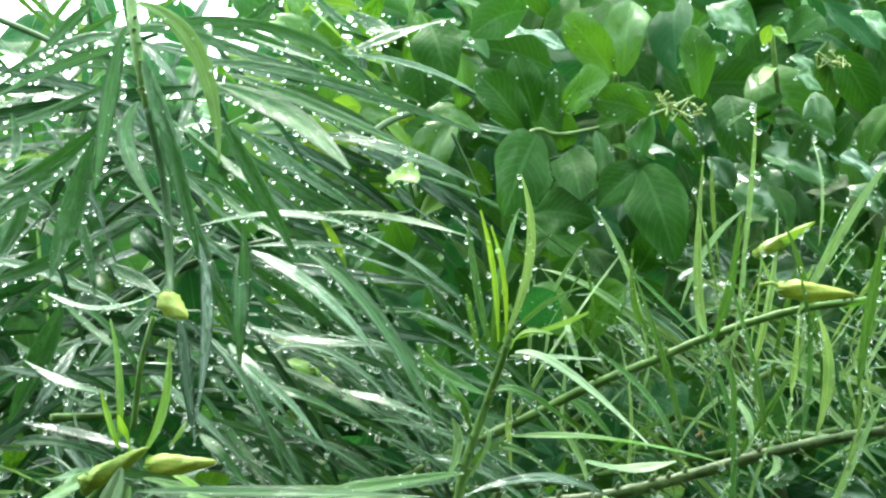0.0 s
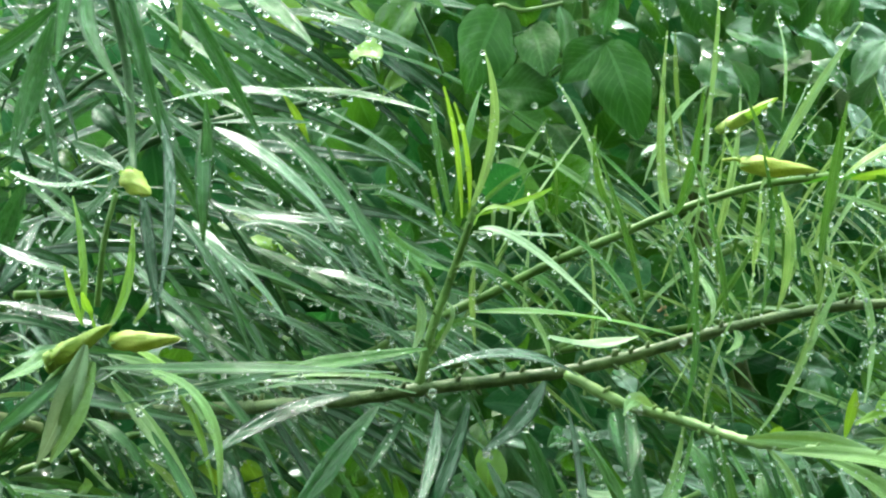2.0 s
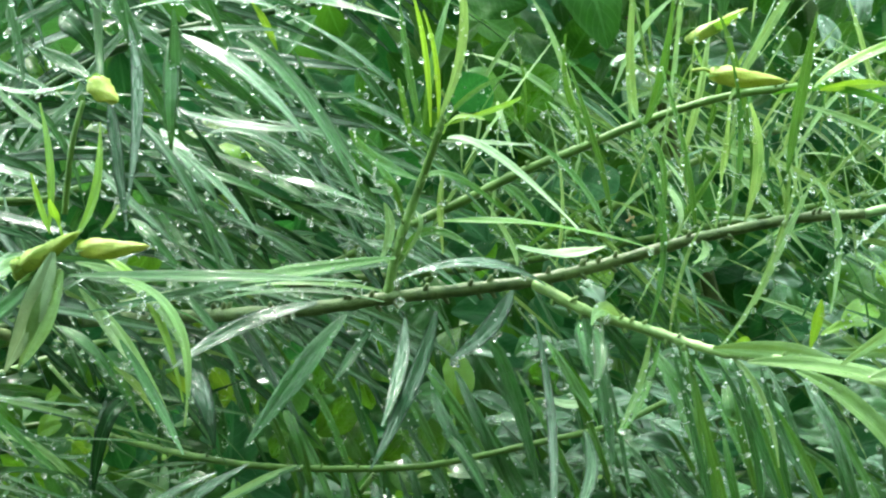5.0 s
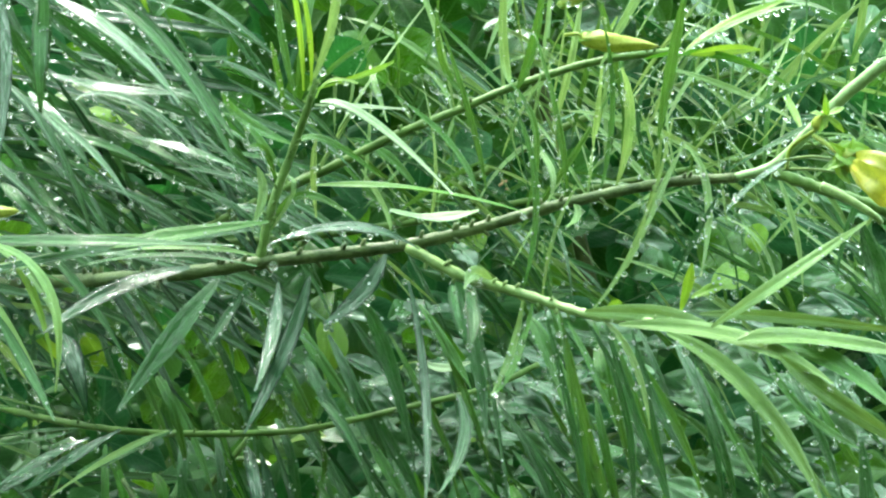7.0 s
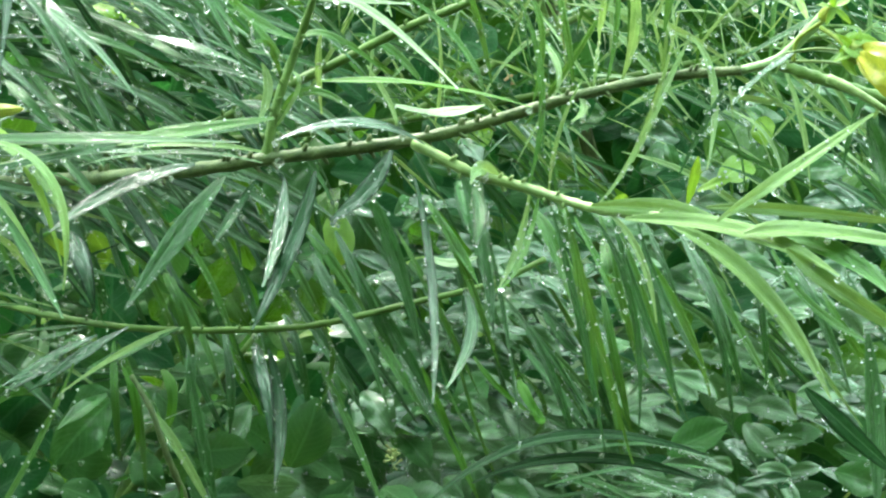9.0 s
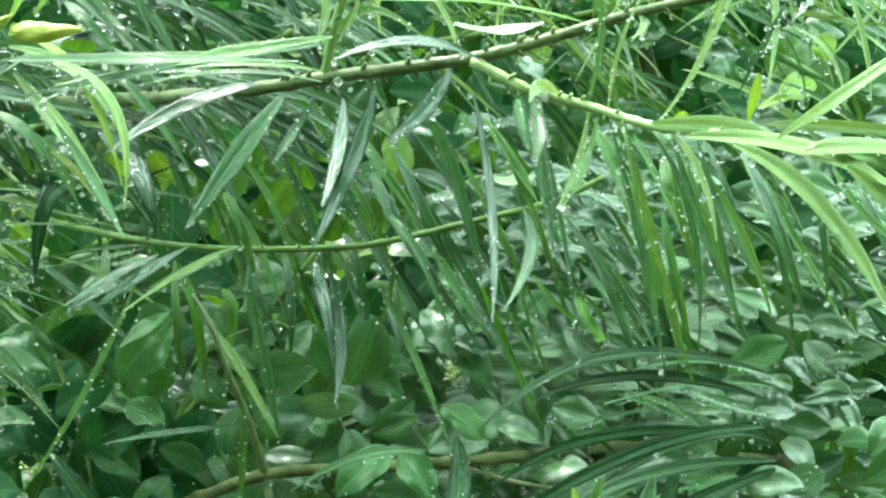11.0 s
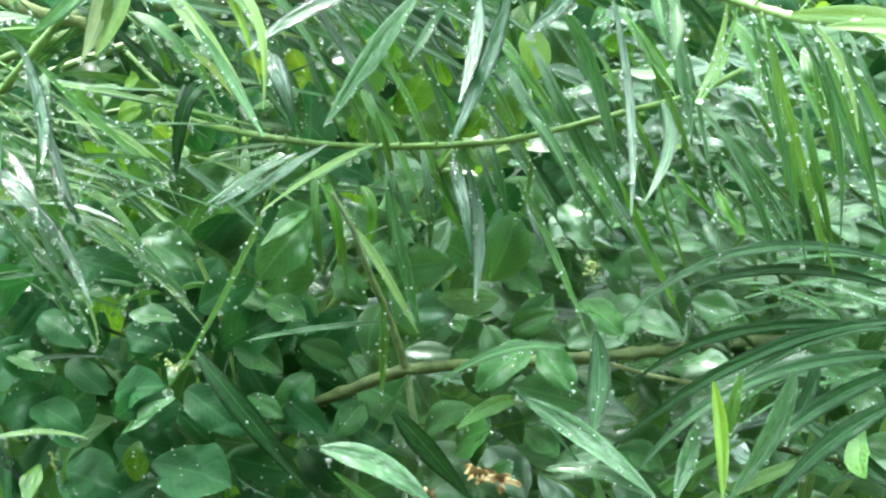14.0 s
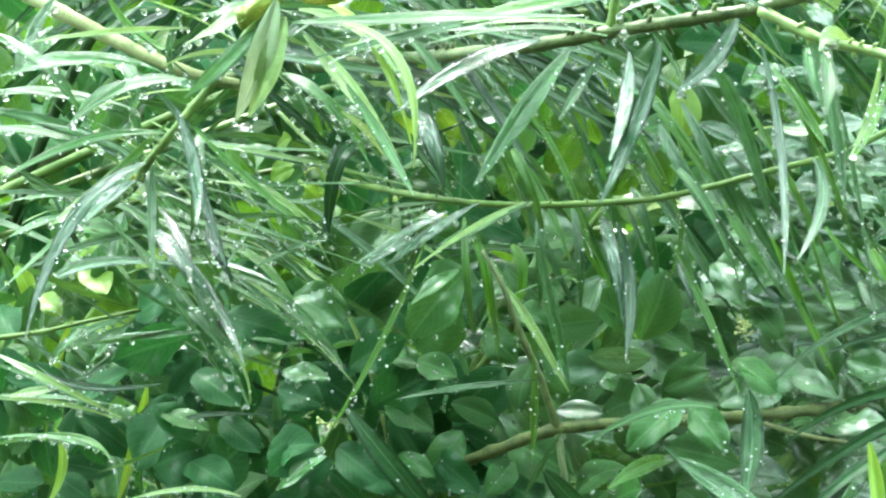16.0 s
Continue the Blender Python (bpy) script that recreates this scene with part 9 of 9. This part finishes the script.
broad(glint_twig, "w2", (-0.2467, 1.2900, 1.3785), (-0.2633, 1.2700, 1.3845), 0.0076, 0.0, cover_drops)
broad(glint_twig, "s", (0.1878, 1.3000, 1.2383), (0.2096, 1.2800, 1.2559), 0.0126, 0.0, cover_drops)
broad(glint_twig, "w2", (0.1707, 1.2800, 1.2355), (0.1890, 1.2600, 1.2319), 0.0076, 0.0, cover_drops)
broad(glint_twig, "w2", (0.1651, 1.3000, 1.2638), (0.1890, 1.2800, 1.2793), 0.0161, 0.0, cover_drops)
broad(glint_twig, "w2", (0.1700, 1.3100, 1.2765), (0.2012, 1.2900, 1.2809), 0.0127, 0.0, cover_drops)
broad(glint_twig, "w2", (0.1740, 1.3000, 1.2490), (0.1926, 1.2800, 1.2630), 0.0091, 0.0, cover_drops)
broad(glint_twig, "w2", (0.2132, 1.3100, 1.3353), (0.2435, 1.2900, 1.3405), 0.0092, 0.0, cover_drops)
broad(glint_twig, "w2", (0.2150, 1.3100, 1.3118), (0.2366, 1.2900, 1.3104), 0.0092, 0.0, cover_drops)
broad(glint_twig, "w2", (0.2330, 1.3100, 1.3258), (0.2471, 1.2900, 1.3244), 0.0078, 0.0, cover_drops)
broad(glint_twig, "w2", (0.2543, 1.3100, 1.3522), (0.2751, 1.2900, 1.3503), 0.0085, 0.0, cover_drops)
broad(glint_twig, "w2", (0.2202, 1.3200, 1.3466), (0.2382, 1.3000, 1.3430), 0.0064, 0.0, cover_drops)
broad(glint_twig, "w2", (0.2475, 1.3100, 1.3000), (0.2580, 1.2900, 1.2955), 0.0078, 0.0, cover_drops)
broad(glint_twig, "w2", (0.0679, 1.3100, 1.3246), (0.0881, 1.2900, 1.3285), 0.0078, 0.0, cover_drops)
broad(glint_twig, "w2", (0.0943, 1.3200, 1.3678), (0.1159, 1.3000, 1.3710), 0.0156, 0.0, cover_drops)
broad(glint_twig, "w2", (0.1103, 1.2800, 1.3416), (0.1310, 1.2600, 1.3445), 0.0055, 0.0, cover_drops)
broad(glint_twig, "w2", (0.1297, 1.3100, 1.4140), (0.1415, 1.2900, 1.4011), 0.0106, 0.0, cover_drops)
broad(glint_twig, "w2", (0.2405, 1.3100, 1.2637), (0.2654, 1.2900, 1.2593), 0.0155, 0.0, cover_drops)
fill(glint_twig, "broad", 130, (-0.2, 0.42), (1.16, 1.44), (1.38, 1.52), (-6, 20), (0.03, 0.05), ["Bw2", "Bp", "Bm", "Bd", "Bw2"], cover_drops, 0.35, single=90, tilt=(34, 50), roll=12)
fill(glint_twig, "broad", 40, (-0.2, 0.14), (1.28, 1.42), (1.43, 1.5), (-20, 60), (0.03, 0.045), ["Bb2", "Bb", "Bb2", "Bm"], cover_drops, 0.3, single=40)
fill(glint_twig, "broad", 110, (0.05, 0.36), (1.2, 1.38), (1.27, 1.40), (-6, 20), (0.024, 0.04), ["Bw2", "Bw2", "Bs", "Bd", "Bs"], cover_drops, 0.4, single=110, slim=(0.5, 0.95), tilt=(34, 48), roll=14)
fill(glint_twig, "broad", 130, (-0.04, 0.36), (1.08, 1.25), (1.2, 1.34), (-6, 25), (0.028, 0.045), ["Bs", "Bw2", "Bm", "Bs", "Bp"], cover_drops, 0.5, single=110, tilt=(30, 55), roll=18)

fill(glint_twig, "broad", 70, (0.12, 0.36), (1.19, 1.34), (1.23, 1.31), (-6, 18), (0.022, 0.036), ["Bw2", "Bs", "Bs"], cover_drops, 0.5, single=70, slim=(0.5, 0.9), tilt=(36, 50), roll=10)

# low arching leaves and blades
low_spray = tube("branch", [(0.40, 1.34, 0.95), (0.35, 1.3, 1.05), (0.2, 1.27, 1.1)], 0.004, 0.002, BARK, low_shrub)
fill(low_spray, "lance", 50, (0.04, 0.36), (1.02, 1.16), (1.22, 1.38), (-140, 30), (0.1, 0.16), ["d", "m", "g", "p"], low_drops, 0.17, single=50)
fill(low_spray, "lance", 40, (-0.1, 0.34), (1.0, 1.1), (1.18, 1.3), (-30, 30), (0.1, 0.15), ["d", "m", "m"], low_drops, 0.17, single=40)

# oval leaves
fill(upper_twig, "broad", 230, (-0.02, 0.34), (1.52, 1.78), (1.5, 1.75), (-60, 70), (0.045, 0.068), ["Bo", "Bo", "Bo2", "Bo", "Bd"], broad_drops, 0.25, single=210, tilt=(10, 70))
fill(upper_twig, "broad", 90, (0.08, 0.30), (1.54, 1.66), (1.39, 1.47), (-40, 70), (0.026, 0.042), ["Bs", "Bw2", "Bp", "Bo2", "Bo"], broad_drops, 0.4, single=90, tilt=(30, 70))
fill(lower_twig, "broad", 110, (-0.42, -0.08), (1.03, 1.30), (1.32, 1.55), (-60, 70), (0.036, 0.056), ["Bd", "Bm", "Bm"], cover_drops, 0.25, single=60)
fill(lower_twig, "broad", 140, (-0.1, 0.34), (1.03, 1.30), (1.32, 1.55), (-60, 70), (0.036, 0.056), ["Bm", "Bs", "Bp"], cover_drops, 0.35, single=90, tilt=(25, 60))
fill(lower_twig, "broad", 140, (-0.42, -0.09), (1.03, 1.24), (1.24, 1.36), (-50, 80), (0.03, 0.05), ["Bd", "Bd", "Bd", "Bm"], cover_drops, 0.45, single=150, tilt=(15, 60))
fill(lower_twig, "broad", 34, (-0.10, 0.05), (1.05, 1.26), (1.22, 1.32), (-30, 60), (0.03, 0.046), ["Bm", "Bp", "Bm"], cover_drops, 0.45, single=34, tilt=(25, 60))
fill(lower_twig, "lance", 40, (-0.42, 0.0), (1.06, 1.24), (1.16, 1.3), (-40, 40), (0.05, 0.09), ["d", "g", "m", "s"], cover_drops, 0.3, slim=(0.5, 1.0), single=40)
middle_twig = tube("branch", [(-0.1, 1.42, 1.15), (0.0, 1.55, 1.35), (0.15, 1.6, 1.5)], 0.004, 0.002, STEM, cover)
fill(middle_twig, "broad", 240, (-0.42, 0.42), (1.26, 1.54), (1.45, 1.65), (-60, 70), (0.04, 0.06), ["Bd", "Bm", "Bp", "Bb2", "Bb2", "Bd", "Bd"], cover_drops, 0.23, single=60)
fill(lower_twig, "broad", 700, (-0.5, 0.5), (0.95, 1.34), (1.5, 1.75), (-60, 70), (0.045, 0.065), ["Bm", "Bb2", "Bm"], None, 0)

# lower parts of the shrubs, down to the ground
def skirt(parent, shape, count, xs, ys, zs, angles, lengths, mats):
    """Leaves scattered through a block of the plan, joined by material."""
    rest = {}
    for _ in range(count):
        p = Vector((rng.uniform(*xs), rng.uniform(*ys), rng.uniform(*zs)))
        bearing = (p.x * 1.25 / p.y, EYE + (p.z - EYE) * 1.25 / p.y)
        if p.y > 1.9 and not below_sky(*bearing):
            continue
        if p.y > 1.9 and abs(p.x) > 1.45 + 0.55 * noise.noise((p.y * 1.7, p.z * 1.3, 4.0)):
            continue
        m = leaf_pose(p, rng.gauss(*angles), rng.uniform(-35, 35), rng.gauss(0, 35), rng.uniform(*lengths))
        mat = rng.choice(mats)
        rest.setdefault(mat, Rest()).add(shape, rng.randrange(8), m)
    for mat, r in rest.items():
        part_mesh("foliage", r.v, r.f, MAT[mat], parent, uvs=r.u, kind="stuff")


def below_sky(x, z):
    """The hedge's ragged top, lower where the sky shows."""
    top = 1.66 if x < -0.16 else 1.66 + (x + 0.16) * 1.2
    return z < min(top, 1.76) + rng.uniform(-0.06, 0.06)


skirt(left_shrub, "lance", 260, (-0.95, -0.45), (1.3, 1.8), (0.25, 1.5), (-70, 50), (0.11, 0.17), ["d", "m", "s"])
skirt(main_shrub, "lance", 260, (-1.2, -0.5), (1.4, 2.0), (0.3, 1.5), (-70, 50), (0.11, 0.17), ["d", "m", "p"])
skirt(low_shrub, "lance", 240, (0.1, 0.75), (1.25, 1.65), (0.15, 0.95), (-70, 50), (0.11, 0.17), ["d", "m", "d"])
skirt(low_shrub, "lance", 120, (0.5, 0.85), (1.3, 1.7), (0.5, 1.4), (-70, 50), (0.11, 0.17), ["m", "p", "d"])
skirt(cover, "broad", 420, (-0.75, 0.3), (1.35, 1.85), (0.08, 1.0), (-60, 70), (0.045, 0.065), ["Bd", "Bm", "Bm"])
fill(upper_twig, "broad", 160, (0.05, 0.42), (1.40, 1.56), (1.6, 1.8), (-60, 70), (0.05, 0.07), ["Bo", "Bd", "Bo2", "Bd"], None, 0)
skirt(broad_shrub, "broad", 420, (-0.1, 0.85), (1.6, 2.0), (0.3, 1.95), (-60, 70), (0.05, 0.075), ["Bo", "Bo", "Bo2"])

# dense growth behind
hedge = thing("hedge", (0.0, 2.3, 0.0), "dense dark green hedge of mixed wet leaves behind the shrubs", "hedge", kind="stuff")
for x in (-1.5, -0.9, -0.3, 0.3, 0.9, 1.5):
    tube("stem", [(x, 2.4, -0.05), (x + 0.05, 2.45, 0.7), (x - 0.03, 2.5, 1.4)], 0.02, 0.006, BARK, hedge)
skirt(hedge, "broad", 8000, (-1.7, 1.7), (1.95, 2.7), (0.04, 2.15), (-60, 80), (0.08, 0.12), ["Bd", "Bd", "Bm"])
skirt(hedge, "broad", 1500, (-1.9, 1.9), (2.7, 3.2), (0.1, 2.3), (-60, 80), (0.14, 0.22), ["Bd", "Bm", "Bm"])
skirt(hedge, "lance", 700, (-1.4, 1.4), (1.9, 2.3), (0.3, 2.0), (-50, 40), (0.12, 0.18), ["d", "m", "p"])

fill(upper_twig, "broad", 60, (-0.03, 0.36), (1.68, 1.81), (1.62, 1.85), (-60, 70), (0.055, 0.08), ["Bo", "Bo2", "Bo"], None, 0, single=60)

for d, plant in ((left_drops, left_shrub), (main_drops, main_shrub), (low_drops, low_shrub), (broad_drops, broad_shrub), (cover_drops, cover)):
    d.done(plant)
